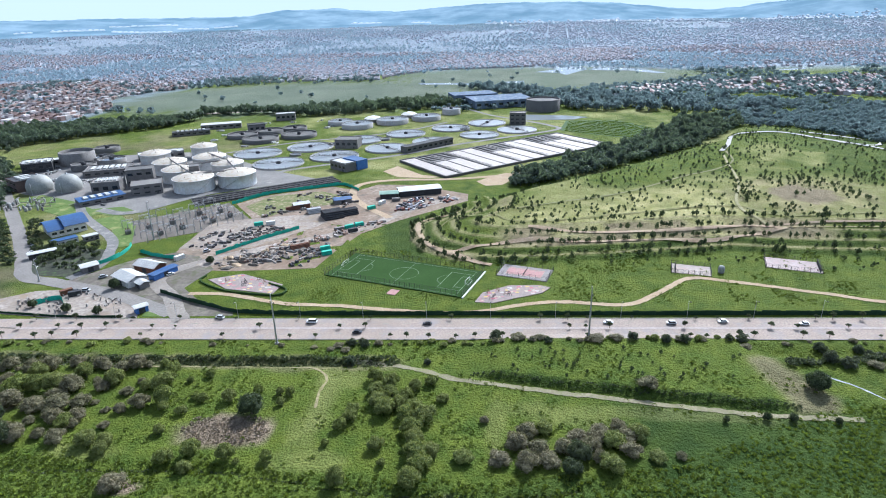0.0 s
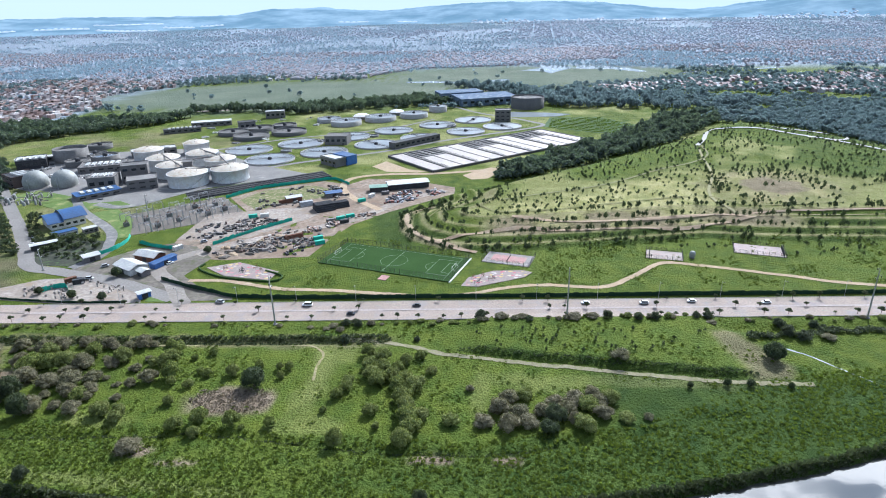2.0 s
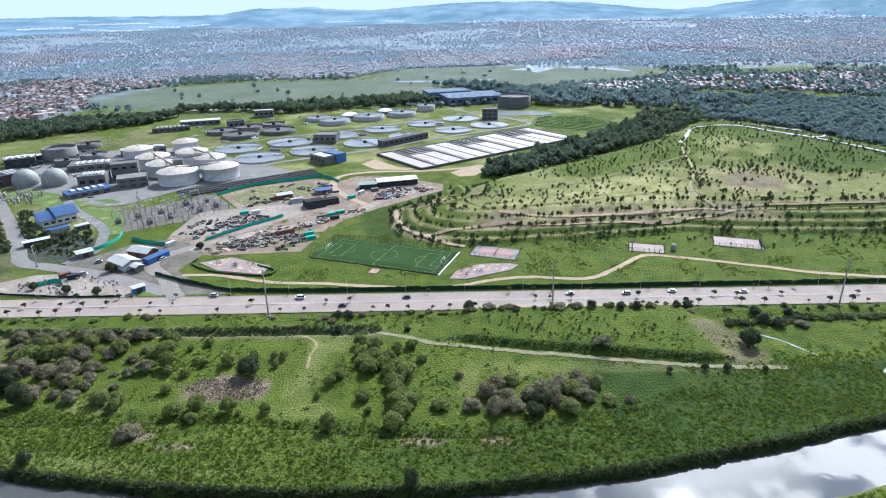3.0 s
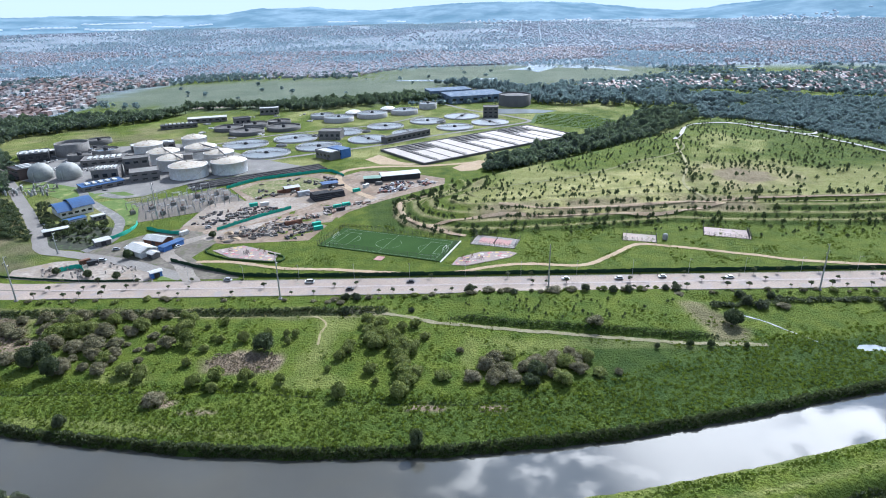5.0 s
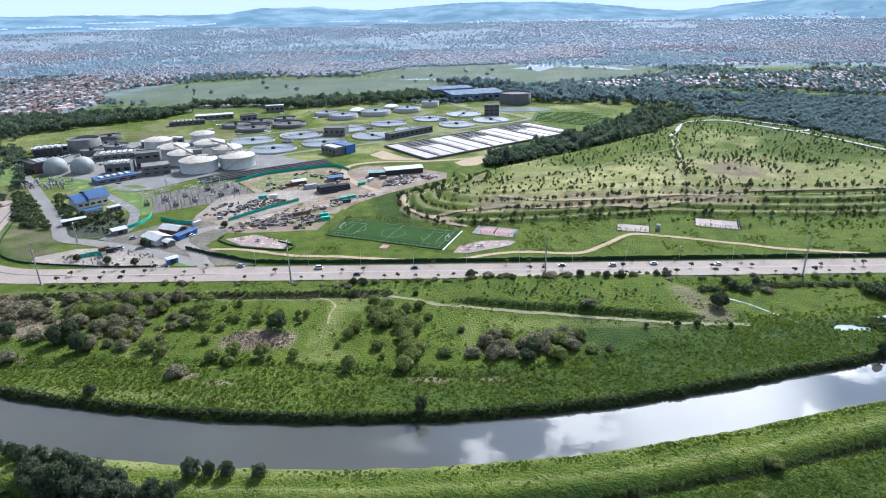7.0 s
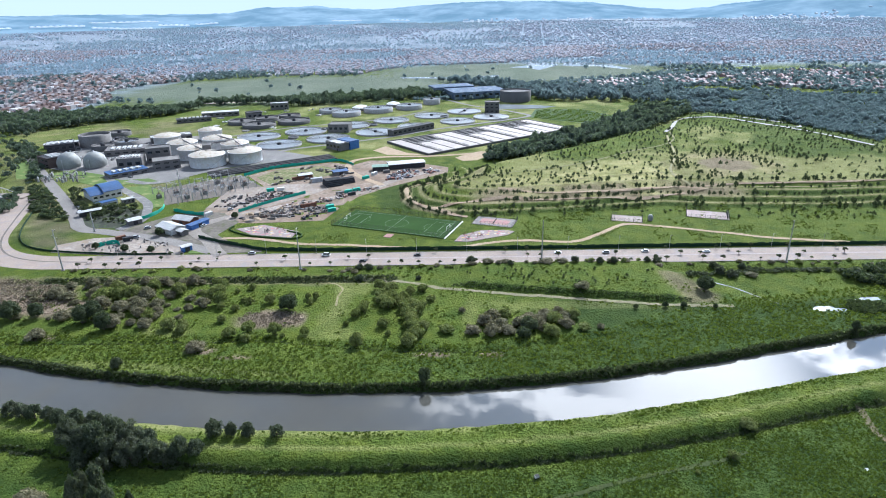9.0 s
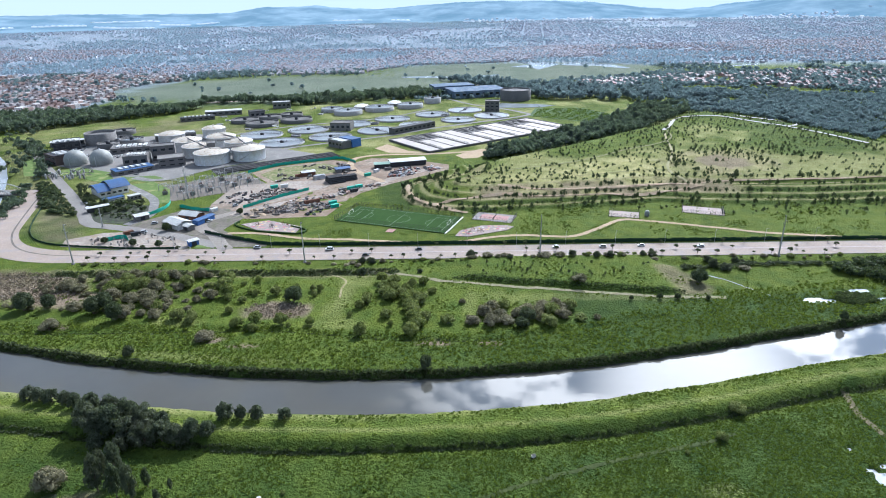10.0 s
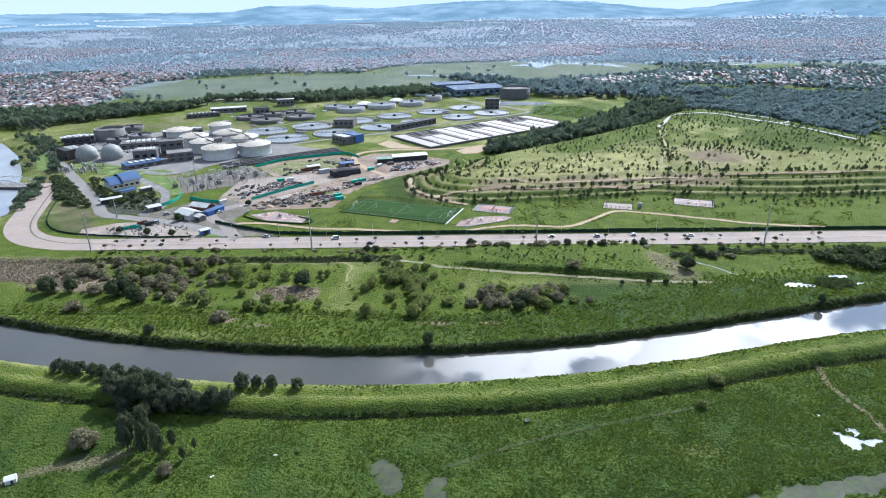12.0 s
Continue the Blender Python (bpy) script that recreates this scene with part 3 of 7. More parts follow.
for name, layers in (("zone", (bare, straw, lush_and_shade)), ("zone_far", (urban, forest, np.clip(marsh, 0, 1)))):
    a = ground_mesh.attributes.new(name, "FLOAT_COLOR", "POINT")
    a.data.foreach_set("color", np.stack([*layers, np.ones_like(X)], -1).astype(np.float32).ravel())


def ground_material():
    m, t, p = nodes_of("meadow")
    parts = []
    for name in ("zone", "zone_far"):
        a, s = t.nodes.new("ShaderNodeAttribute"), t.nodes.new("ShaderNodeSeparateColor")
        a.attribute_name = name
        t.links.new(a.outputs["Color"], s.inputs["Color"])
        parts += [s.outputs[k] for k in ("Red", "Green", "Blue")]
    soil, dry, thick, town, wood, wet = parts
    big, mid, small = grain(t, 0.018, coords="World"), grain(t, 0.11, 0.3, 0.7, 6, coords="World"), grain(t, 0.9, 0.3, 0.7, 6, coords="World")
    grass = blend(t, big, (0.044, 0.079, 0.0095), (0.083, 0.12, 0.016))
    grass = blend(t, mid, grass, (0.122, 0.15, 0.0195))
    grass = blend(t, thick, grass, blend(t, mid, (0.027, 0.053, 0.0095), (0.058, 0.088, 0.0145)))
    grass = blend(t, dry, grass, blend(t, mid, (0.32, 0.305, 0.105), (0.46, 0.42, 0.205)))
    grass = blend(t, soil, grass, blend(t, mid, (0.165, 0.122, 0.088), (0.28, 0.215, 0.155)))
    # marsh, town and far wood tones carry painted haze: paler, bluer with distance
    grass = blend(t, wet, grass, blend(t, grain(t, 0.012, coords="World"), (0.118, 0.145, 0.105), (0.16, 0.18, 0.135)))
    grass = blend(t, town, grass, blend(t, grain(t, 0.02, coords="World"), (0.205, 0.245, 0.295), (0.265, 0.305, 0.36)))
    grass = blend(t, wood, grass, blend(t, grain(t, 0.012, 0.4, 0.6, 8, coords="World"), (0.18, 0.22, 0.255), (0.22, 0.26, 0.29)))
    grass = blend(t, small, blend(t, 0.42, grass, (0.02, 0.034, 0.008)), grass)
    t.links.new(grass, p.inputs["Base Color"])
    p.inputs["Roughness"].default_value, p.inputs["Specular IOR Level"].default_value = 0.95, 0.1
    b = node(t, "Bump", Strength=1.0, Distance=0.6)
    tiny = grain(t, 2.6, 0.3, 0.7, 3, coords="World")
    rough = t.nodes.new("ShaderNodeMath")
    rough.operation = "MULTIPLY_ADD"
    rough.inputs[1].default_value = 0.4
    t.links.new(tiny, rough.inputs[0])
    t.links.new(small, rough.inputs[2])
    t.links.new(rough.outputs["Value"], b.inputs["Height"])
    t.links.new(b.outputs["Normal"], p.inputs["Normal"])
    return m


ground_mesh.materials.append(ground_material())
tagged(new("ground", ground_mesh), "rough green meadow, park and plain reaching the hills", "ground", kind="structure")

xs = np.arange(-690.0, 890.0, 4.0)
rv = np.concatenate([np.stack([xs, near_bank(xs) - 5, 0 * xs - 2.5], -1), np.stack([xs, far_bank(xs) + 5, 0 * xs - 2.5], -1)])
n_ = len(xs)
rf = [(i, i + 1, n_ + i + 1, n_ + i) for i in range(n_ - 1)]
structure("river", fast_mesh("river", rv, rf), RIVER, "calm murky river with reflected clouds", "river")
structure("rivulet", ribbon([(132, 216), (137, 212), (143, 207), (147, 201), (152, 195), (158, 186)], (0.9, 0.35), 0.1, 1.5, 0.5), SHEEN, "thin shining rivulet through the meadow", "stream")
structure("canal_water", sheet([(x, y) for x, y in CANAL], -1.6, 0.05), SHEEN, "pale shining canal beside the avenue", "canal")

# ---- roads and paths ----
road_knots = [(x, float(road_line(x))) for x in (420, 300, 200, 100, 0, -100, -180, -225)] + [(-262, 246), (-292, 257), (-315, 281), (-333, 320), (-360, 385)]
structure("road", ribbon(road_knots, 20.0, 0.16, 4), ASPHALT, "pale grey four-lane road with curved end", "road")
structure("bridge_road", ribbon([(-360, 386), (-400, 388), (-460, 392), (-600, 410)], 14.0, 0.9, 4), ASPHALT, "pale road crossing the canal", "road")
structure("park_path", ribbon([(-160, 285), (-138, 284), (-104, 274), (-74, 271.5), (-44, 267), (-22, 265), (-2, 267), (20, 275), (40, 278), (70, 275.5), (91, 291), (110, 307.5), (132, 303), (170, 290), (197, 280), (260, 268)], 3.4, 0.22, 2, 0.15), DIRT, "trodden earth footpath across the grass", "path")
structure("track", ribbon([(-60, 222), (-38, 217), (-13, 208), (9, 203), (31, 199), (52, 195), (92, 188.5), (134, 186)], 2.7, 0.2, 2, 0.3), surface("track_earth", (0.2, 0.18, 0.11), (0.28, 0.25, 0.165), 0.15, 1.2, 0.95, 0.4, dirt=(0.14, 0.15, 0.06)), "worn earth track through the meadow", "path")


# ---- far hills, a backdrop with its haze painted in ----
RIDGE = [(-60, 120), (-38, 128), (-30, 124), (-22, 112), (-20, 116), (-17.4, 146), (-12.6, 150), (-10.2, 130), (-7.8, 120), (-4.8, 136), (-0.4, 152), (2.1, 158), (6.9, 153), (11, 140), (14, 112), (16, 98), (18.3, 85), (20.3, 100), (22.3, 119), (24.2, 133), (27, 162), (30, 178), (36, 190), (60, 170)]
az, reach = np.radians(np.arange(-60, 60.01, 0.15)), np.array([3700, 3850, 3950, 4050, 4150, 4300, 4420, 4520, 4600, 4680.0])
A, R = np.meshgrid(az, reach)
HX, HY = R * np.sin(A), R * np.cos(A) - 60


def slope_height(x, y):
    """The land of the far hills."""
    a, r = np.degrees(np.arctan2(x, y + 60)), np.hypot(x, y + 60)
    top = np.interp(a, *zip(*RIDGE)) + 3.5 * lattice(x, y, 70, 14) + 2.5 * lattice(x, y, 25, 15)
    return 44 + (top - 44) * smooth(3650, 4600, r + 100 * lattice(x, y, 520, 16)) + 7 * lattice(x, y, 260, 17) * smooth(3500, 3900, r) * smooth(4600, 4200, r) - 60 * smooth(4600, 4680, r)


HZ = slope_height(HX, HY)
hi = np.arange(A.size).reshape(A.shape)
hq = np.stack([hi[:-1, :-1], hi[:-1, 1:], hi[1:, 1:], hi[1:, :-1]], -1).reshape(-1, 4)
haze, ht, hp = nodes_of("haze_glow_hillside")
# haze put into the material: blue tones, and emission instead of air
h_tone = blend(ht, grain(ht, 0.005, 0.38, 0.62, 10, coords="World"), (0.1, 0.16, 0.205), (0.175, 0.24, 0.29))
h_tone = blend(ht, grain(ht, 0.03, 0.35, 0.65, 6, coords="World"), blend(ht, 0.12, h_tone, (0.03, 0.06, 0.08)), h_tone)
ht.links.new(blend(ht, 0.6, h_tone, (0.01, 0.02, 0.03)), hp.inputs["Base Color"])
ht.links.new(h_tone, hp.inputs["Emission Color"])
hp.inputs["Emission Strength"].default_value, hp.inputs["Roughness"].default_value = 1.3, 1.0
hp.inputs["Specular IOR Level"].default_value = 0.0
tagged(part("hill_range", fast_mesh("hill_range", np.stack([HX, HY, HZ], -1).reshape(-1, 3), hq, smooth_faces=True), haze), "wooded horizon hills with blue haze in colour and glow", "hills", kind="structure")


# ---- trees ----
def crown_arrays(seed, blobs, count, size, flat=0.8, heart=0.7, lobe=1.0, low=0.0):
    """Leaf sprays (bent quads) on the skins of several lobes: vertices and quads for a crown one unit wide, one high."""
    rng = np.random.RandomState(seed)
    centres, radii = [], []
    for k in range(blobs):
        a, up = 2.4 * k + 0.7 * rng.rand(), 1 - (1 + low) * (k + 0.4) / blobs
        r = (0.16 + 0.2 * rng.rand()) * math.sqrt(max(0.05, 1 - up * up))
        centres.append((r * math.cos(a), r * math.sin(a), 0.3 + (0.18 + 0.14 * rng.rand()) * up))
        radii.append(lobe * (0.15 + 0.1 * rng.rand() + 0.4 / blobs**1.4))
    verts, faces = [], []
    for n in range(count):
        k = rng.randint(blobs)
        d = rng.normal(size=3)
        d /= np.linalg.norm(d)
        if d[2] < -0.55:
            d[2] *= -1
        c = np.array(centres[k]) + d * radii[k] * (0.72 + 0.33 * rng.rand()) * np.array((1, 1, flat))
        n1 = d + 0.5 * rng.normal(size=3)
        n1 /= np.linalg.norm(n1)
        u = np.cross(n1, rng.normal(size=3))
        u /= np.linalg.norm(u)
        v = np.cross(n1, u)
        s = size * (0.6 + 0.8 * rng.rand())
        base = len(verts)
        for a, b, h in ((-1, -0.6, 0), (0.2, -0.9, 0.3), (1, 0.5, 0), (-0.3, 0.9, 0.3)):
            verts.append(c + s * (a * u + b * v + h * n1))
        faces.append((base, base + 1, base + 2, base + 3))
    # a dense heart of small lumps
    for k in range(blobs):
        ico = ICO_V * (radii[k] * heart) * (1 + 0.18 * rng.normal(size=(len(ICO_V), 1))) * np.array((1, 1, flat)) + np.array(centres[k])
        base = len(verts)
        verts.extend(ico)
        faces.extend(tuple(int(base + i) for i in (*f, f[2])) for f in ICO_F)
    return np.array(verts), faces


def ico_arrays():
    bm = bmesh.new()
    bmesh.ops.create_icosphere(bm, subdivisions=2, radius=1)
    v, f = np.array([v.co[:] for v in bm.verts]), [tuple(q.index for q in p.verts) for p in bm.faces]
    bm.free()
    return v, f


ICO_V, ICO_F = ico_arrays()


def mixed_mesh(name, verts, faces, material):
    me = bpy.data.meshes.new(name)
    me.from_pydata([tuple(v) for v in verts], [], [f if f[-1] != f[-2] else f[:3] for f in faces])
    me.materials.append(material)
    return me


def tree_kind(seed, material, blobs=7, count=900, size=0.035, tall=1.0, stem=0.25, heart=0.7, lobe=1.0, low=0.0):
    """Meshes of a trunk with limbs and of a crown, for a tree one unit wide."""
    v, f = crown_arrays(seed, blobs, count, size, 0.8, heart, lobe, low)
    v = v * np.array((1, 1, tall)) + np.array((0, 0, stem - 0.12 * tall))
    rng, bm = random.Random(seed), bmesh.new()
    rod(bm, (0, 0, -0.05), (0.01, 0.01, stem + 0.12 * tall), 0.035, 0.022)
    for k in range(4):
        a = k * 1.6 + rng.random()
        rod(bm, (0, 0, stem * 0.7), (0.22 * math.cos(a), 0.22 * math.sin(a), stem + tall * (0.2 + 0.15 * rng.random())), 0.018, 0.006, 5)
    me = bpy.data.meshes.new("trunk")
    bm.to_mesh(me)
    bm.free()
    me.materials.append(BARK)
    return me, mixed_mesh("crown", v, f, material)


ROUND = [tree_kind(s, LEAF, tall=0.95, stem=0.02, blobs=12, count=2600, size=0.023) for s in (1, 2, 3)]
GREYISH = [tree_kind(s, LEAF_GREY, tall=0.8, stem=0.0, blobs=13, count=2400, size=0.023) for s in (4, 5)]
DARK = [tree_kind(s, LEAF_DARK, tall=1.15, stem=0.04, blobs=11, count=2200, size=0.024) for s in (6, 7)]
STREET = [tree_kind(s, LEAF_DARK, tall=0.8, stem=0.5, blobs=6, count=420, size=0.045) for s in (8, 9)]
AIRY = [tree_kind(s, LEAF_LEVEE, tall=1.5, stem=0.08, blobs=22, count=2400, size=0.024, heart=0.45, lobe=0.72, low=0.5) for s in (12, 13, 14)]
GUM = [tree_kind(s, LEAF_LEVEE, tall=2.3, stem=0.5, blobs=24, count=1900, size=0.026, heart=0.3, lobe=0.62, low=0.95) for s in (10, 11)]


def plant_tree(kinds, x, y, width, name, label, group="", tall=1.0, rng=random.Random(5)):
    trunk, crown = kinds[rng.randrange(len(kinds))]
    tall *= 1.0 if "tree" in name else 1.4
    ob = thing(name, label, "tree" if "tree" in name else "bush", pose(x, y, float(height(x, y)) - 0.05, 0, 0, rng.uniform(0, 360)) @ Matrix.Diagonal((width, width, width * tall * rng.uniform(0.88, 1.12), 1)), group)
    part("trunk", trunk, parent=ob)
    part("crown", crown, parent=ob)
    return ob


def grove(kinds, rows, name, label, group="", tall=1.0, grow=1.12):
    for x, y, w in rows:
        plant_tree(kinds, x, y, w * grow, name, label, group, tall)


grove(GREYISH, [(-197, 199, 8.7), (-192, 208, 10), (-185, 210, 9.9), (-167, 196, 10.3), (-165, 213, 8.5), (-154, 210, 7.7), (-149, 213, 9.3), (-186, 186, 12.2), (-174, 183, 10.7), (-165, 183, 11.1), (-157, 186, 9.4), (-161, 176, 8.7), (-153, 177, 7.6), (-169, 165, 10.7), (-153, 165, 8.4), (-155, 197, 7.5), (-133, 186, 9), (-139, 182, 5.5), (-143, 194, 6.2), (-140, 173, 4.9), (-161, 167, 6), (-176, 214, 8), (-205, 212, 8), (-216, 210, 7)], "shrub", "grey-green rounded shrub in the rough meadow", "meadow shrubs", 0.85, 0.98)
grove(ROUND, [(-189, 194, 10.2), (-182, 196, 8.4), (-187, 205, 8.1), (-174, 196, 9.4), (-167, 205, 7.2), (-155, 173, 6.6), (-152, 201, 8.6), (-137, 198, 5.2), (-125, 189, 7.9), (-123, 184, 4.4), (-137, 214, 4.9), (-131, 209, 6.9), (-130, 201, 7.7), (-132, 198, 6.7), (-121, 203, 3.1), (-114, 207, 4.6), (-114, 192, 3.9), (-110, 190, 4.8), (-115, 182, 4.3), (-118, 171, 4.2), (-141, 164, 7.2), (-134, 164, 6.1), (-133, 160, 5.6), (-109, 156, 6.2), (-101, 160, 7), (-100, 152, 5.6)], "bush", "round green bush standing in the grass", "meadow bushes", 0.95)
grove(GREYISH, [(-120, 144, 8.7), (-217, 199, 9.8), (-209, 195, 8.2), (-198, 173, 9.1), (-200, 155, 9), (-194, 195, 7.5), (-170, 191, 8)], "shrub", "brownish dry shrub near the river bank", "meadow shrubs", 0.7)
grove(DARK, [(-225, 173, 10.9), (-213, 176, 7.9), (-186, 169, 9.6), (-183, 173, 9.6), (-172, 163, 9.3), (-88, 183, 9.6)], "bush", "large dark green bush in the meadow", "meadow bushes", 0.85)
grove(ROUND, [(-100, 191, 6.2), (-90, 196, 4.3), (-81, 195, 3.8), (-77, 195, 4.2), (-79, 189, 3.7), (-88, 158, 6.4), (-84, 156, 2.5), (-74, 158, 4.6), (-50, 185, 5.3), (-50, 180, 5.7), (-53, 175, 4.7), (-56, 166, 3.3), (-48, 148, 7), (-38, 165, 5.7), (-35, 157, 3.2)], "bush", "round green bush standing in the grass", "meadow bushes")
shrub_rng = np.random.RandomState(44)
grove(GREYISH, [(float(x), float(y), float(shrub_rng.uniform(2.5, 5.5))) for x, y in zip(shrub_rng.uniform(-245, -140, 44), shrub_rng.uniform(168, 214, 44))], "shrub", "grey-brown low shrub in the rough meadow", "meadow shrubs", 0.75)
grove(ROUND, [(-45, 206, 5.7), (-38, 202, 6), (-43, 197, 6), (-37, 194, 5.9), (-41, 190, 6.3), (-38, 185, 6.6), (-31, 194, 5.4), (-33, 189, 5.3), (-27, 187, 5.3), (-30, 182, 6.1), (-23, 181, 7.7), (-27, 174, 6.3), (-25, 167, 6.5), (-24, 161, 7.6), (-22, 156, 6.3), (-25, 149, 6.9), (-19, 163, 5.2), (-28, 200, 5), (-22, 204, 4.6), (-17, 193, 4)], "bush", "leafy bush in a winding thicket", "winding thicket", 0.9, 1.32)
grove(DARK + GREYISH + ROUND, [(-8, 160, 6), (4, 160, 7.1), (20, 176, 5.9), (20, 160, 7.2), (31, 172, 6.3), (30, 162, 6.9), (39, 173, 8.4), (43, 169, 7.1), (46, 178, 5.6), (48, 172, 7.2), (52, 174, 7.3), (40, 158, 7.2), (48, 165, 7), (56, 163, 5.4), (27, 156, 5.9), (126, 204, 8.8), (62, 201, 7)], "bush", "dark green bush in a dense thicket", "dense thicket", 0.7, 1.25)
grove(GREYISH, [(10, 168, 8.2), (14, 174, 7.5), (17, 165, 7.3), (13, 158, 7.9), (26, 166, 7.3), (35, 167, 6.2), (37, 162, 5.3), (64, 164, 3.8), (-1, 181, 3.6)], "shrub", "grey-brown shrub in a dense thicket", "dense thicket", 0.85, 1.15)
grove(AIRY + GREYISH, [(-66, 232, 6.2), (-60, 233, 6.2), (-54, 232, 5.7), (-69, 229, 4.6), (-62, 228, 5.6), (-56, 235, 5.2), (-58, 220, 6.5), (-25, 219, 4.9), (4, 237, 7.7), (14, 237, 8.8), (24, 237, 5.7), (48, 236, 8.9), (57, 237, 7.4), (64, 237, 6.3), (27, 234, 5.1), (78, 235, 6.4), (86, 236, 5.9), (93, 237, 6.5), (111, 238, 7.2), (111, 233, 6), (105, 237, 5.5), (142, 234, 7.5), (142, 225, 8.4), (158, 234, 7.1), (160, 230, 6.4), (158, 221, 8.5), (147, 221, 8.4), (-92, 232, 3.7), (-77, 231, 4.2)], "bush", "dark bush along the road verge", "verge bushes", 0.48, 0.9)
grove(AIRY, [(-168, 94, 6.4), (-162, 92, 6.4), (-157, 91, 6.2), (-151, 90, 5.4), (-146, 88, 5.8), (-138, 85, 8), (-131, 85, 8.4), (-122, 81, 8.6), (-136, 78, 8.8), (-131, 76, 9.5), (-125, 75, 10.5), (-118, 73, 10), (-112, 72, 10), (-106, 72, 9), (-100, 71, 8.4), (-95, 72, 7.5), (-90, 73, 6.6), (-87, 82, 6.2), (-81, 82, 5), (-75, 82, 5.8), (-65, 82, 5.2), (-115, 78, 9), (-108, 77, 7.5), (-128, 69, 7), (-119, 67, 6.5)], "tree", "dark leafy tree on the levee", "levee trees", 0.95)
grove(GUM, [(-116, 49, 9.5), (-112, 54, 9), (-109, 47, 8), (-103, 45, 8), (-101, 51, 4.4), (-95, 45, 3.6), (-93, 50, 2.8), (-118, 56, 7)], "tree", "tall dark gum tree in the meadow", "gum trees", 1.25, 0.78)
grove(GREYISH, [(-133, 51, 9.5), (-98, 38, 5)], "shrub", "grey-brown shrub beside muddy ground", "", 1.1)
grove(DARK, [(85, 183, 2.4), (100, 185, 3.0), (109, 185, 3.2), (124, 184, 2.6)], "tree", "small dark tree beside the earth track", "track trees", 1.3)
grove(DARK, [(-148, 130, 4.2), (-16, 120, 4.6), (179, 162, 3.6)], "tree", "small dark tree at the water's edge", "bank trees", 1.45, 1.25)
grove(ROUND, [(-57, 49, 1.8), (75, 69, 1.8), (89, 76, 4), (100, 91, 6), (-54, 43, 1.4)], "bush", "low green bush in the near meadow", "near bushes", 0.8)

# street trees on the verges and between the lanes of the road
rng = random.Random(17)
for x in np.arange(-236, 230, 10.5):
    for side, share in ((8.8, 0.4), (-8.6, 0.6), (0.3, 0.35)):
        if rng.random() < share:
            xx = float(x + rng.uniform(-3, 3))
            plant_tree(STREET, xx, float(road_line(xx)) + side + rng.uniform(-0.6, 0.6), rng.uniform(1.7, 3.6), "street_tree", "young street tree with a small dark crown", "street trees", 1.15)
for x in np.arange(-232, 240, 4.2):
    if rng.random() < 0.55 + 0.3 * (x > -20):
        xx = float(x + rng.uniform(-2, 2))
        plant_tree(ROUND if rng.random() < 0.4 else GREYISH, xx, float(road_line(xx)) - rng.uniform(11.5, 16), rng.uniform(1.8, 5.2), "bush", "low grey-green bush along the road verge", "verge bushes", 0.62)


def merged(name, kinds, rows, material, label, category="trees", tall=1.0):
    """Many trees in one mesh: rows of x, y, width."""
    rng = np.random.RandomState(len(rows))
    vs, quads, base = [], [], 0
    feet = height(np.array([q[0] for q in rows]), np.array([q[1] for q in rows]))
    for (x, y, w), foot in zip(rows, feet):
        v, f = kinds[rng.randint(len(kinds))]
        a = rng.rand() * 6.283
        c, s = math.cos(a), math.sin(a)
        k = w * np.array((1, 1, tall * (0.8 + 0.4 * rng.rand())))
        r = np.stack([v[:, 0] * c - v[:, 1] * s, v[:, 0] * s + v[:, 1] * c, v[:, 2]], -1) * k
        vs.append(r + np.array((x, y, foot)))
        quads.append(f + base)
        base += len(v)
    me = fast_mesh(name, np.concatenate(vs), np.concatenate(quads), material)
    return tagged(new(name, me), label, category, kind="stuff")


def small_crown(seed, count, size, tall, stem, blobs=4, quads_only=True):
    v, f = crown_arrays(seed, blobs, count, size)
    v = v * np.array((1, 1, tall)) + np.array((0, 0, stem - 0.12 * tall))
    f = [q for q in f if q[-1] != q[-2]]
    # a stem of four sides
    b = len(v)
    v = np.concatenate([v, [(sx * 0.03, sy * 0.03, z) for z in (-0.05, stem + 0.2) for sx, sy in ((-1, -1), (1, -1), (1, 1), (-1, 1))]])
    f += [(b + i, b + (i + 1) % 4, b + 4 + (i + 1) % 4, b + 4 + i) for i in range(4)]
    return v, np.array(f)


SAPLING = [small_crown(s, 64, 0.11, 1.5, 0.12) for s in (21, 22, 23)]
WOODS = [small_crown(s, 130, 0.1, 1.2, 0.15, 5) for s in (31, 32, 33)]
FAR_TREES = [small_crown(s, 18, 0.24, 0.9, 0.1) for s in (41, 42)]


def scatter(poly, spacing, seed, width, thin=None, jitter=0.45):
    """Places in a polygon on a shaken grid."""
    r = np.random.RandomState(seed)
    px, py = zip(*poly)
    gx_, gy_ = np.meshgrid(np.arange(min(px), max(px), spacing), np.arange(min(py), max(py), spacing))
    gx_, gy_ = gx_ + spacing * jitter * r.uniform(-1, 1, gx_.shape), gy_ + spacing * jitter * r.uniform(-1, 1, gx_.shape)
    keep = inside_by(poly, gx_, gy_) > 0
    if thin is not None:
        keep &= thin(gx_, gy_) > r.rand(*gx_.shape)
    x, y = gx_[keep], gy_[keep]
    return list(zip(x, y, r.uniform(width[0], width[1], len(x))))


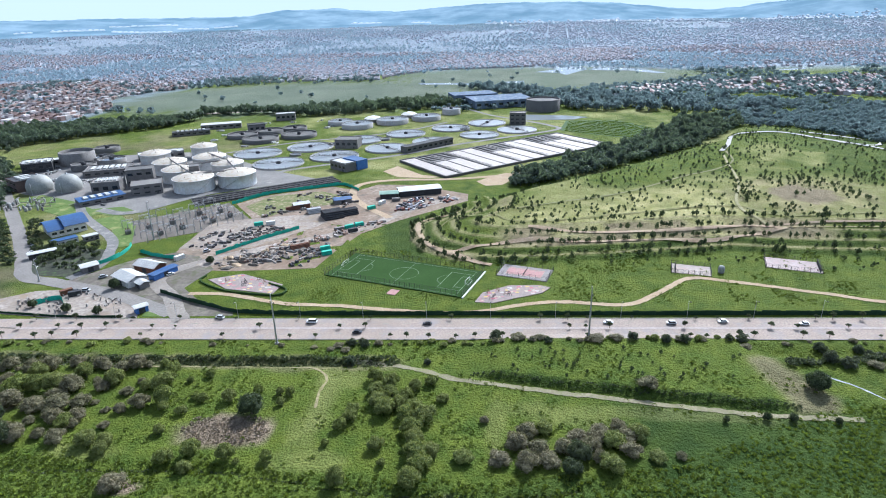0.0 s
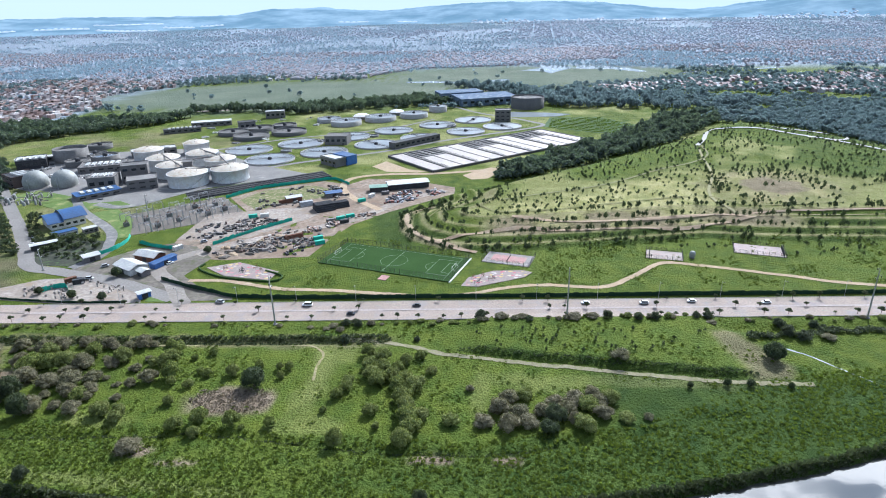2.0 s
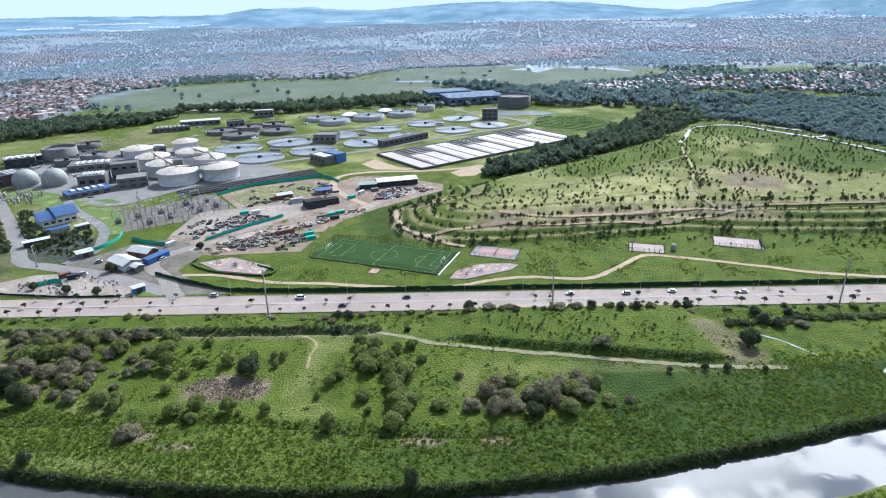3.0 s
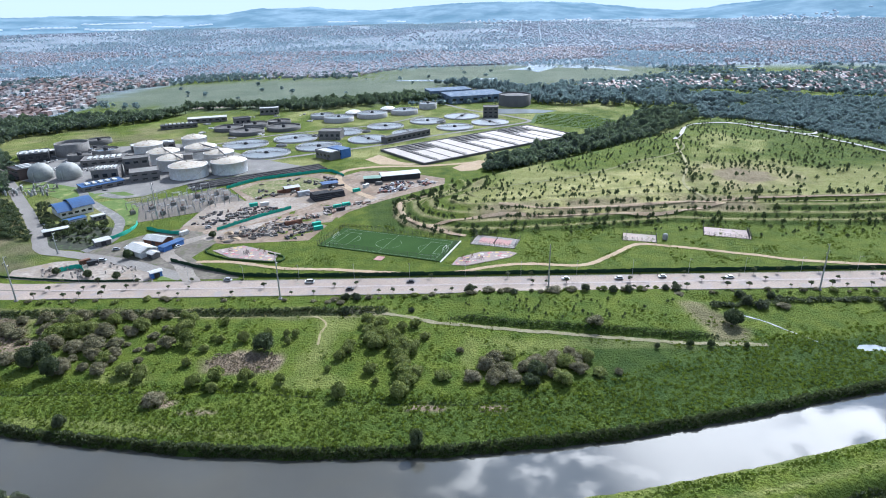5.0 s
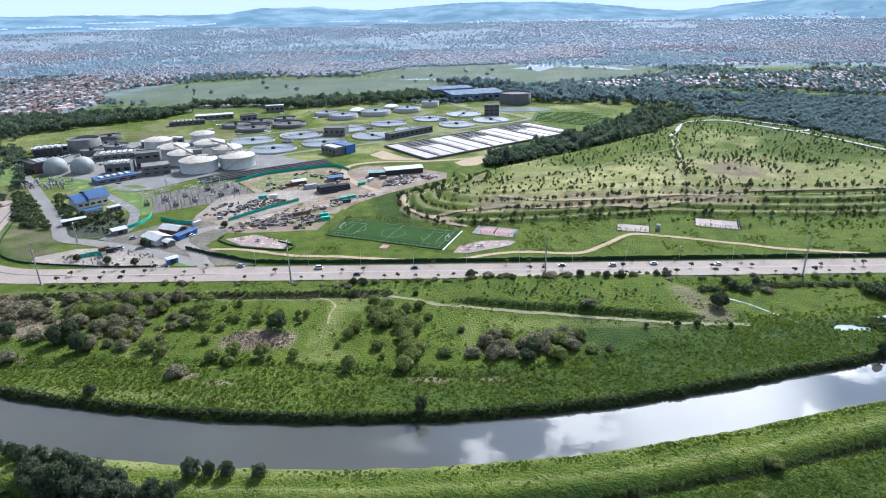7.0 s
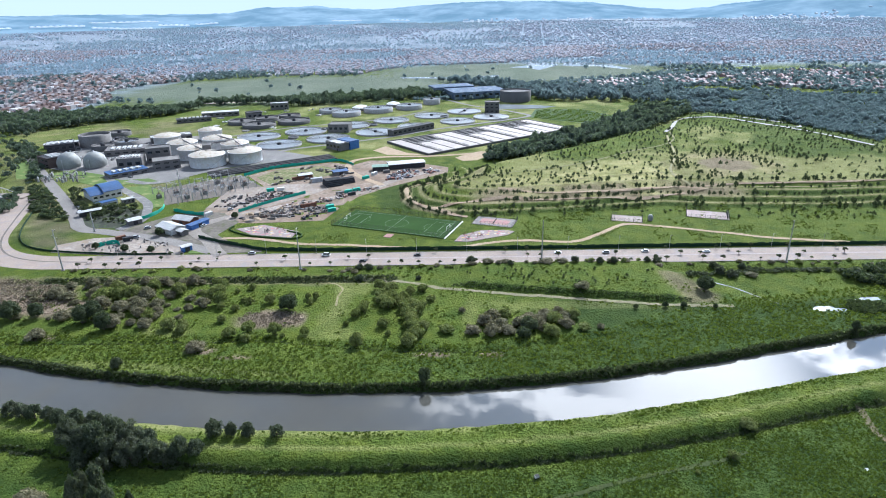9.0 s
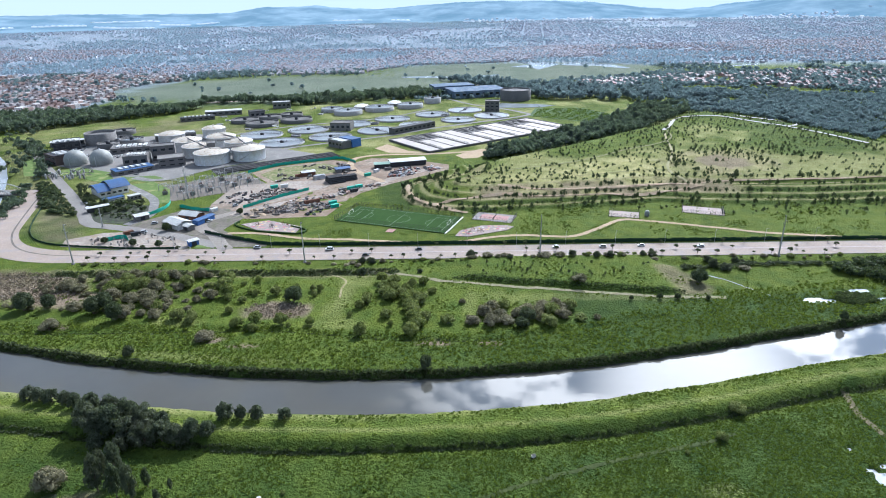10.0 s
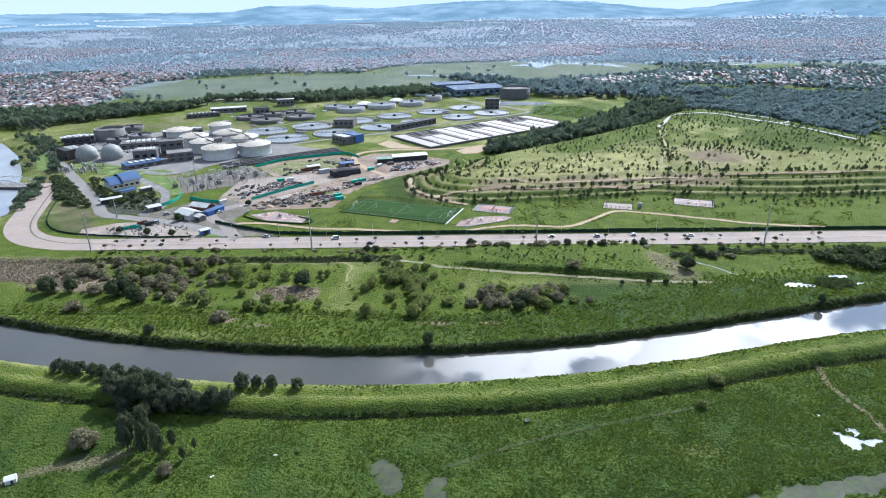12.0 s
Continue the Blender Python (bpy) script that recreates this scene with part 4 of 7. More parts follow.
def hill_density(x, y):
    d = front_by(x, y)
    ring_ = np.hypot((x - 228) / 44, (y - 425) / 46)
    about = 0.35 * np.exp(-(((ring_ - 0.85) / 0.3) ** 2)) - 0.9 * smooth(0.62, 0.45, ring_)
    line = 0.8 * np.exp(-(((x - 0.17 * (y - 420) - 183) / 5) ** 2)) * smooth(400, 420, y) * smooth(520, 490, y)
    return np.clip(0.3 + 0.45 * lattice(x, y, 26, 51) + 0.3 * lattice(x, y, 9, 58) + about + line, 0.03, 1) * smooth(40, 48, d)


def terrace_rows(x, y):
    d = front_by(x, y)
    return 0.75 * sum(np.exp(-(((d - c) / 1.0) ** 2)) for c in (3, 9.5, 20.5, 32, 46)) * smooth(480, 430, y) * (np.hypot((x - 172.5) / 19, (y - 326) / 13) > 1)


merged("saplings", SAPLING, scatter(HILL, 4.5, 61, (0.9, 2.6), hill_density) + scatter([(150, 380), (300, 380), (320, 460), (270, 500), (200, 480), (160, 420)], 8, 59, (1.8, 3.6), hill_density) + scatter(HILL, 2.3, 60, (1.3, 3.9), terrace_rows), LEAF_SAPLING, "hundreds of young trees planted over the mound", "saplings", 1.1)
merged("verge_saplings", SAPLING, scatter([(-4, 213), (50, 203), (104, 203), (106, 226), (-4, 233)], 5.2, 167, (1.0, 2.2), lambda x, y: 0.6 + 0.5 * lattice(x, y, 9, 168)), LEAF_SAPLING, "young trees planted between road and track", "saplings", 1.0)
PARK_TREES = [(200, 318), (330, 310), (330, 338), (200, 338), (130, 336), (50, 326), (50, 322), (130, 331)]
merged("park_saplings", SAPLING, scatter(PARK_TREES, 5.5, 62, (1.2, 3.0), lambda x, y: 0.45 * (np.hypot((x - 172.5) / 19, (y - 326) / 13) > 1) * (np.hypot((x - 114) / 15, (y - 319) / 11) > 1)), LEAF_SAPLING, "young trees in rows at the foot of the mound", "saplings", 1.0)
BELT = [(16, 486), (36, 492), (90, 528), (148, 577), (216, 636), (252, 684), (300, 745), (330, 820), (250, 800), (212, 730), (150, 650), (86, 582), (28, 534)]
merged("wood_by_mound", WOODS, scatter(BELT, 5.6, 63, (4, 13)), LEAF_BELT, "dense dark belt of tall trees beside the mound", "trees", 0.8)
merged("tall_belt_trees", WOODS, scatter(BELT, 15, 163, (6, 9), lambda x, y: 0.6 + 0 * x), LEAF_BELT, "taller dark trees standing out of the belt", "trees", 1.9)


def wood_edge(x, y):
    """Thick in clumps, ragged along the outside."""
    outline = inside_by([(296, 745), (360, 712), (420, 610), (445, 540), (480, 500), (900, 540), (1000, 800), (900, 930), (620, 880), (420, 960), (330, 870)], x, y)
    return smooth(-8, 14, outline + 26 * lattice(x, y, 55, 165) + 12 * lattice(x, y, 18, 166)) * np.clip(0.85 + 0.5 * lattice(x, y, 40, 164), 0.25, 1) * (np.where(inside_by(HILL, x, y) > -6, 0, 1))


merged("wood_behind_mound", WOODS, scatter([(280, 760), (370, 690), (440, 520), (480, 480), (930, 520), (1020, 820), (900, 960), (620, 920), (420, 990), (300, 880)], 6.8, 64, (5, 11.5), wood_edge), LEAF_WOOD_HAZED, "dark wood behind the mound", "trees", 0.85)
merged("wood_far_bank", WOODS, scatter([(130, 880), (330, 830), (420, 900), (250, 1000), (180, 1010), (60, 1130), (-60, 1180), (60, 1000)], 12, 65, (10, 17), lambda x, y: 0.8 + 0 * x), LEAF_WOOD_HAZED, "dark wood beyond the plant", "trees")
merged("wood_west", WOODS, scatter([(-760, 640), (-559, 655), (-522, 700), (-473, 742), (-420, 790), (-400, 850), (-512, 815), (-652, 770), (-800, 760)], 8.5, 66, (9, 15)), LEAF_WEST, "dark tree belt along the far edge of the plant", "trees")
merged("wood_north", WOODS, scatter([(-420, 880), (-310, 880), (-250, 855), (-100, 905), (-30, 930), (-70, 1000), (-145, 965), (-310, 905), (-420, 905)], 8.5, 67, (9, 15), lambda x, y: 0.75 + 0 * x), LEAF_WEST, "tree belt along the road beyond the plant", "trees")
merged("estate_trees", FAR_TREES, scatter([(120, 940), (380, 1010), (700, 860), (1100, 860), (1350, 1230), (700, 1300), (400, 1230), (180, 1130)], 11, 74, (7, 12), lambda x, y: np.clip(0.45 + 0.7 * lattice(x, y, 60, 75), 0.05, 0.9)), LEAF_WOOD_HAZED, "trees among the estate houses", "trees")
merged("scrub_by_avenue", WOODS, scatter([(-384, 424), (-350, 398), (-311, 350), (-286, 323), (-304, 325), (-333, 348), (-352, 378), (-374, 408)], 4.2, 68, (3, 7.5)), LEAF_DARK, "thick scrub beside the avenue", "trees", 0.6)
merged("trees_by_canal", WOODS, scatter([(-385, 440), (-376, 374), (-346, 318), (-338, 318), (-352, 360), (-396, 440), (-452, 520), (-520, 590), (-500, 596), (-440, 530)], 4.4, 76, (3, 8), lambda x, y: np.clip(0.7 + 0.6 * lattice(x, y, 18, 77), 0.25, 1)), LEAF_WEST, "green trees along the canal bank", "trees", 0.8)
merged("trees_west_of_plant", WOODS, scatter([(-560, 690), (-470, 560), (-440, 520), (-420, 440), (-440, 452), (-520, 570), (-620, 690)], 11, 79, (4, 9), lambda x, y: np.clip(0.35 + 0.7 * lattice(x, y, 25, 80), 0.0, 0.9)), LEAF_WEST, "scattered trees west of the plant", "trees", 0.9)
merged("bushes_below_hall", WOODS, scatter([(-298, 352), (-272, 318), (-244, 312), (-242, 344), (-264, 350), (-284, 358)], 4.4, 169, (1.6, 4.2), lambda x, y: 0.45 + 0.5 * lattice(x, y, 10, 170)), LEAF_DARK, "dark bushes on the overgrown ground below the hall", "bushes", 0.8)
merged("trees_by_blue_roof", WOODS, scatter([(-318, 378), (-300, 352), (-272, 326), (-248, 340), (-254, 360), (-272, 358), (-296, 362), (-312, 380), (-330, 410), (-336, 404)], 4.6, 69, (2.8, 6), lambda x, y: 0.8 + 0 * x), LEAF_DARK, "trees round the blue-roofed building", "trees", 0.9)


def plain_density(x, y):
    return np.clip(0.3 + 0.6 * lattice(x, y, 170, 71) + 0.3 * lattice(x, y, 50, 72) + 0.5 * smooth(-0.1, -0.5, lattice(x, y, 260, 84)) * (y < 2200), 0, 1) * (1 - 0.96 * (np.hypot((x - 120) / 330, (y - 1330) / 200) < 1)) * (1 - 0.97 * (np.hypot((x + 330) / 330, (y - 1090) / 190) < 1))


merged("field_trees", FAR_TREES, scatter([(-640, 900), (900, 880), (1400, 1400), (-1000, 1400), (-1000, 900)], 13, 75, (5, 12), plain_density), LEAF_WOOD_HAZED, "scattered trees over the near plain", "trees")
merged("plain_trees", FAR_TREES, scatter([(-1000, 1400), (1400, 1400), (1500, 1500), (2500, 3000), (1500, 3600), (0, 3800), (-1500, 3600), (-2500, 3000), (-1500, 1500)], 12, 73, (4, 9), plain_density), FAR_LEAF_HAZED, "scattered trees over the plain and town", "trees")


# ---- the town ----
def houses(name, rows, tones, label, rough=0.75, land=height):
    """Flat and gabled houses in one mesh: rows of x, y, width, depth, height, turn, gabled."""
    r = np.asarray(rows, float)
    x, y, w, d, h, a, g = r.T
    z = land(x, y)
    c, s = np.cos(a), np.sin(a)
    lift = np.where(g > 0.5, 0.28 * d, 0.0)
    corner = []
    for ux, uy, top in ((-1, -1, 0), (1, -1, 0), (1, 1, 0), (-1, 1, 0), (-1, -1, 1), (1, -1, 1), (1, 1, 1), (-1, 1, 1), (-1, 0, 2), (1, 0, 2)):
        px, py = ux * w / 2, uy * d / 2
        zz = z - 1 if top == 0 else z + h + (lift if top == 2 else 0)
        corner.append(np.stack([x + px * c - py * s, y + px * s + py * c, zz], -1))
    verts = np.stack(corner, 1).reshape(-1, 3)
    face = np.array([(0, 1, 5, 4), (1, 2, 6, 5), (2, 3, 7, 6), (3, 0, 4, 7), (4, 5, 9, 8), (6, 7, 8, 9)])
    faces = (face[None] + 10 * np.arange(len(r))[:, None, None]).reshape(-1, 4)
    return tagged(new(name, fast_mesh(name, verts, faces, palette(name + "_paint", tones, rough))), label, "houses", kind="stuff")


def town(poly, lot, seed, turn, storey, thin=None, street=5, gabled=0.4):
    """Rows of houses between streets, turned as the streets run."""
    r = np.random.RandomState(seed)
    px, py = zip(*poly)
    cx, cy = sum(px) / len(px), sum(py) / len(py)
    reach = max(math.hypot(p - cx, q - cy) for p, q in poly)
    us, vs = np.arange(-reach, reach, lot[0]), np.arange(-reach, reach, lot[1])
    U, V = np.meshgrid(us, vs)
    ui, vi = np.meshgrid(np.arange(len(us)), np.arange(len(vs)))
    keep = (ui % 11 > 0) & (vi % 3 > 0)
    a = radians(turn)
    x, y = cx + U * math.cos(a) - V * math.sin(a), cy + U * math.sin(a) + V * math.cos(a)
    keep &= inside_by(poly, x, y) > 0
    keep &= (thin(x, y) if thin else 0.93 + 0 * x) > r.rand(*x.shape)
    x, y = x[keep], y[keep]
    n = len(x)
    w, d = lot[0] * r.uniform(0.8, 1.02, n), lot[1] * r.uniform(0.75, 1.0, n)
    return np.stack([x, y, w, d, storey * r.randint(1, 3, n) + r.uniform(0, 1, n), np.full(n, a), r.rand(n) < gabled], -1)


def off_marsh(share, cell, seed):
    return lambda x, y: np.clip(share + 0.5 * lattice(x, y, cell, seed), 0.03, 0.95) * (np.hypot((x - 120) / 340, (y - 1330) / 215) > 1) * (np.hypot((x + 330) / 335, (y - 1090) / 205) > 1)


def clustered(share, cell, seed, spread=0.8):
    """Quarters of the town with fields and trees between."""
    marsh_free = off_marsh(1.0, cell, seed)
    return lambda x, y: (marsh_free(x, y) > 0) * np.clip(share + spread * lattice(x, y, cell, seed) + 0.35 * lattice(x, y, cell / 3, seed + 1), 0.02, 0.95)


def on_slopes(x, y):
    a, r = np.degrees(np.arctan2(x, y + 60)), np.hypot(x, y + 60)
    climb = np.interp(a, (0, 8, 18, 23, 26, 33, 40), (3800, 3780, 3800, 3780, 3840, 3900, 3900))
    return np.clip(0.3 + 0.5 * lattice(x, y, 170, 89) + 0.3 * lattice(x, y, 60, 90), 0.02, 0.95) * smooth(climb + 120, climb - 150, r) * (r > 3560) * (a < 32)


BRICKS = [(0.28, 0.19, 0.165), (0.34, 0.25, 0.215), (0.46, 0.43, 0.41), (0.26, 0.21, 0.2), (0.55, 0.52, 0.5), (0.32, 0.27, 0.26), (0.36, 0.26, 0.22), (0.28, 0.25, 0.25)]
houses("town_west", town([(-1500, 770), (-640, 755), (-612, 850), (-560, 1120), (-640, 1330), (-1700, 1400)], (7, 10), 81, -12, 2.6, off_marsh(0.7, 120, 82)), BRICKS, "dense brick houses with tiled and tin roofs")
# next three palettes have haze painted in: bluish, low in contrast, paler far off
houses("town_middle", town([(-700, 1290), (-150, 1330), (-150, 1500), (300, 1560), (560, 1400), (1250, 1480), (1700, 2100), (-1900, 2100), (-1300, 1400)], (5.2, 7.2), 83, 9, 1.9, clustered(0.45, 260, 84, 0.95)), [(0.33, 0.29, 0.305), (0.33, 0.315, 0.34), (0.33, 0.345, 0.385), (0.31, 0.31, 0.335), (0.42, 0.43, 0.46), (0.32, 0.31, 0.335), (0.36, 0.3, 0.305)], "low town spreading over the plain")
houses("town_far", town([(-1900, 2100), (1700, 2100), (2650, 3000), (1800, 3500), (0, 3850), (-1800, 3500), (-2700, 3000)], (7.6, 10), 85, -6, 1.6, lambda x, y: clustered(0.3, 420, 86)(x, y) * (0.5 + 0.7 * smooth(-900, 700, x)), gabled=0.15), [(0.34, 0.38, 0.44), (0.35, 0.39, 0.45), (0.37, 0.41, 0.48), (0.34, 0.38, 0.44), (0.43, 0.47, 0.52), (0.35, 0.38, 0.43)], "far town in pale blue colours tinted for haze")
houses("town_slopes", town([(0, 3480), (900, 3300), (2000, 2850), (2900, 2600), (3100, 3000), (2300, 3700), (1200, 4100), (0, 4200)], (11, 16), 87, 11, 2.6, on_slopes, gabled=0.7), [(0.46, 0.52, 0.6), (0.54, 0.6, 0.67), (0.44, 0.5, 0.58), (0.66, 0.7, 0.75)], "houses in haze-paled colours climbing the hillsides", land=slope_height)
houses("housing_estate", town([(175, 985), (380, 1060), (700, 930), (1000, 900), (1300, 1200), (700, 1250), (420, 1180), (230, 1110)], (6, 10), 89, 21, 2.3, off_marsh(0.5, 70, 90), gabled=0.8), [(0.3, 0.2, 0.19), (0.28, 0.215, 0.21), (0.35, 0.28, 0.265), (0.3, 0.24, 0.235), (0.5, 0.49, 0.5)], "rows of red-roofed estate houses", 0.6)


# ---- paving of the plant and yards ----
PLANT_PAD = [(-440, 500), (-300, 428), (-262, 425), (-236, 470), (-150, 520), (-190, 545), (-212, 560), (-250, 595), (-290, 640), (-380, 625), (-440, 610), (-452, 540)]
structure("plant_paving", sheet(PLANT_PAD, 0.06), CONCRETE, "grey concrete paving of the treatment plant", "paving")
for n, spot in enumerate(([(-392, 452), (-345, 432), (-330, 452), (-376, 474)], [(-345, 430), (-306, 408), (-292, 424), (-330, 450)], [(-318, 432), (-280, 416), (-262, 424), (-285, 440)], [(-292, 408), (-262, 385), (-240, 352), (-232, 356), (-250, 395), (-275, 418)])):
    structure("lawn", sheet(spot, 0.12 + 0.02 * n), LAWN, "bright mown lawn inside the plant", "lawn")
structure("substation_yard", sheet([(-270, 394), (-238, 356), (-197, 382), (-170, 407), (-203, 449), (-230, 428)], 0.1), GRAVEL, "grey gravel yard of the electrical substation", "yard")
structure("rail_yard", sheet([(-302, 354), (-268, 308), (-240, 306), (-236, 330), (-240, 347), (-262, 353), (-280, 362)], 0.11), surface("dark_cinders", (0.035, 0.04, 0.028), (0.07, 0.07, 0.05), 0.1, 0.8, 0.95, 0.5, dirt=(0.06, 0.09, 0.03)), "dark overgrown ground below the blue-roofed hall", "yard")
structure("building_yard", sheet([(-180, 318), (-196, 345), (-198, 400), (-170, 410), (-196, 446), (-180, 468), (-156, 481), (-130, 494), (-106, 482), (-92, 500), (-60, 498), (-14, 470), (-14, 452), (-30, 436), (-62, 405), (-84, 378), (-94, 347), (-100, 320), (-150, 315)], 0.07), YARD, "bare earth building yard with tracks", "yard")
structure("weedy_ground", sheet([(-186, 439), (-175, 465), (-136, 480), (-108, 462), (-118, 444), (-145, 434), (-162, 411)], 0.12), surface("weedy_earth", (0.11, 0.13, 0.04), (0.2, 0.18, 0.09), 0.12, 0.8, 0.95, 0.5, dirt=(0.3, 0.24, 0.17)), "weed-grown ground inside the green hoarding", "yard")
structure("lawn", sheet([(-444, 490), (-453, 520), (-402, 462), (-393, 448), (-408, 440)], 0.1), LAWN, "bright mown lawn beside the works road", "lawn")
structure("pale_yard", sheet([(-197, 350), (-150, 352), (-118, 392), (-104, 424), (-150, 416), (-196, 402)], 0.13), PALE_DIRT, "pale stony ground of the building yard", "yard")
structure("vacant_lot", sheet([(-262, 262), (-266, 274), (-248, 287), (-208, 292), (-178, 268), (-174, 257.5), (-215, 256)], 0.08), PALE_DIRT, "pale bare vacant lot beside the road", "yard")
structure("forecourt", sheet([(-240, 300), (-206, 286), (-170, 262), (-146, 259.5), (-126, 260.5), (-128, 266), (-150, 276), (-166, 292), (-160, 318), (-178, 338), (-196, 344), (-215, 334)], 0.1), surface("forecourt_earth", (0.12, 0.105, 0.085), (0.2, 0.175, 0.145), 0.06, 0.4, 0.95, 0.4, dirt=(0.075, 0.085, 0.04)), "worn bare earth at the works entrance", "yard")
structure("verge_triangle", sheet([(-202, 279), (-176, 271), (-152, 265), (-152, 261), (-160, 258.5), (-172, 258.5), (-174, 268), (-190, 274)], 0.18), LAWN, "grass island at the entrance", "lawn")
structure("bare_patch", sheet([(-84, 565), (-58, 532), (-40, 524), (-50, 520), (-78, 524), (-95, 545)], 0.09), DIRT, "bare red earth beside the basins", "ground")
structure("bare_earth", sheet([(0, 494), (14, 497), (24, 515), (30, 530), (18, 536), (4, 524), (-8, 508)], 0.12), DIRT, "bare earth at the end of the tree belt", "ground")
structure("crop_field", sheet([(88, 735), (150, 690), (203, 662), (222, 705), (168, 800), (104, 800)], 0.1), surface("crop_rows", (0.05, 0.09, 0.03), (0.08, 0.12, 0.04), 0.02, 0.25, 0.95, 0.5), "striped dark green field beside the basins", "field")
for rank, (name, knots, width, mat, label) in enumerate((
    ("curve_median", [(-228, 245.2), (-262, 248), (-288, 259), (-309, 283), (-328, 322), (-352, 378)], 1.2, GRAVEL, "narrow dark median in the road bend"),
    ("works_road", [(-470, 548), (-431, 500), (-375, 435), (-319, 370), (-287, 330), (-268, 306), (-244, 298), (-202, 284), (-158, 262)], 9, surface("works_asphalt", (0.185, 0.17, 0.155), (0.25, 0.23, 0.21), 0.05, 1, 0.85, 0.1), "grey road along the plant's edge"),
    ("entrance_road", [(-150, 255), (-158, 266), (-168, 281), (-182, 295), (-186, 306), (-179, 321), (-166, 333), (-150, 347)], 8.5, surface("dusty_asphalt", (0.21, 0.185, 0.16), (0.29, 0.26, 0.225), 0.08, 0.8, 0.9, 0.15, dirt=(0.2, 0.17, 0.14)), "dusty road from the avenue into the yard"),
    ("works_lane", [(-330, 452), (-301, 415), (-254, 370), (-240, 345), (-233, 323), (-240, 303)], 7, OLD_ASPHALT, "curved asphalt lane inside the plant"),
    ("yard_road", [(-170, 322), (-160, 337), (-125, 361), (-85, 388), (-69, 411), (-52, 436), (-22, 462)], 9, PALE_DIRT, "dusty road through the building yard"),
    ("basin_track", [(-69, 411), (-93, 440), (-108, 470), (-107, 500), (-79, 514), (-30, 516), (25, 532), (80, 570), (150, 628)], 6, DIRT, "earth track below the basins"),
    ("clarifier_road", [(-300, 612), (-281, 625), (-230, 671), (-196, 691), (-146, 712), (-96, 744), (-50, 800)], 5, CONCRETE, "pale service road between the round tanks"),
    ("basin_road", [(-215, 520), (-207, 532), (-175, 560), (-92, 609), (-36, 656), (13, 689), (85, 739), (78, 770), (40, 815), (9, 848), (-24, 905)], 6, CONCRETE, "pale service road beside the basins"),
    ("far_road", [(-420, 900), (-310, 926), (-145, 998), (-55, 1041), (60, 1100)], 9, ASPHALT, "pale road beyond the plant"),
    ("works_drive", [(-300, 432), (-270, 425), (-236, 470), (-190, 510)], 8, OLD_ASPHALT, "asphalt drive before the white tanks"),
    ("mound_track", [(-20, 410), (-42, 402), (-46, 385), (-40, 362), (-32, 348), (-18, 337), (-6, 329), (3, 325)], 3.5, DIRT, "earth track round the foot of the mound"),
    ("terrace_track", [(27, 369), (50, 365), (67, 362), (102, 365), (142, 372), (168, 374), (188, 370)], 3.2, DIRT, "pale earth terrace on the mound"),
    ("terrace_track", [(-22, 341), (0, 346), (31, 353), (62, 352), (93, 355), (134, 357), (161, 363), (188, 370)], 2.8, DIRT, "pale earth terrace on the mound"),
    ("terrace_track", [(188, 376), (215, 378), (255, 378), (300, 380), (360, 386)], 1.7, DIRT, "pale earth terrace on the mound"),
    ("mound_path", [(184, 371), (215, 372), (255, 372), (310, 374)], 1.3, surface("faint_tan_earth", (0.24, 0.21, 0.1), (0.3, 0.26, 0.14), 0.1, 1, 0.95, 0.3), "faint earth path along the mound"),
    ("mound_path", [(209, 542), (203, 515), (199, 490), (190, 456), (175, 420), (172, 395), (178, 377)], 2.0, surface("dry_earth", (0.27, 0.25, 0.13), (0.33, 0.3, 0.17), 0.1, 1, 0.95, 0.3), "dry earth path down the mound's face"),
    ("summit_path", [(212, 556), (226, 580), (240, 612), (252, 632), (285, 640), (312, 625), (340, 580), (362, 535), (385, 490)], 4, PALE_RIM, "pale path over the mound's top"),
    ("summit_path", [(318, 640), (345, 618), (366, 590), (352, 572), (330, 590)], 3.5, PALE_RIM, "pale path over the mound's top"),
    ("mound_path", [(-30, 380), (-20, 392), (2, 396), (22, 378), (71, 386), (131, 404), (170, 408), (195, 388), (260, 395)], 1.8, surface("faint_earth", (0.19, 0.19, 0.07), (0.25, 0.23, 0.1), 0.1, 1, 0.95, 0.3), "faint earth path along the mound"),
    ("mound_path", [(20, 405), (56, 418), (100, 438), (152, 475), (205, 515), (216, 556)], 1.8, surface("faint_grey_earth", (0.19, 0.19, 0.09), (0.25, 0.23, 0.11), 0.1, 1, 0.95, 0.3), "faint earth path across the mound"),
)):
    structure(name, ribbon(knots, width, 0.9 if name == "summit_path" else 0.4 + 0.01 * rank if "mound" in name or "terrace" in name else 0.2 + 0.012 * rank, 4, 0.05), mat, label, "path" if "path" in name or "track" in name else "median" if "median" in name else "road")


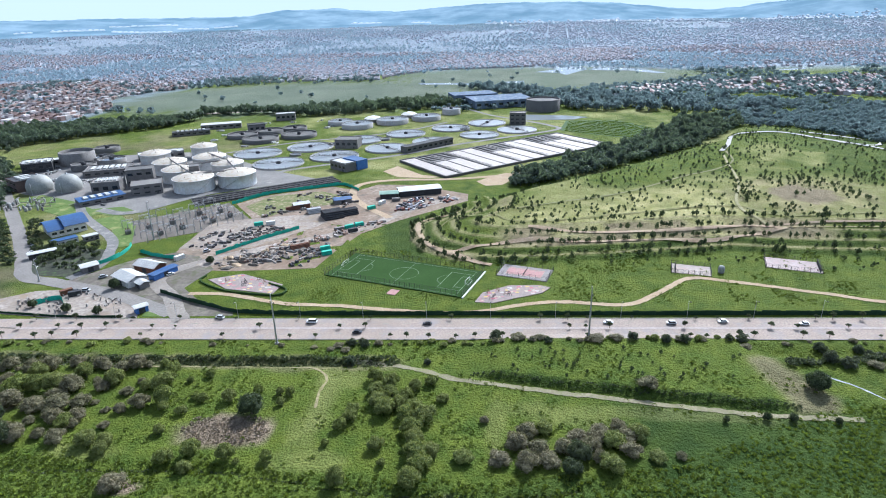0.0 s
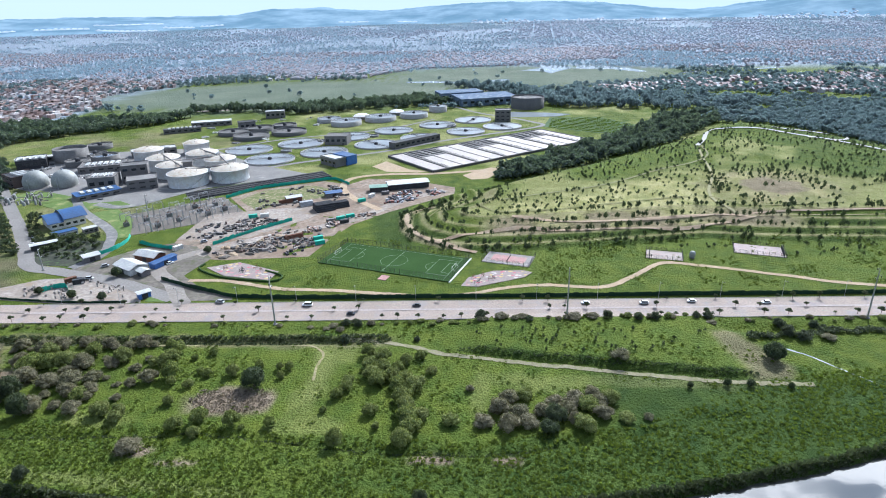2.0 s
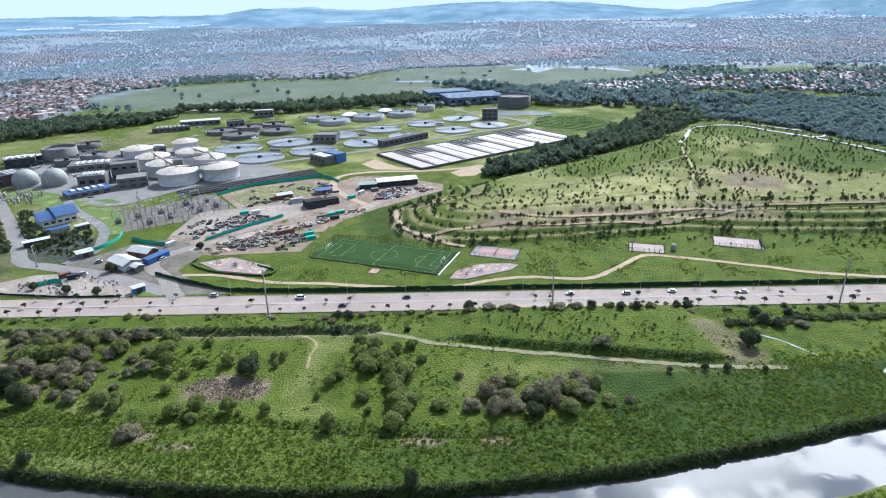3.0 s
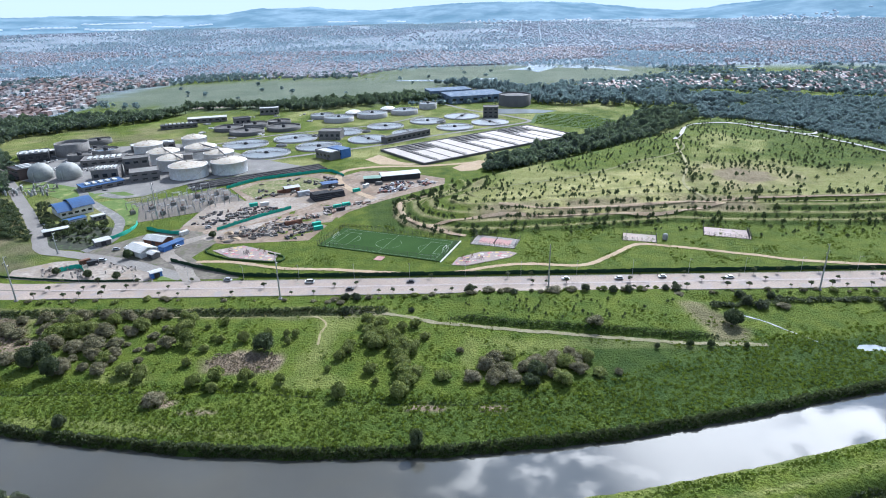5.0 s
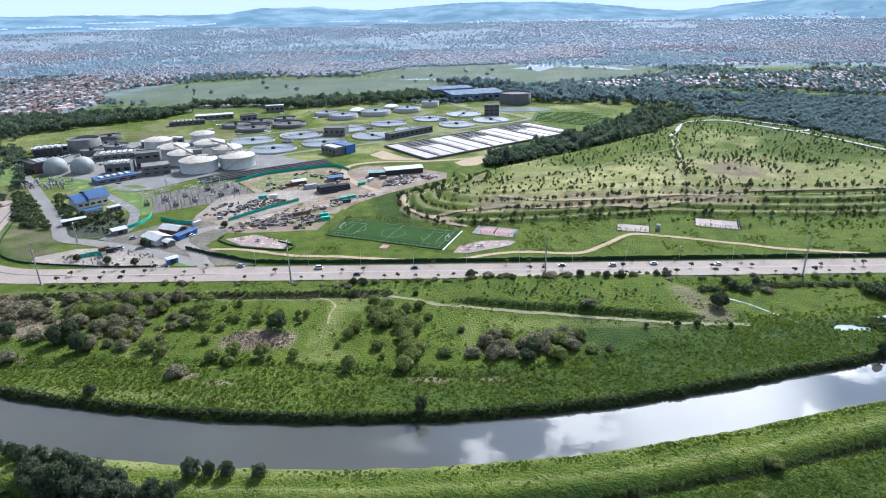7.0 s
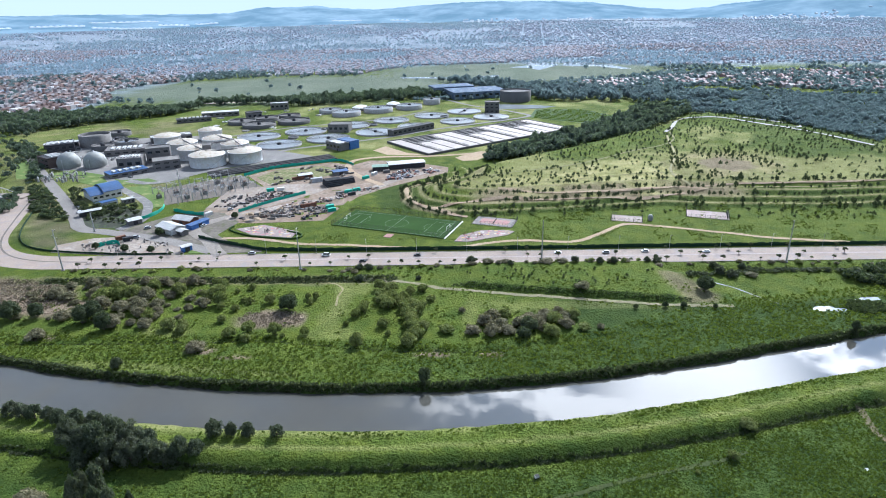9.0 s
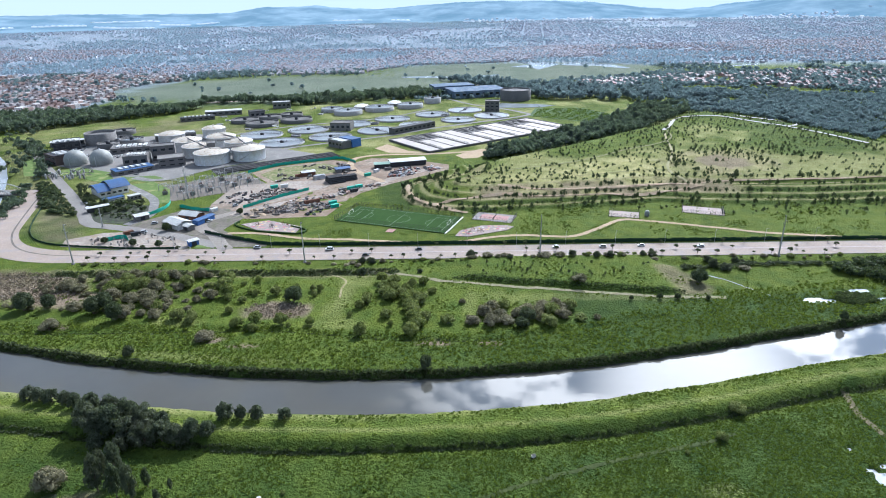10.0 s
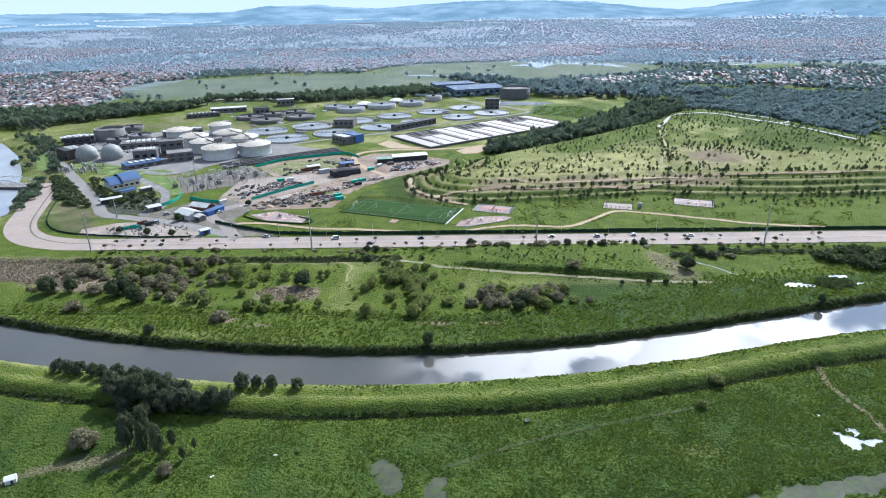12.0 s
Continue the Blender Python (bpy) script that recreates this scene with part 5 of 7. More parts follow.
# ---- round tanks ----
def digester(x, y, r, h=11.0, turn=0):
    ob = thing("digester_tank", "white cylindrical digester tank with a stained shallow roof", "tank", pose(x, y, 0, 0, 0, turn), "digester tanks")
    part("wall", lathe([(r, 0), (r, h - 0.4), (r + 0.25, h - 0.4), (r + 0.25, h), (r - 0.2, h)]), TANK_WHITE, ob)
    part("roof", lathe([(r - 0.2, h), (r * 0.8, h + 1.3), (r * 0.45, h + 2.4), (0, h + 3.0)]), ROOF_STAINED, ob, "stained pale roof")
    part("base", lathe([(r + 1.2, 0), (r + 1.2, 0.35), (r, 0.35)]), DARK_CONCRETE, ob)
    part("hatch", lathe([(1.1, h + 2.6), (1.1, h + 3.8), (0, h + 4.0)], 16), ROOF_STAINED, ob)
    for a in (20, 75, 130, 200, 290):
        u = radians(a)
        part("vent", lathe([(0.45, 0), (0.45, 1.1), (0.0, 1.3)], 10), ROOF_STAINED, ob, at=Matrix.Translation((r * 0.6 * math.cos(u), r * 0.6 * math.sin(u), h + 1.7)))
    bm = bmesh.new()
    for k in range(26):
        u = radians(230 + 2.6 * k)
        box(bm, (r + 0.6) * math.cos(u), (r + 0.6) * math.sin(u), h * k / 26, 1.1, 0.5, 0.12, 230 + 2.6 * k)
    part("stair", bm, STEEL, ob, "spiral steel stair")
    return ob


for x, y, r in ((-249, 489, 17.0), (-217, 504, 16.2), (-275, 519, 15.6), (-299, 548, 15.6), (-240, 541, 14.5), (-269, 568, 15.6), (-296, 617, 13), (-332, 584, 14.5)):
    digester(x, y, r, turn=(x * 7) % 90)
for a, b in (((-249, 489), (-217, 504)), ((-249, 489), (-275, 519)), ((-275, 519), (-299, 548)), ((-217, 504), (-240, 541)), ((-240, 541), (-269, 568)), ((-275, 519), (-240, 541))):
    walkway = thing("tank_walkway", "pale walkway linking two digester roofs", "walkway", group="tank walkways")
    part("deck", rod(bmesh.new(), (*a, 13.4), (*b, 13.4), 0.7, seg=4), CONCRETE, walkway)
    part("handrail", rod(bmesh.new(), (*a, 14.6), (*b, 14.6), 0.08, seg=4), STEEL, walkway)
tower = thing("stair_tower", "dark stair tower between the white tanks", "tower", pose(-258, 512, 0))
part("shaft", blocks((0, 0, 0, 8, 8, 15, 20)), GREY_WALL, tower)
part("roof", blocks((0, 0, 15, 8.6, 8.6, 0.5, 20)), DARK_CONCRETE, tower)


def dome(x, y, r):
    ob = thing("gas_holder", "grey spherical membrane gas holder", "gas holder", pose(x, y, 0), "gas holders")
    rows = [(r * math.cos(radians(e)), r * 0.42 + r * math.sin(radians(e))) for e in range(-20, 90, 8)]
    part("membrane", lathe([(r * 0.93, 0)] + rows + [(0, r * 1.42)]), DOME, ob)
    part("foundation", lathe([(r * 1.03, 0), (r * 1.03, 0.8), (r * 0.9, 0.8)]), CONCRETE, ob)
    part("ladder", blocks((0, -r * 1.02, 0, 0.7, 0.25, r * 0.9)), STEEL, ob)
    part("crown_valve", lathe([(0.8, r * 1.38), (0.8, r * 1.4 + 1), (0, r * 1.4 + 1.1)], 12), STEEL, ob)


dome(-385, 485, 10.6)
dome(-360, 487, 10.6)


def open_tank(x, y, r, h, mat, label, wet=FOUL, depth=1.5, bridge=True, turn=30):
    ob = thing("round_tank", label, "tank", pose(x, y, 0, 0, 0, turn), "round tanks")
    part("wall", lathe([(r, 0), (r, h), (r - 0.6, h), (r - 0.6, max(h - depth - 0.2, 0.02))], 56), mat, ob)
    part("liquid", lathe([(r - 0.55, h - depth), (0, h - depth)], 56), wet, ob)
    if bridge:
        deck = part("bridge", blocks((0, 0, h + 0.1, 2 * r, 1.4, 0.3)), DARK_CONCRETE, ob)
        bm = bmesh.new()
        for side in (-0.7, 0.7):
            rod(bm, (-r, side, h + 1.4), (r, side, h + 1.4), 0.06, seg=4)
            for k in range(-5, 6):
                rod(bm, (k * r / 5, side, h + 0.3), (k * r / 5, side, h + 1.4), 0.06, seg=4)
        part("railing", bm, DARK_METAL, deck)
        part("drive", lathe([(2.2, h - depth), (2.2, h + 0.8), (1.2, h + 1.6), (0, h + 1.8)], 20), DARK_METAL, ob)
    return ob


open_tank(-417, 588, 16.5, 13, CONCRETE, "tall open concrete tank with a weathered wall", DARK_CONCRETE, 3, False)
open_tank(-399, 600, 12, 5, CONCRETE, "low open concrete tank with water", FOUL)
open_tank(-380, 586, 13.5, 6, CONCRETE, "low open concrete tank with a bridge", FOUL)
open_tank(-395, 563, 11.5, 6, DARK_CONCRETE, "dark open tank with a railed rim", DARK_CONCRETE)
open_tank(-420, 645, 13, 5, DARK_CONCRETE, "dark round tank at the plant's edge", DARK_CONCRETE)
post_bm = blocks((0, 0, 0, 0.26, 0.26, 0.95))
WEIR_POST = bpy.data.meshes.new("post")
post_bm.to_mesh(WEIR_POST)
post_bm.free()
for x, y, r, t in ((-204, 577, 25, 12), (-241, 623, 25, 8), (-192, 652, 25, 40), (-155, 607, 25, 10), (-143, 688, 24.5, 20), (-95, 722, 23.5, 5), (-43, 755, 23.5, 12), (-7, 710, 23, 8), (-59, 675, 23, -60), (-105, 642, 24, -50), (38, 739, 24, -60), (2, 787, 24, 70)):
    open_tank(x, y, r, 1.6, PALE_RIM, "round settling tank with pale water and a scraper bridge", TANK_WATER, 0.7, True, t)
    ring = thing("weir_ring", "ring of dark posts in a settling tank", "posts", pose(x, y, 0), "weir rings")
    for k in range(26):
        a = 2 * math.pi * k / 26
        part("post", WEIR_POST, DARK_METAL, ring, at=pose((r - 3) * math.cos(a), (r - 3) * math.sin(a), 0.6))
for x, y, r, h in ((-163, 771, 20, 6), (-122, 800, 21, 6), (-79, 823, 19, 6), (-191, 797, 16, 5), (-48, 867, 13, 8)):
    open_tank(x, y, r, h, PALE_RIM, "raised round tank with pale water", TANK_WATER, 0.8, True, 15)
for x, y, r in ((-262, 692, 21), (-223, 716, 21), (-293, 717, 18), (-267, 740, 16.5), (-240, 757, 15)):
    open_tank(x, y, r, 4.5, DARK_CONCRETE, "dark old round tank with black sludge", DARK_CONCRETE, 1.8, True, 35)
for x, y, r in ((-150, 815, 12), (-105, 845, 11)):
    ob = thing("covered_tank", "low tank with a white domed cover", "tank", pose(x, y, 0), "covered tanks")
    part("wall", lathe([(r, 0), (r, 4)]), CONCRETE, ob)
    part("cover", lathe([(r, 4), (r * 0.7, 6), (r * 0.3, 7.2), (0, 7.5)]), WHITE_PAINT, ob)
for x, y in ((-198, 615), (-115, 690), (-25, 745), (-170, 665)):
    ob = thing("splitter_box", "small round concrete chamber between settling tanks", "chamber", pose(x, y, 0), "splitter boxes")
    part("wall", lathe([(6, 0), (6, 2), (5.3, 2), (5.3, 1)], 28), CONCRETE, ob)
    part("liquid", lathe([(5.3, 1.2), (0, 1.2)], 28), FOUL, ob)

# ---- aeration basins: twelve lanes ----
BO, BU, BV = Vector((-84, 582)), Vector((166, 129)), Vector((52, -61))
b_len, b_wid = BU.length, BV.length
b_turn = math.degrees(math.atan2(BU.y, BU.x))
basin = thing("aeration_basin", "long concrete aeration basin with white foaming lanes", "basin", pose(BO.x, BO.y, 0, 0, 0, b_turn))
b_dir = -1 if BU.x * BV.y - BU.y * BV.x < 0 else 1
b_wid = abs(BU.x * BV.y - BU.y * BV.x) / b_len
for n, row in enumerate(((b_len / 2, 0, 0, b_len, 1.2, 2.2), (b_len / 2, b_dir * b_wid, 0, b_len, 1.2, 2.2), (0, b_dir * b_wid / 2, 0, 1.2, b_wid - 1.4, 2.2), (b_len, b_dir * b_wid / 2, 0, 1.2, b_wid - 1.4, 2.2))):
    part("wall", blocks(row), DARK_CONCRETE, basin)
lanes = 12
lw = b_len / lanes
for k in range(lanes):
    u = (k + 0.5) * lw
    grey = k in (1, 2, 5, 6, 9, 10)
    start = 0.36 * b_wid if grey else 1.0
    part("lane", blocks((u, b_dir * (start + b_wid) / 2, 0.2, lw - 0.9, b_wid - start - 1, 1.4)), FROTH, basin)
    if grey:
        part("deck", blocks((u, b_dir * 0.18 * b_wid, 0.2, lw - 0.9, 0.36 * b_wid - 0.8, 1.7)), GREY_WALL, basin)
        bm = bmesh.new()
        for i in range(4):
            box(bm, u, b_dir * b_wid * (0.05 + 0.08 * i), 1.9, lw * 0.8, 0.8, 0.9)
        part("pipe", bm, DARK_CONCRETE, basin)
    if k:
        wall = part("walkway", blocks((k * lw, b_dir * b_wid / 2, 0.2, 2.8 if k % 2 else 1.2, b_wid - 1.6, 2.0 if k % 2 else 1.7)), DARK_CONCRETE, basin)
        if k % 2:
            bm = bmesh.new()
            for i in range(16):
                v = b_dir * b_wid * (0.04 + 0.062 * i)
                rod(bm, (k * lw - 0.7, v, 2.2), (k * lw - 0.7, v, 3.3), 0.09, seg=4)
                rod(bm, (k * lw + 0.7, v, 2.2), (k * lw + 0.7, v, 3.3), 0.09, seg=4)
            for s in (-0.7, 0.7):
                rod(bm, (k * lw + s, b_dir * b_wid * 0.04, 3.3), (k * lw + s, b_dir * b_wid * 0.97, 3.3), 0.09, seg=4)
            part("railing", bm, DARK_METAL, wall)


# ---- buildings ----
def building(x, y, w, d, h, turn, wall, roof, label, name="building", bays=4, storeys=1, parapet=0.6, units=0, group=""):
    """x, y: the middle of the plan; w along the turn."""
    ob = thing(name, label, "building", pose(x, y, 0, 0, 0, turn), group)
    part("wall", blocks((0, 0, 0, w, d, h)), wall, ob)
    part("roof", blocks((0, 0, h, w + 0.5, d + 0.5, 0.35)), roof, ob)
    if parapet:
        part("parapet", blocks((0, -d / 2, h + 0.35, w + 0.5, 0.35, parapet), (0, d / 2, h + 0.35, w + 0.5, 0.35, parapet), (-w / 2, 0, h + 0.35, 0.35, d - 0.4, parapet), (w / 2, 0, h + 0.35, 0.35, d - 0.4, parapet)), wall, ob)
    for s in range(storeys):
        for k in range(bays):
            u = (k + 0.5) / bays * w - w / 2
            win = part("window", blocks((u, -d / 2 - 0.02, h * (s + 0.4) / storeys, w / bays * 0.55, 0.16, h / storeys * 0.3)), GLASS_DARK, ob)
            part("sill", blocks((u, -d / 2 - 0.12, h * (s + 0.4) / storeys - 0.15, w / bays * 0.6, 0.3, 0.14)), CONCRETE, win)
    part("door", blocks((w * 0.32, -d / 2 - 0.03, 0, 1.6, 0.14, 2.2)), DARK_METAL, ob)
    for k in range(units):
        part("roof_unit", blocks(((k + 0.5) / units * w * 0.8 - w * 0.4, 0, h + 0.35, w / units * 0.45, d * 0.5, 1.1)), METAL_ROOF, ob)
    return ob


building(-322, 484, 22, 21, 10, 17, GREY_WALL, CONCRETE, "tall grey process hall with roof ventilators", bays=3, storeys=1, units=6)
building(-313, 456, 34, 17, 4, 45, GREY_WALL, BLUE_ROOF, "low hall with a dark blue roof and skylights", bays=4, parapet=0, units=5)
building(-306, 508, 22, 16, 14, 22, GREY_WALL, DARK_CONCRETE, "tall dark grey pump building", bays=3, storeys=2)
building(-287, 482, 24, 20, 8, 27, GREY_WALL, CONCRETE, "grey two-storey building with a flat concrete roof", bays=3, storeys=2)
building(-134, 555, 24, 13, 7.5, -41, GREY_WALL, METAL_ROOF, "grey workshop with a pale flat roof", bays=4)
building(-124, 562, 22, 12, 8.5, -41, BLUE_PAINT, BLUE_ROOF, "blue-roofed workshop wing beside a lawn", bays=4, parapet=0)
building(-150, 655, 25, 20, 9, -3, GREY_WALL, DARK_CONCRETE, "dark blower building with a flat roof", bays=4)
building(-62, 645, 66, 10, 6.5, 46, DARK_CONCRETE, DARK_METAL, "long dark pipe gallery beside the basins", bays=9, parapet=0)
building(41, 782, 20, 16, 14, -4, DARK_CONCRETE, DARK_CONCRETE, "dark control tower block among the tanks", bays=3, storeys=3)
building(20, 945, 90, 60, 11, 17, GREY_BLUE, GREY_BLUE, "large grey-blue industrial shed beyond the tanks", "warehouse", bays=8, parapet=0)
building(-20, 985, 70, 40, 13, 17, GREY_BLUE, GREY_BLUE, "tall grey-blue industrial shed beyond the plant", "warehouse", bays=6, parapet=0)
open_tank(82, 890, 24, 16, DARK_CONCRETE, "huge dark round tank beyond the plant", DARK_CONCRETE, 2, False)
building(-288, 752, 20, 14, 9, 29, GREY_WALL, DARK_METAL, "dark works building behind the old tanks", bays=3)
building(-276, 836, 26, 14, 9, 15, GREY_WALL, METAL_ROOF, "grey works building near the far trees", bays=4)
building(-345, 780, 50, 16, 6, 20, GREY_WALL, METAL_ROOF, "long pale-roofed store near far trees", bays=6, parapet=0)
building(-365, 735, 44, 12, 5, 25, DARK_CONCRETE, DARK_METAL, "row of low dark covered chambers", bays=6, parapet=0, units=7)
building(-406, 496, 24, 22, 9, -35, surface("brown_cladding", (0.11, 0.08, 0.07), (0.16, 0.12, 0.1)), DARK_METAL, "brown process building with open frames", bays=3, storeys=2, units=3)
building(-452, 580, 34, 10, 5, 30, GREY_WALL, METAL_ROOF, "long open shed with a pale roof", bays=5, parapet=0)
building(-440, 560, 26, 20, 9, 30, DARK_METAL, METAL_ROOF, "dark cluttered process hall", bays=4, units=4)
building(-360, 548, 40, 26, 5, 20, GREY_WALL, DARK_CONCRETE, "low grey process building with pipes", bays=5, units=6)
building(-340, 610, 44, 16, 6, 30, GREY_WALL, METAL_ROOF, "grey pump hall behind the tanks", bays=5, units=4)

# hall with a curved blue roof
hall = thing("blue_hall", "pale hall with a curved bright blue roof", "building", pose(-296, 385, 0, 0, 0, 48) @ Matrix.Diagonal((0.9, 0.86, 0.9, 1)))
part("wall", blocks((0, 0, 0, 25, 24, 5)), WHITE_PAINT, hall)
for side, (u0, u1), z0 in (("roof", (-14.5, -3), 5.2), ("roof", (-3, 14.5), 6.8)):
    verts, faces = [], []
    for i in range(13):
        v = -13.5 + 27 * i / 12
        z = z0 + 5.0 * (1 - (v / 14) ** 2)
        verts += [(u0, v, z), (u1, v, z), (u0, v, z - 0.4), (u1, v, z - 0.4)]
    for i in range(12):
        b = 4 * i
        faces += [(b, b + 1, b + 5, b + 4), (b + 2, b + 6, b + 7, b + 3), (b, b + 4, b + 6, b + 2), (b + 1, b + 3, b + 7, b + 5)]
    part("roof", fast_mesh("roof", verts, [f[::-1] for f in faces]), BLUE_ROOF, hall, "curved blue sheet roof")
part("gable", blocks((0, -11.9, 5, 25, 0.4, 1.2), (0, 11.9, 5, 25, 0.4, 1.2)), WHITE_PAINT, hall)
for k in range(5):
    part("window", blocks((-10 + 5 * k, -12.05, 2, 3.2, 0.2, 1.8)), GLASS_DARK, hall)
building(-279, 359, 15, 6, 3.6, 48, WHITE_PAINT, BLUE_ROOF, "small annex with a blue roof", bays=4, parapet=0)
building(-266, 367, 9, 5, 3.4, 48, GREY_WALL, METAL_ROOF, "small grey-roofed annex beside the hall", bays=3, parapet=0)


def gable_shed(x, y, w, d, h, turn, wall, roof, label, rise=2.0):
    ob = thing("shed", label, "shed", pose(x, y, 0, 0, 0, turn), "sheds")
    part("wall", blocks((0, 0, 0, w, d, h)), wall, ob)
    v = [(sx * (w / 2 + 0.6), sy * (d / 2 + 0.6), h + (rise if sy == 0 else 0) + dz) for dz in (0.05, 0.3) for sx in (-1, 1) for sy in (-1, 0, 1)]
    f = [(0, 3, 4, 1), (1, 4, 5, 2), (6, 7, 10, 9), (7, 8, 11, 10), (0, 6, 9, 3), (2, 5, 11, 8)]
    me = fast_mesh("roof", v, f)
    part("roof", me, roof, ob)
    part("gable", blocks((-w / 2 + 0.1, 0, h, 0.2, d * 0.5, rise * 0.5), (w / 2 - 0.1, 0, h, 0.2, d * 0.5, rise * 0.5)), wall, ob)
    part("door", blocks((0, -d / 2 - 0.04, 0, 3, 0.2, min(3, h - 0.4))), DARK_METAL, ob)
    return ob


gable_shed(-201, 300, 17, 11, 3.6, -33, WHITE_PAINT, METAL_ROOF, "large shed with a pale tin roof")
gable_shed(-198, 317, 16, 9, 3.5, -20, RUST, METAL_ROOF, "brick shed with a grey tin roof")
gable_shed(-186, 309, 16, 5, 3.2, 66, BLUE_PAINT, BLUE_ROOF, "long blue site shed by the gate", 0.6)
gable_shed(-190, 293, 6, 5, 3, -33, GREY_WALL, METAL_ROOF, "small grey gatehouse by the entrance", 1)
gable_shed(-54, 473, 34, 13, 4.5, 17, DARK_METAL, METAL_ROOF, "long open store with a white roof", 1.2)
gable_shed(-235, 316, 9, 7, 3.4, 45, GREY_WALL, METAL_ROOF, "small grey-roofed site hut", 0.8)
gable_shed(-279, 337, 15, 5, 3.4, 40, DARK_METAL, METAL_ROOF, "open carport with a pale roof", 0.3)
gable_shed(-112, 449, 13, 8, 3.2, 25, GREY_WALL, BLUE_ROOF, "site hut with a blue-grey roof", 0.8)
gable_shed(-141, 436, 12, 7, 3.5, 30, RUST, METAL_ROOF, "small shed in the building yard", 1)
gable_shed(-77, 462, 14, 9, 4, 10, DARK_METAL, surface("green_roof", (0.2, 0.3, 0.24), (0.26, 0.36, 0.3)), "small shed with a greenish roof", 0.8)
gable_shed(-175, 264, 6, 4, 3.2, 45, BLUE_PAINT, METAL_ROOF, "small blue kiosk on the grass island", 0.6)

# dark drying beds with long rails
bed = thing("drying_bed", "long dark drying bed with parallel rails", "drying bed", pose(-182, 483, 0, 0, 0, 34))
part("slab", blocks((0, 0, 0, 122, 22, 0.4)), DARK_CONCRETE, bed)
for k in range(8):
    part("rail", blocks((0, -10 + 2.9 * k, 0.4, 121, 0.7, 0.9)), GREY_WALL if k % 2 else DARK_METAL, bed)


# ---- park ----
pitch = thing("football_pitch", "dark green artificial football pitch with white lines", "sports field", pose(-46.5, 312.4, 0, 0, 0, -19.4))
PL, PW = 84.0, 35.0
part("turf", blocks((0, 0, -0.2, PL, PW, 0.55)), TURF, pitch)


def stripe(x0, y0, x1, y1, z=0.36, w=0.16):
    a, b = Vector((x0, y0, z)), Vector((x1, y1, z))
    d = b - a
    return blocks(((x0 + x1) / 2, (y0 + y1) / 2, z, d.length, w, 0.03, math.degrees(math.atan2(d.y, d.x))))


def ring(x, y, r, a0, a1, z=0.36, w=0.16, seg=40):
    bm = bmesh.new()
    n = max(6, int(seg * (a1 - a0) / 360))
    rows = [[bm.verts.new((x + q * math.cos(radians(a0 + (a1 - a0) * k / n)), y + q * math.sin(radians(a0 + (a1 - a0) * k / n)), z + 0.03)) for q in (r - w / 2, r + w / 2)] for k in range(n + 1)]
    for p, q in zip(rows, rows[1:]):
        bm.faces.new((p[0], p[1], q[1], q[0]))
    return bm


fl, fw = PL / 2 - 4, PW / 2 - 1.8
for row in ((-fl, -fw, fl, -fw), (-fl, fw, fl, fw), (-fl, -fw, -fl, fw), (fl, -fw, fl, fw), (0, -fw, 0, fw), (-fl + 13, -fw + 5, -fl + 13, fw - 5), (fl - 13, -fw + 5, fl - 13, fw - 5), (-fl, -fw + 5, -fl + 13, -fw + 5), (-fl, fw - 5, -fl + 13, fw - 5), (fl, -fw + 5, fl - 13, -fw + 5), (fl, fw - 5, fl - 13, fw - 5), (fl - 5, -7, fl - 5, 7), (-fl + 5, -7, -fl + 5, 7), (fl, -7, fl - 5, -7), (fl, 7, fl - 5, 7), (-fl, -7, -fl + 5, -7), (-fl, 7, -fl + 5, 7)):
    part("line", stripe(*row), LINE, pitch)
part("circle", ring(0, 0, 8.2, 0, 360), LINE, pitch)
part("arc", ring(-fl + 11, 0, 6, -70, 70), LINE, pitch)
part("arc", ring(fl - 11, 0, 6, 110, 250), LINE, pitch)
part("kerb", blocks((PL / 2 + 0.4, 0, -0.2, 0.8, PW + 1, 0.75)), WHITE_PAINT, pitch, "white concrete kerb")
for side in (-1, 1):
    bm = bmesh.new()
    x = side * (fl + 0.3)
    for y in (-3.2, 3.2):
        rod(bm, (x, y, 0.3), (x, y, 2.8), 0.1)
        rod(bm, (x, y, 2.8), (x + side * 1.6, y, 0.4), 0.06)
    rod(bm, (x, -3.2, 2.8), (x, 3.2, 2.8), 0.1)
    rod(bm, (x + side * 1.6, -3.2, 0.45), (x + side * 1.6, 3.2, 0.45), 0.06)
    tagged(part("goal", bm, WHITE_PAINT, at=pitch.matrix_basis.copy()), "white football goal frame on the pitch", "goal", "goals")


def mesh_fence(corners, h, label, mat=DARK_METAL, step=3.0, wires=5, closed=True):
    """Posts and wires round the corners."""
    ob = thing("fence", label, "fence")
    ring_ = corners + corners[:1] if closed else corners
    for a, b in zip(ring_, ring_[1:]):
        n = max(1, round(math.dist(a, b) / step))
        for k in range(n):
            x, y = a[0] + (b[0] - a[0]) * k / n, a[1] + (b[1] - a[1]) * k / n
            part("post", POST, mat, ob, at=Matrix.Translation((x, y, float(height(x, y)) - 0.1)) @ Matrix.Diagonal((1, 1, h, 1)))
        for w in range(wires):
            z = 0.15 + h * (w + 1) / wires - 0.2
            part("wire", rod(bmesh.new(), (*a, z), (*b, z), 0.03, seg=4), mat, ob)
    return ob


pm = bpy.data.meshes.new("post")
bm_ = blocks((0, 0, 0, 0.14, 0.14, 1))
bm_.to_mesh(pm)
bm_.free()
pm.materials.append(DARK_METAL)
POST = pm


def placed(ob, pts):
    return [tuple((ob.matrix_basis @ Vector((x, y, 0)))[:2]) for x, y in pts]


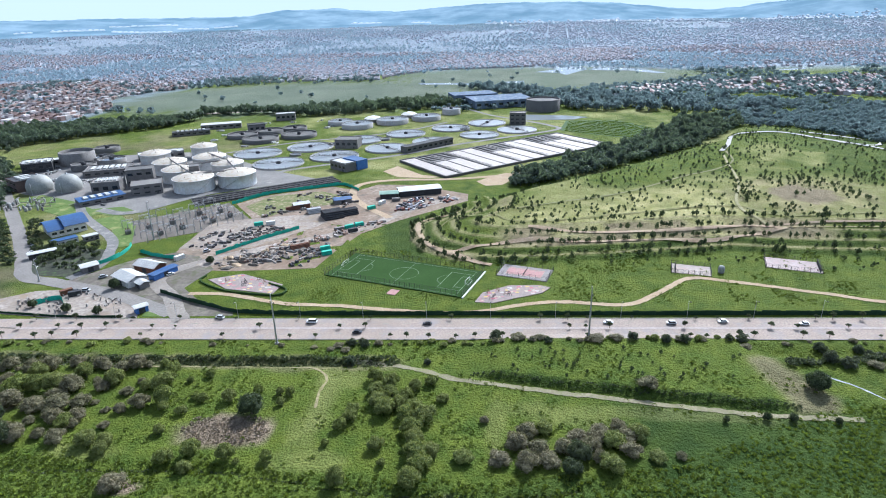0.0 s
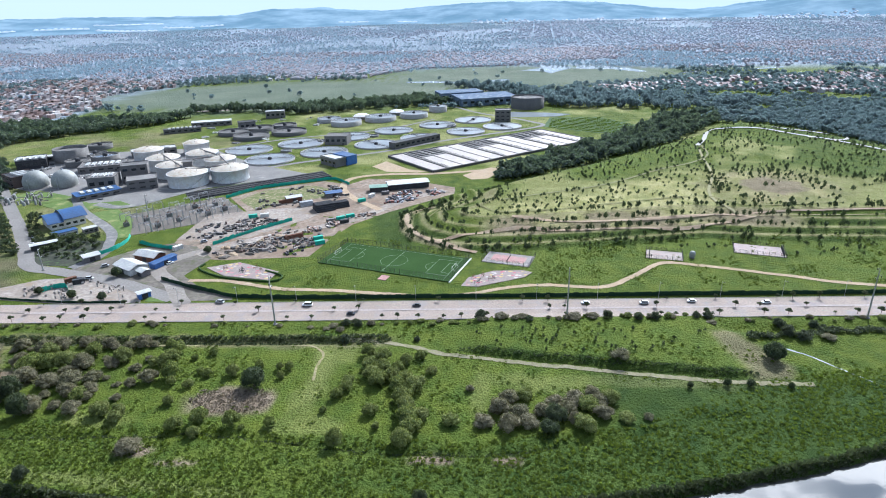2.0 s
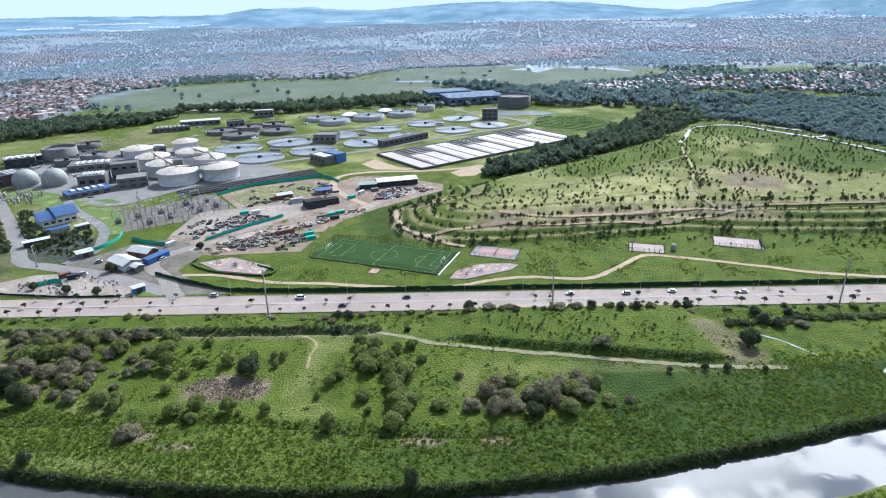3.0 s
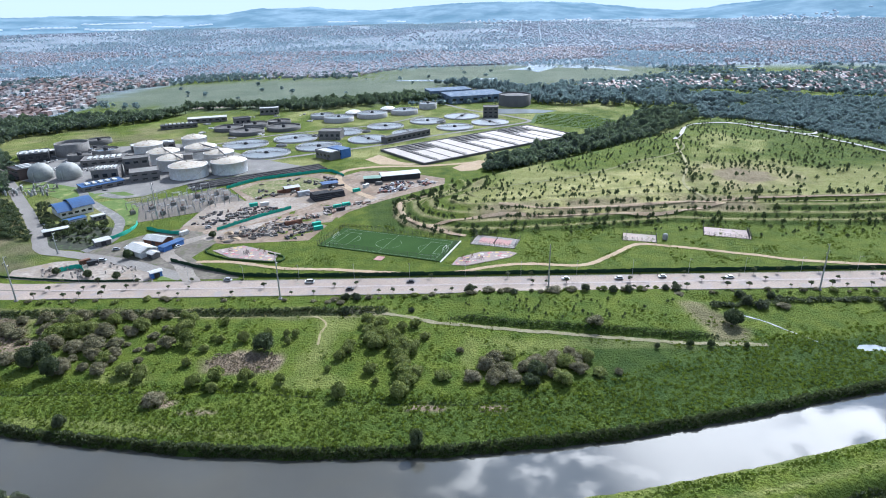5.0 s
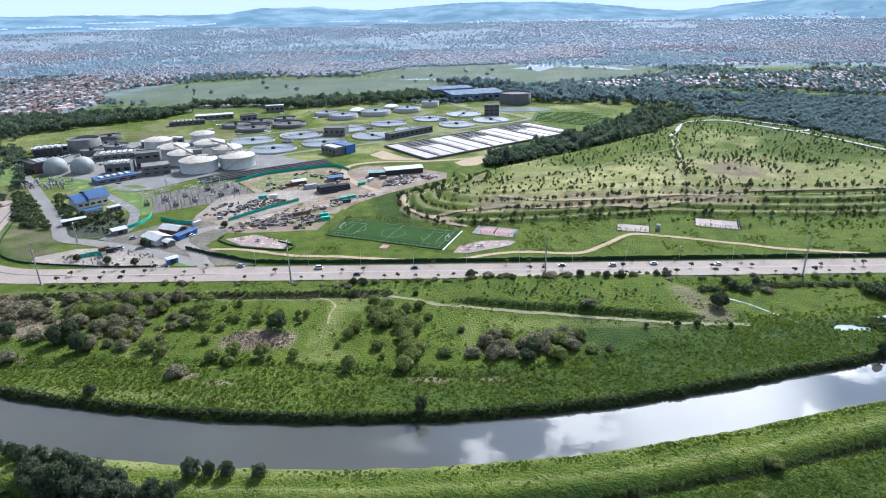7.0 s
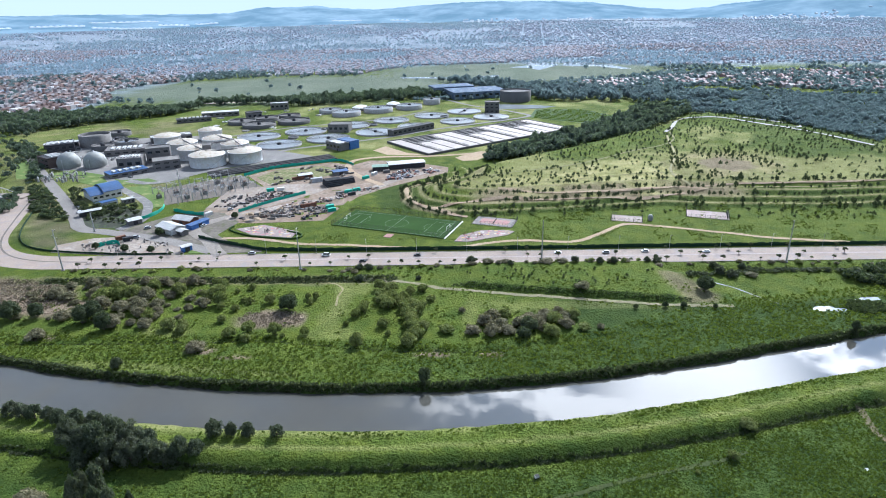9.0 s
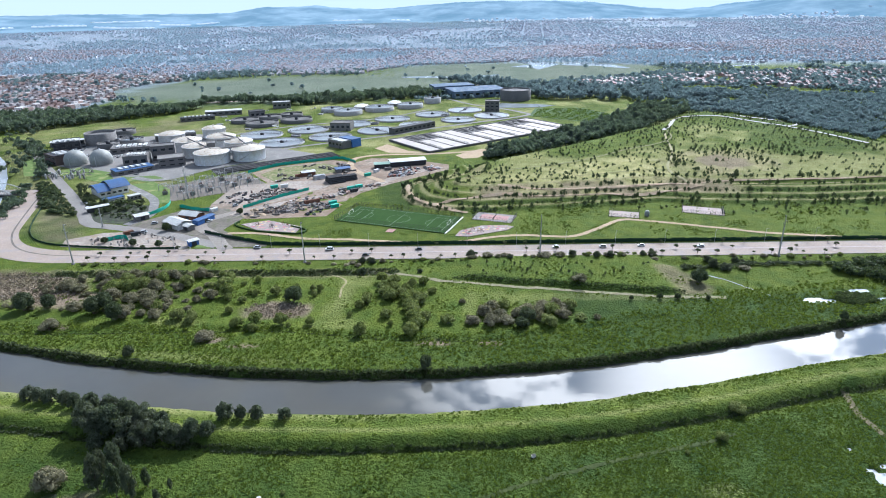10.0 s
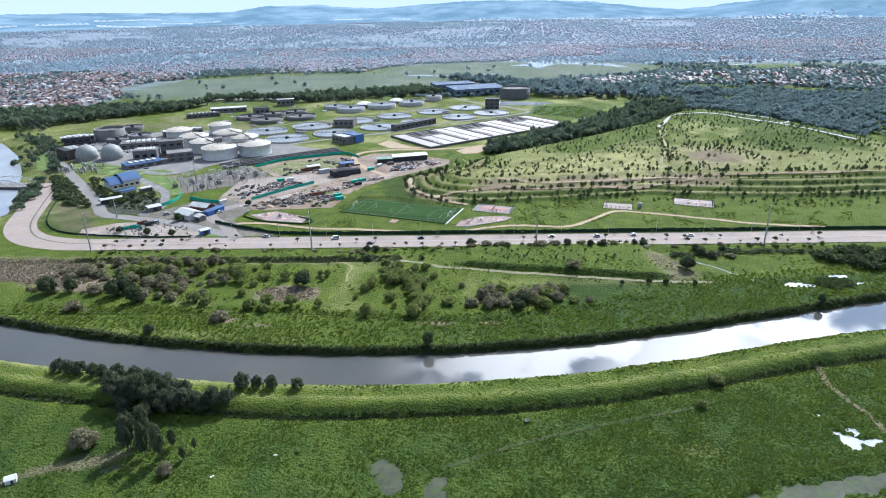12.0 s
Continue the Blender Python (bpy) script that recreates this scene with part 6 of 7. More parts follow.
mesh_fence(placed(pitch, [(-PL / 2, -PW / 2), (PL / 2, -PW / 2), (PL / 2, PW / 2), (-PL / 2, PW / 2)]), 4.0, "dark wire fence round the football pitch", wires=9)


def court(x, y, turn, w, d, inner, label, base, middle, fence=3.0):
    ob = thing("sports_court", label, "sports court", pose(x, y, 0, 0, 0, turn), "courts")
    part("slab", blocks((0, 0, -0.2, w, d, 0.5)), base, ob)
    if inner:
        part("court", blocks((0, 0, 0.3, inner[0], inner[1], 0.02)), middle, ob)
        iw, idp = inner[0] / 2, inner[1] / 2
        for row in ((-iw, -idp, iw, -idp), (-iw, idp, iw, idp), (-iw, -idp, -iw, idp), (iw, -idp, iw, idp), (-iw / 2, -idp * 0.75, -iw / 2, idp * 0.75), (iw / 2, -idp * 0.75, iw / 2, idp * 0.75), (-iw / 2, 0, iw / 2, 0), (-iw, -idp * 0.75, iw, -idp * 0.75), (-iw, idp * 0.75, iw, idp * 0.75)):
            part("line", stripe(*row, z=0.325, w=0.14), LINE, ob)
        bm = bmesh.new()
        for k in range(2):
            rod(bm, (0, (-1, 1)[k] * idp * 1.05, 0.3), (0, (-1, 1)[k] * idp * 1.05, 1.4), 0.06)
        box(bm, 0, 0, 0.4, 0.04, idp * 2.1, 0.85)
        part("net", bm, DARK_METAL, ob)
    mesh_fence(placed(ob, [(-w / 2, -d / 2), (w / 2, -d / 2), (w / 2, d / 2), (-w / 2, d / 2)]), fence, "dark wire fence round a sports court", wires=6)
    return ob


court(21.8, 314.3, -18.5, 28.5, 16.4, (20.6, 9.8), "red and grey tennis court", COURT_GREY, PINK, 3.2)
court(114.3, 319, -15, 20.6, 13, None, "pale multi-use court with a dusty surface", surface("dusty_court", (0.33, 0.28, 0.25), (0.41, 0.35, 0.315), 0.1, 1, 0.9, 0.05, dirt=(0.3, 0.21, 0.19)), None, 2.6)
court(172.5, 326.3, -18, 28, 16, None, "pale pinkish multi-use court", surface("pink_court", (0.34, 0.28, 0.26), (0.43, 0.36, 0.34), 0.1, 1, 0.9, 0.05, dirt=(0.33, 0.23, 0.22)), None, 2.6)
for x, y, turn, w in ((106, 320, 75, 12), (184.5, 321.8, 72, 15)):
    board = thing("court_end", "dark board fence at the end of a court", "fence", pose(x, y, 0, 0, 0, turn), "court ends")
    part("board", blocks((0, 0, 0, w, 0.15, 2.8)), DARK_METAL, board)


def playground(poly, seed, label):
    ob = thing("playground", label, "playground")
    part("surface", sheet(poly, 0.3, 0.4), surface("play_surface", (0.24, 0.2, 0.185), (0.31, 0.26, 0.235), 0.2, 1.2, 0.9, 0.05, dirt=(0.3, 0.19, 0.19)), ob)
    r = random.Random(seed)
    xs_, ys_ = zip(*poly)
    made = 0
    while made < 46:
        x, y = r.uniform(min(xs_), max(xs_)), r.uniform(min(ys_), max(ys_))
        if inside_by(poly, x, y) > 1.2:
            q = r.uniform(0.5, 1.3)
            bm = bmesh.new()
            bm.faces.new([bm.verts.new((x + q * (1 + 0.2 * r.random()) * math.cos(k * 0.785), y + 0.8 * q * math.sin(k * 0.785), 0.306 + 0.001 * (made % 5))) for k in range(8)])
            part("colour_spot", bm, (SPOT_TONES[made % len(SPOT_TONES)]), ob)
            made += 1
    for k in range(6):
        while True:
            x, y = r.uniform(min(xs_), max(xs_)), r.uniform(min(ys_), max(ys_))
            if inside_by(poly, x, y) > 2.5:
                break
        bm = bmesh.new()
        for sx in (-1, 1):
            rod(bm, (sx, -0.8, 0), (sx, 0, 2.2), 0.08)
            rod(bm, (sx, 0.8, 0), (sx, 0, 2.2), 0.08)
        rod(bm, (-1, 0, 2.2), (1, 0, 2.2), 0.08)
        box(bm, 0, 0, 0.9, 1.4, 0.5, 0.15)
        tagged(part("play_frame", bm, RUST if k % 2 else DARK_METAL, at=pose(x, y, 0.3, 0, 0, 60 * k)), "small metal climbing frame in a playground", "play frame", "play frames")


SPOT_TONES = [surface("spot_" + n, c, tuple(0.9 * v for v in c), 0.5, 2, 0.9, 0) for n, c in (("yellow", (0.5, 0.36, 0.14)), ("white", (0.45, 0.42, 0.38)), ("pink", (0.4, 0.2, 0.21)), ("cream", (0.48, 0.41, 0.31)), ("red", (0.42, 0.13, 0.16)))]
playground([(-6, 277), (-2, 288), (12, 297), (29, 297.5), (34, 294.5), (29, 288), (3, 276)], 3, "colourful spotted playground surface in the park")
playground([(-157, 303), (-140, 311), (-112, 297), (-114, 285), (-142, 291)], 4, "worn colourful playground near the entrance")
tagged(part("concrete_pad", blocks((-49.5, 288, -0.1, 5, 6, 0.45, -19)), PINK), "small reddish concrete pad beside the pitch", "pad")
ob = thing("water_tank", "small grey round water tank in the grass", "water tank", pose(129.5, 315.5, 0))
part("vessel", lathe([(1.3, 0.5), (1.7, 1.2), (1.7, 3), (1.2, 4), (0, 4.3)], 24), DOME, ob)
part("stand", lathe([(1.5, 0), (1.5, 0.5), (0, 0.5)], 16), CONCRETE, ob)


# ---- fences and lamps along the road ----
def panel_fence(knots, h, mat, label, name="fence", step=2.6, wave=0.12, seed=1, group=""):
    """Cloth or hedge panels between posts, each its own part."""
    ob = thing(name, label, "fence", group=group)
    r, pts = random.Random(seed), curve_points(knots, step)
    for a, b in zip(pts, pts[1:]):
        d = b - a
        za = float(height(a.x, a.y))
        hh = h * r.uniform(0.85, 1.1)
        part("panel", PANEL, mat, ob, at=pose((a.x + b.x) / 2, (a.y + b.y) / 2, za - 0.1, r.uniform(-3, 3), 0, math.degrees(math.atan2(d.y, d.x)) + r.uniform(-3, 3)) @ Matrix.Diagonal((d.length * 1.02, 1, hh, 1)))
    return ob


def panel_mesh(mat, thick=0.12):
    bm = bmesh.new()
    box(bm, 0, 0, 0, 1, thick, 1)
    bmesh.ops.subdivide_edges(bm, edges=bm.edges[:], cuts=2, use_grid_fill=True)
    r = random.Random(3)
    for v in bm.verts:
        v.co.y += r.uniform(-0.1, 0.1)
        v.co.z *= 1 + r.uniform(-0.06, 0.06)
    me = bpy.data.meshes.new("panel")
    bm.to_mesh(me)
    bm.free()
    me.materials.append(mat)
    return me


PANEL = panel_mesh(HEDGE_DARK, 0.5)
panel_fence([(-176, 286), (-158, 277), (-139, 269), (-122, 263.4), (-73, 262.2), (38, 264), (188, 267), (300, 269)], 2.3, None, "dark green mesh fence between the road and the park", seed=5)
PANEL = panel_mesh(surface("hedge_green", (0.03, 0.065, 0.015), (0.06, 0.1, 0.025), 0.5, 3, 0.95, 0.4), 0.8)
panel_fence([(-120, 298), (-108, 290), (-112, 283), (-140, 288), (-160, 300), (-160, 308)], 1.2, None, "green hedge round the playground", "hedge", seed=6)
PANEL = panel_mesh(HEDGE_DARK, 0.4)
panel_fence([(-330, 348), (-309, 303), (-292, 279), (-275, 267.5), (-256, 262.5), (-216, 257.6), (-182, 257.4)], 1.3, None, "low dark barrier along the road bend", "barrier", seed=8)
PANEL = panel_mesh(GREEN_MESH)
for n, (knots, label) in enumerate((([(-199, 445), (-181, 470), (-156, 484.5), (-130, 497), (-121, 499)], "bright green mesh hoarding round the building yard"), ([(-121, 499), (-114, 492), (-105, 481)], "bright green mesh hoarding beside the track"), ([(-168, 340), (-149, 366), (-129, 388)], "green mesh hoarding through the building yard"), ([(-232, 357), (-229, 346), (-230, 332), (-238, 318)], "curved green mesh hoarding near the lane"), ([(-219, 344), (-205, 337), (-191, 333)], "short green mesh hoarding by the yard"), ([(-236, 270), (-232, 275), (-226, 276), (-222, 272)], "small loop of green mesh in the vacant lot"))):
    panel_fence(knots, 2.6, None, label, "hoarding", seed=10 + n, group="hoardings")


def steel_pole(x, y, h=25.5):
    ob = thing("power_pole", "tall slender galvanised power pole with short arms", "power pole", pose(x, y, float(height(x, y))), "power poles")
    bm = bmesh.new()
    rod(bm, (0, 0, -0.3), (0, 0, h), 0.48, 0.2, 10)
    part("mast", bm, STEEL, ob)
    part("footing", lathe([(1.1, -0.3), (1.1, 0.4), (0.5, 0.5)], 12), CONCRETE, ob)
    for k, z in enumerate((h - 0.8, h - 3.2, h - 5.6)):
        bm = bmesh.new()
        rod(bm, (0, 0, z), (0.2, (1.8, -1.8, 1.8)[k], z + 0.3), 0.09, seg=5)
        part("arm", bm, STEEL, ob)
        part("insulator", lathe([(0.12, 0), (0.2, 0.25), (0.12, 0.5), (0.2, 0.75), (0, 1.0)], 8), DARK_METAL, ob, at=Matrix.Translation((0.2, (1.8, -1.8, 1.8)[k], z - 0.8)))
    return ob


for x, y in ((-236, 233.5), (-95, 234.2), (45, 237.5), (186, 241)):
    steel_pole(x, y)
steel_pole(-222, 367, 27)
steel_pole(-255, 300, 14)


def lamp_post():
    ob = thing("street_lamp", "thin grey street lamp with a single arm", "street lamp", group="street lamps")
    bm = bmesh.new()
    rod(bm, (0, 0, 0), (0, 0, 9), 0.11, 0.07)
    part("pole", bm, STEEL, ob)
    bm = bmesh.new()
    rod(bm, (0, 0, 8.9), (0, -2.2, 9.6), 0.06)
    part("arm", bm, STEEL, ob)
    part("lantern", blocks((0, -2.5, 9.5, 0.4, 1.0, 0.18)), DARK_METAL, ob)
    return ob


lamp = lamp_post()
lamp.matrix_basis = pose(-215, float(road_line(-215)) + 10.6, 0.1)
for k in range(1, 15):
    x = -215 + 31 * k
    copy_thing(lamp, pose(x, float(road_line(x)) + 10.6, 0.1))
# kerbs and lane lines
for off, name in ((10.1, "kerb"), (-10.1, "kerb")):
    structure(name, ribbon([(x, float(road_line(x)) + off) for x in (400, 250, 100, 0, -100, -200, -228)], 0.5, 0.3, 6), CONCRETE, "concrete kerb along the road", "kerb")
structure("median", ribbon([(x, float(road_line(x)) + 0.3) for x in (400, 250, 100, 0, -100, -200, -228)], 1.6, 0.3, 6), surface("median_soil", (0.33, 0.28, 0.26), (0.38, 0.34, 0.31), 0.2, 1, 0.9, 0.1), "narrow worn median strip", "median")
for off in (5.2, -4.8):
    bm = bmesh.new()
    for k in range(46):
        x = -225 + 10.4 * k
        box(bm, x, float(road_line(x)) + off, 0.163, 3.5, 0.16, 0.012, 1.15)
    structure("lane_marks", bm, LINE, "worn white lane dashes on asphalt", "road marking")


# ---- vehicles ----
def car_kind(name, paint, size, label, tall=0.0):
    L, Wd, H = size
    ob = thing(name, label, "car", group="vehicles")
    bm = bmesh.new()
    box(bm, 0, 0, 0.35, L, Wd, H * 0.42, 0, 0.18)
    part("body", bm, paint, ob)
    bm = bmesh.new()
    cab = bmesh.ops.create_cube(bm, size=1, matrix=Matrix.Translation((-0.05 * L, 0, 0.35 + H * 0.42 + H * 0.2)) @ Matrix.Diagonal((L * (0.58 + tall), Wd * 0.92, H * 0.42, 1)))["verts"]
    for v in cab:
        if v.co.z > 0.4 + H * 0.6:
            v.co.x = v.co.x * 0.78
            v.co.y *= 0.85
    part("cabin", bm, GLASS_DARK, ob)
    part("roof", blocks((-0.05 * L, 0, 0.33 + H * 0.84, L * (0.44 + tall * 0.8), Wd * 0.76, 0.06)), paint, ob)
    for sx in (-0.31, 0.31):
        for sy in (-0.5, 0.5):
            wheel = part("wheel", WHEEL, None, ob, at=Matrix.Translation((sx * L, sy * Wd * 0.92, 0.34)))
            part("rim", RIM, None, wheel)
    for sy in (-0.35, 0.35):
        part("headlight", blocks((L / 2 - 0.03, sy * Wd, 0.62, 0.08, 0.35, 0.16)), LINE, ob)
    return ob


def disc(name, r, w, mat):
    bm = bmesh.new()
    rod(bm, (0, -w / 2, 0), (0, w / 2, 0), r, seg=12)
    me = bpy.data.meshes.new(name)
    bm.to_mesh(me)
    bm.free()
    me.materials.append(mat)
    return me


WHEEL, RIM = disc("wheel", 0.34, 0.24, RUBBER), disc("rim", 0.2, 0.26, STEEL)
PAINT = {n: surface("paint_" + n, c, tuple(0.92 * v for v in c), 0.5, 3, 0.3, 0) for n, c in (("white", (0.75, 0.75, 0.74)), ("black", (0.03, 0.03, 0.035)), ("silver", (0.45, 0.46, 0.47)), ("red", (0.35, 0.05, 0.04)))}
cars = {"white": car_kind("car", PAINT["white"], (4.5, 1.8, 1.55), "white saloon car on the road"), "black": car_kind("car", PAINT["black"], (4.4, 1.8, 1.5), "dark saloon car on the road"), "silver": car_kind("car", PAINT["silver"], (4.6, 1.85, 1.75), "silver estate car on the road", 0.12), "van": car_kind("van", PAINT["white"], (5.2, 2.0, 2.1), "white van on the road", 0.2)}
spots = [("van", -84, 253.5, 180), ("black", -28, 253, 180), ("white", 57, 255.6, 180), ("silver", 86, 255.5, 180), ("white", 110, 257.5, 180), ("silver", -131, 257, 170), ("white", 146, 256, 180), ("black", -60, 244, 0), ("white", -214, 309, 20), ("silver", -220, 305, 30), ("white", -205, 328, 60), ("white", -182, 309, 60), ("black", -224, 286, 0), ("silver", -219, 287, 10), ("white", -50, 446, 30), ("silver", -42, 452, 20), ("white", -30, 462, 70), ("black", -36, 458, 30), ("white", -58, 452, 20), ("silver", -176, 345, 40), ("black", -196, 320, 40), ("white", -290, 342, 40), ("white", -295, 350, 130), ("silver", -300, 356, 130)]
used = set()
for kind, x, y, turn in spots:
    on_road = abs(y - float(road_line(x))) < 9.5
    m = pose(x, y, 0.18 if on_road else 0.22, 0, 0, turn)
    if kind in used:
        copy = copy_thing(cars[kind], m)
        if not on_road:
            copy["label"] = "parked " + {"van": "white van", "white": "white car", "black": "dark car", "silver": "silver car"}[kind] + " in the works yard"
    else:
        cars[kind].matrix_basis = m
        used.add(kind)


# ---- building yard: stacks, containers, heaps ----
def pipe_stack(x, y, turn, n, length, r, mat, label):
    ob = thing("pipe_stack", label, "pipes", pose(x, y, 0.1, 0, 0, turn), "pipe stacks")
    bm = bmesh.new()
    rod(bm, (-length / 2, 0, 0), (length / 2, 0, 0), r, seg=10)
    me = bpy.data.meshes.new("pipe")
    bm.to_mesh(me)
    bm.free()
    me.materials.append(mat)
    rows, k = n, 0
    for level in range(4):
        for i in range(rows - level):
            part("pipe", me, None, ob, at=Matrix.Translation((0, (i - (rows - level) / 2) * 2.02 * r, r + level * 1.75 * r)))
    return ob


pipe_stack(-112, 414, 30, 9, 14, 0.75, DARK_METAL, "stack of large black pipes in the yard")
pipe_stack(-101, 421, 30, 8, 12, 0.6, DARK_METAL, "stack of black pipes beside the yard road")
pipe_stack(-128, 424, 30, 7, 10, 0.5, STEEL, "stack of grey steel pipes outdoors")
pipe_stack(-118, 352, 32, 6, 12, 0.4, RUST, "stack of rusty steel pipes")


def container(x, y, turn, mat, label, L=6.1):
    ob = thing("shipping_container", label, "container", pose(x, y, 0.1, 0, 0, turn), "containers")
    bm = blocks((0, 0, 0, L, 2.4, 2.6))
    for k in range(int(L / 0.5)):
        box(bm, -L / 2 + 0.25 + 0.5 * k, -1.22, 0.15, 0.22, 0.08, 2.3)
        box(bm, -L / 2 + 0.25 + 0.5 * k, 1.22, 0.15, 0.22, 0.08, 2.3)
    part("shell", bm, mat, ob)
    part("door", blocks((L / 2 + 0.03, -0.6, 0.15, 0.06, 1.1, 2.3), (L / 2 + 0.03, 0.6, 0.15, 0.06, 1.1, 2.3)), mat, ob)


for x, y, turn, mat, label in ((-228, 284, 47, RUST, "rust-red shipping container in the vacant lot"), (-222, 282, 30, DARK_METAL, "dark scrap container in the vacant lot"), (-152, 397, 20, WHITE_PAINT, "white site container in the yard"), (-160, 395, 25, GREEN_MESH, "green site container in the yard"), (-148, 430, 30, RUST, "rusty site container in the yard"), (-90, 382, 32, DARK_METAL, "dark site container beside the yard road"), (-98, 341, 30, GREEN_MESH, "green covered container near the pitch"), (-101, 349, 30, GREEN_MESH, "green covered skip near the pitch"), (-86, 432, 40, GREEN_MESH, "green site container beside the track"), (-80, 445, 60, WHITE_PAINT, "white site container beside the track"), (-188, 333, 60, WHITE_PAINT, "white site container near the entrance"), (-70, 452, 15, GREY_WALL, "grey site container beside the store"), (-88, 394, 32, GREEN_MESH, "green container beside the yard road"), (-94, 389, 32, GREEN_MESH, "green container beside the yard road"), (-100, 384, 32, GREY_WALL, "grey container beside the yard road")):
    container(x, y, turn, mat, label)


def heap(x, y, w, d, h, mat, seed, label):
    bm = bmesh.new()
    bmesh.ops.create_icosphere(bm, subdivisions=3, radius=1)
    for v in bm.verts:
        n = noise.noise(v.co * 1.7 + Vector((seed, 0, 0))) * 0.35 + noise.noise(v.co * 5 + Vector((seed, 3, 0))) * 0.15
        v.co = Vector((v.co.x * w / 2, v.co.y * d / 2, max(v.co.z, -0.1) * h)) * (1 + n)
    tagged(part("earth_mound", bm, mat, at=pose(x, y, 0.05, 0, 0, seed * 37)), label, "heap", "spoil heaps")


rng = random.Random(44)
for k in range(34):
    x = rng.uniform(-160, -95)
    y = 318 + (x + 160) * 0.35 + rng.uniform(-2, 26)
    mat, label = ((DIRT, "heap of reddish earth in the yard"), (GRAVEL, "heap of dark gravel in the yard"), (DARK_CONCRETE, "heap of dark rubble in the yard"), (PALE_DIRT, "heap of pale sand in the yard"))[rng.randrange(4)]
    heap(x, y, rng.uniform(3, 9), rng.uniform(2, 5), rng.uniform(0.8, 2.0), mat, k, label)


def debris(name, poly, count, seed, tones, label, size=(0.5, 2.6)):
    """Loose boards, blocks and scrap, in one mesh."""
    r, bm, made = random.Random(seed), bmesh.new(), 0
    xs_, ys_ = zip(*poly)
    knots = [(r.uniform(min(xs_), max(xs_)), r.uniform(min(ys_), max(ys_)), r.uniform(1.5, 5), r.uniform(0, 180)) for _ in range(26)]
    while made < count:
        kx, ky, wide, way = knots[r.randrange(len(knots))]
        x, y = r.gauss(kx, wide), r.gauss(ky, wide)
        if inside_by(poly, x, y) > 0.5:
            box(bm, x, y, 0.05, r.uniform(*size), r.uniform(size[0] * 0.5, size[1] * 0.4), r.uniform(0.3, 1.8), way + r.gauss(0, 14))
            made += 1
    tagged(part(name, bm, palette(name + "_tones", tones)), label, "debris", kind="stuff")


SCRAP = [(0.08, 0.08, 0.08), (0.2, 0.175, 0.15), (0.13, 0.085, 0.07), (0.28, 0.26, 0.24), (0.05, 0.05, 0.06), (0.14, 0.13, 0.125), (0.07, 0.07, 0.06)]
debris("yard_scrap", [(-165, 322), (-100, 322), (-95, 348), (-115, 356), (-150, 340)], 240, 1, SCRAP, "scattered scrap and timber in the lower yard", (0.6, 3.2))
debris("yard_machines", [(-192, 352), (-160, 352), (-135, 385), (-150, 395), (-190, 380)], 230, 2, SCRAP, "scattered machinery and materials on pale ground", (0.8, 3.4))
debris("roadside_materials", [(-150, 345), (-120, 350), (-75, 392), (-68, 405), (-90, 398), (-128, 368)], 170, 3, [(0.28, 0.24, 0.21), (0.26, 0.17, 0.13), (0.1, 0.1, 0.1), (0.36, 0.33, 0.3)], "building materials along the yard road", (0.8, 4.0))
debris("scrap_cars", [(-70, 425), (-62, 458), (-30, 464), (-20, 452), (-36, 440), (-55, 428)], 150, 4, [(0.05, 0.05, 0.06), (0.1, 0.1, 0.11), (0.4, 0.4, 0.42), (0.2, 0.08, 0.06)], "dark scrap vehicles beside the store", (1.2, 4.0))
debris("upper_yard", [(-165, 412), (-110, 432), (-95, 440), (-112, 478), (-140, 478), (-175, 455)], 170, 5, SCRAP, "materials scattered over the upper yard", (0.8, 3.5))
debris("lot_rubble", [(-250, 275), (-215, 287), (-190, 275), (-185, 262), (-245, 260)], 80, 6, [(0.36, 0.33, 0.3), (0.3, 0.27, 0.25), (0.2, 0.18, 0.16)], "pale rubble over the vacant lot", (0.4, 1.6))
for x, y in ((-236, 268), (-214, 263), (-196, 261)):
    plant_tree(DARK, x, y, 5.5, "bush", "dark bush in the vacant lot", "lot bushes", 0.8)
plant_tree(DARK, -205, 291, 7, "bush", "dark bush beside the pale shed", "", 0.8)
plant_tree(DARK, -166, 327, 6, "bush", "dark bush beside the yard road", "", 0.8)


# ---- substation and pipework ----
def gantry(x, y, turn, w=12, h=8):
    ob = thing("gantry", "grey steel lattice gantry in the substation", "gantry", pose(x, y, 0.1, 0, 0, turn), "gantries")
    for sx in (-w / 2, w / 2):
        bm = bmesh.new()
        for o in (-0.35, 0.35):
            rod(bm, (sx + o, -0.3, 0), (sx, 0, h), 0.09, seg=4)
            rod(bm, (sx + o, 0.3, 0), (sx, 0, h), 0.09, seg=4)
        part("leg", bm, STEEL, ob)
    bm = bmesh.new()
    rod(bm, (-w / 2, 0, h), (w / 2, 0, h), 0.16, seg=4)
    rod(bm, (-w / 2, 0, h - 0.8), (w / 2, 0, h - 0.8), 0.1, seg=4)
    for k in range(7):
        u = -w / 2 + w * k / 6
        rod(bm, (u, 0, h), (min(u + w / 6, w / 2), 0, h - 0.8), 0.06, seg=4)
    part("beam", bm, STEEL, ob)


for i in range(5):
    for j in range(6):
        gantry(-254 + 8.5 * i + 8.2 * j, 392 - 7.2 * i + 8.6 * j, 47, 7.5, 5.5 + 1.2 * ((i + j) % 3))


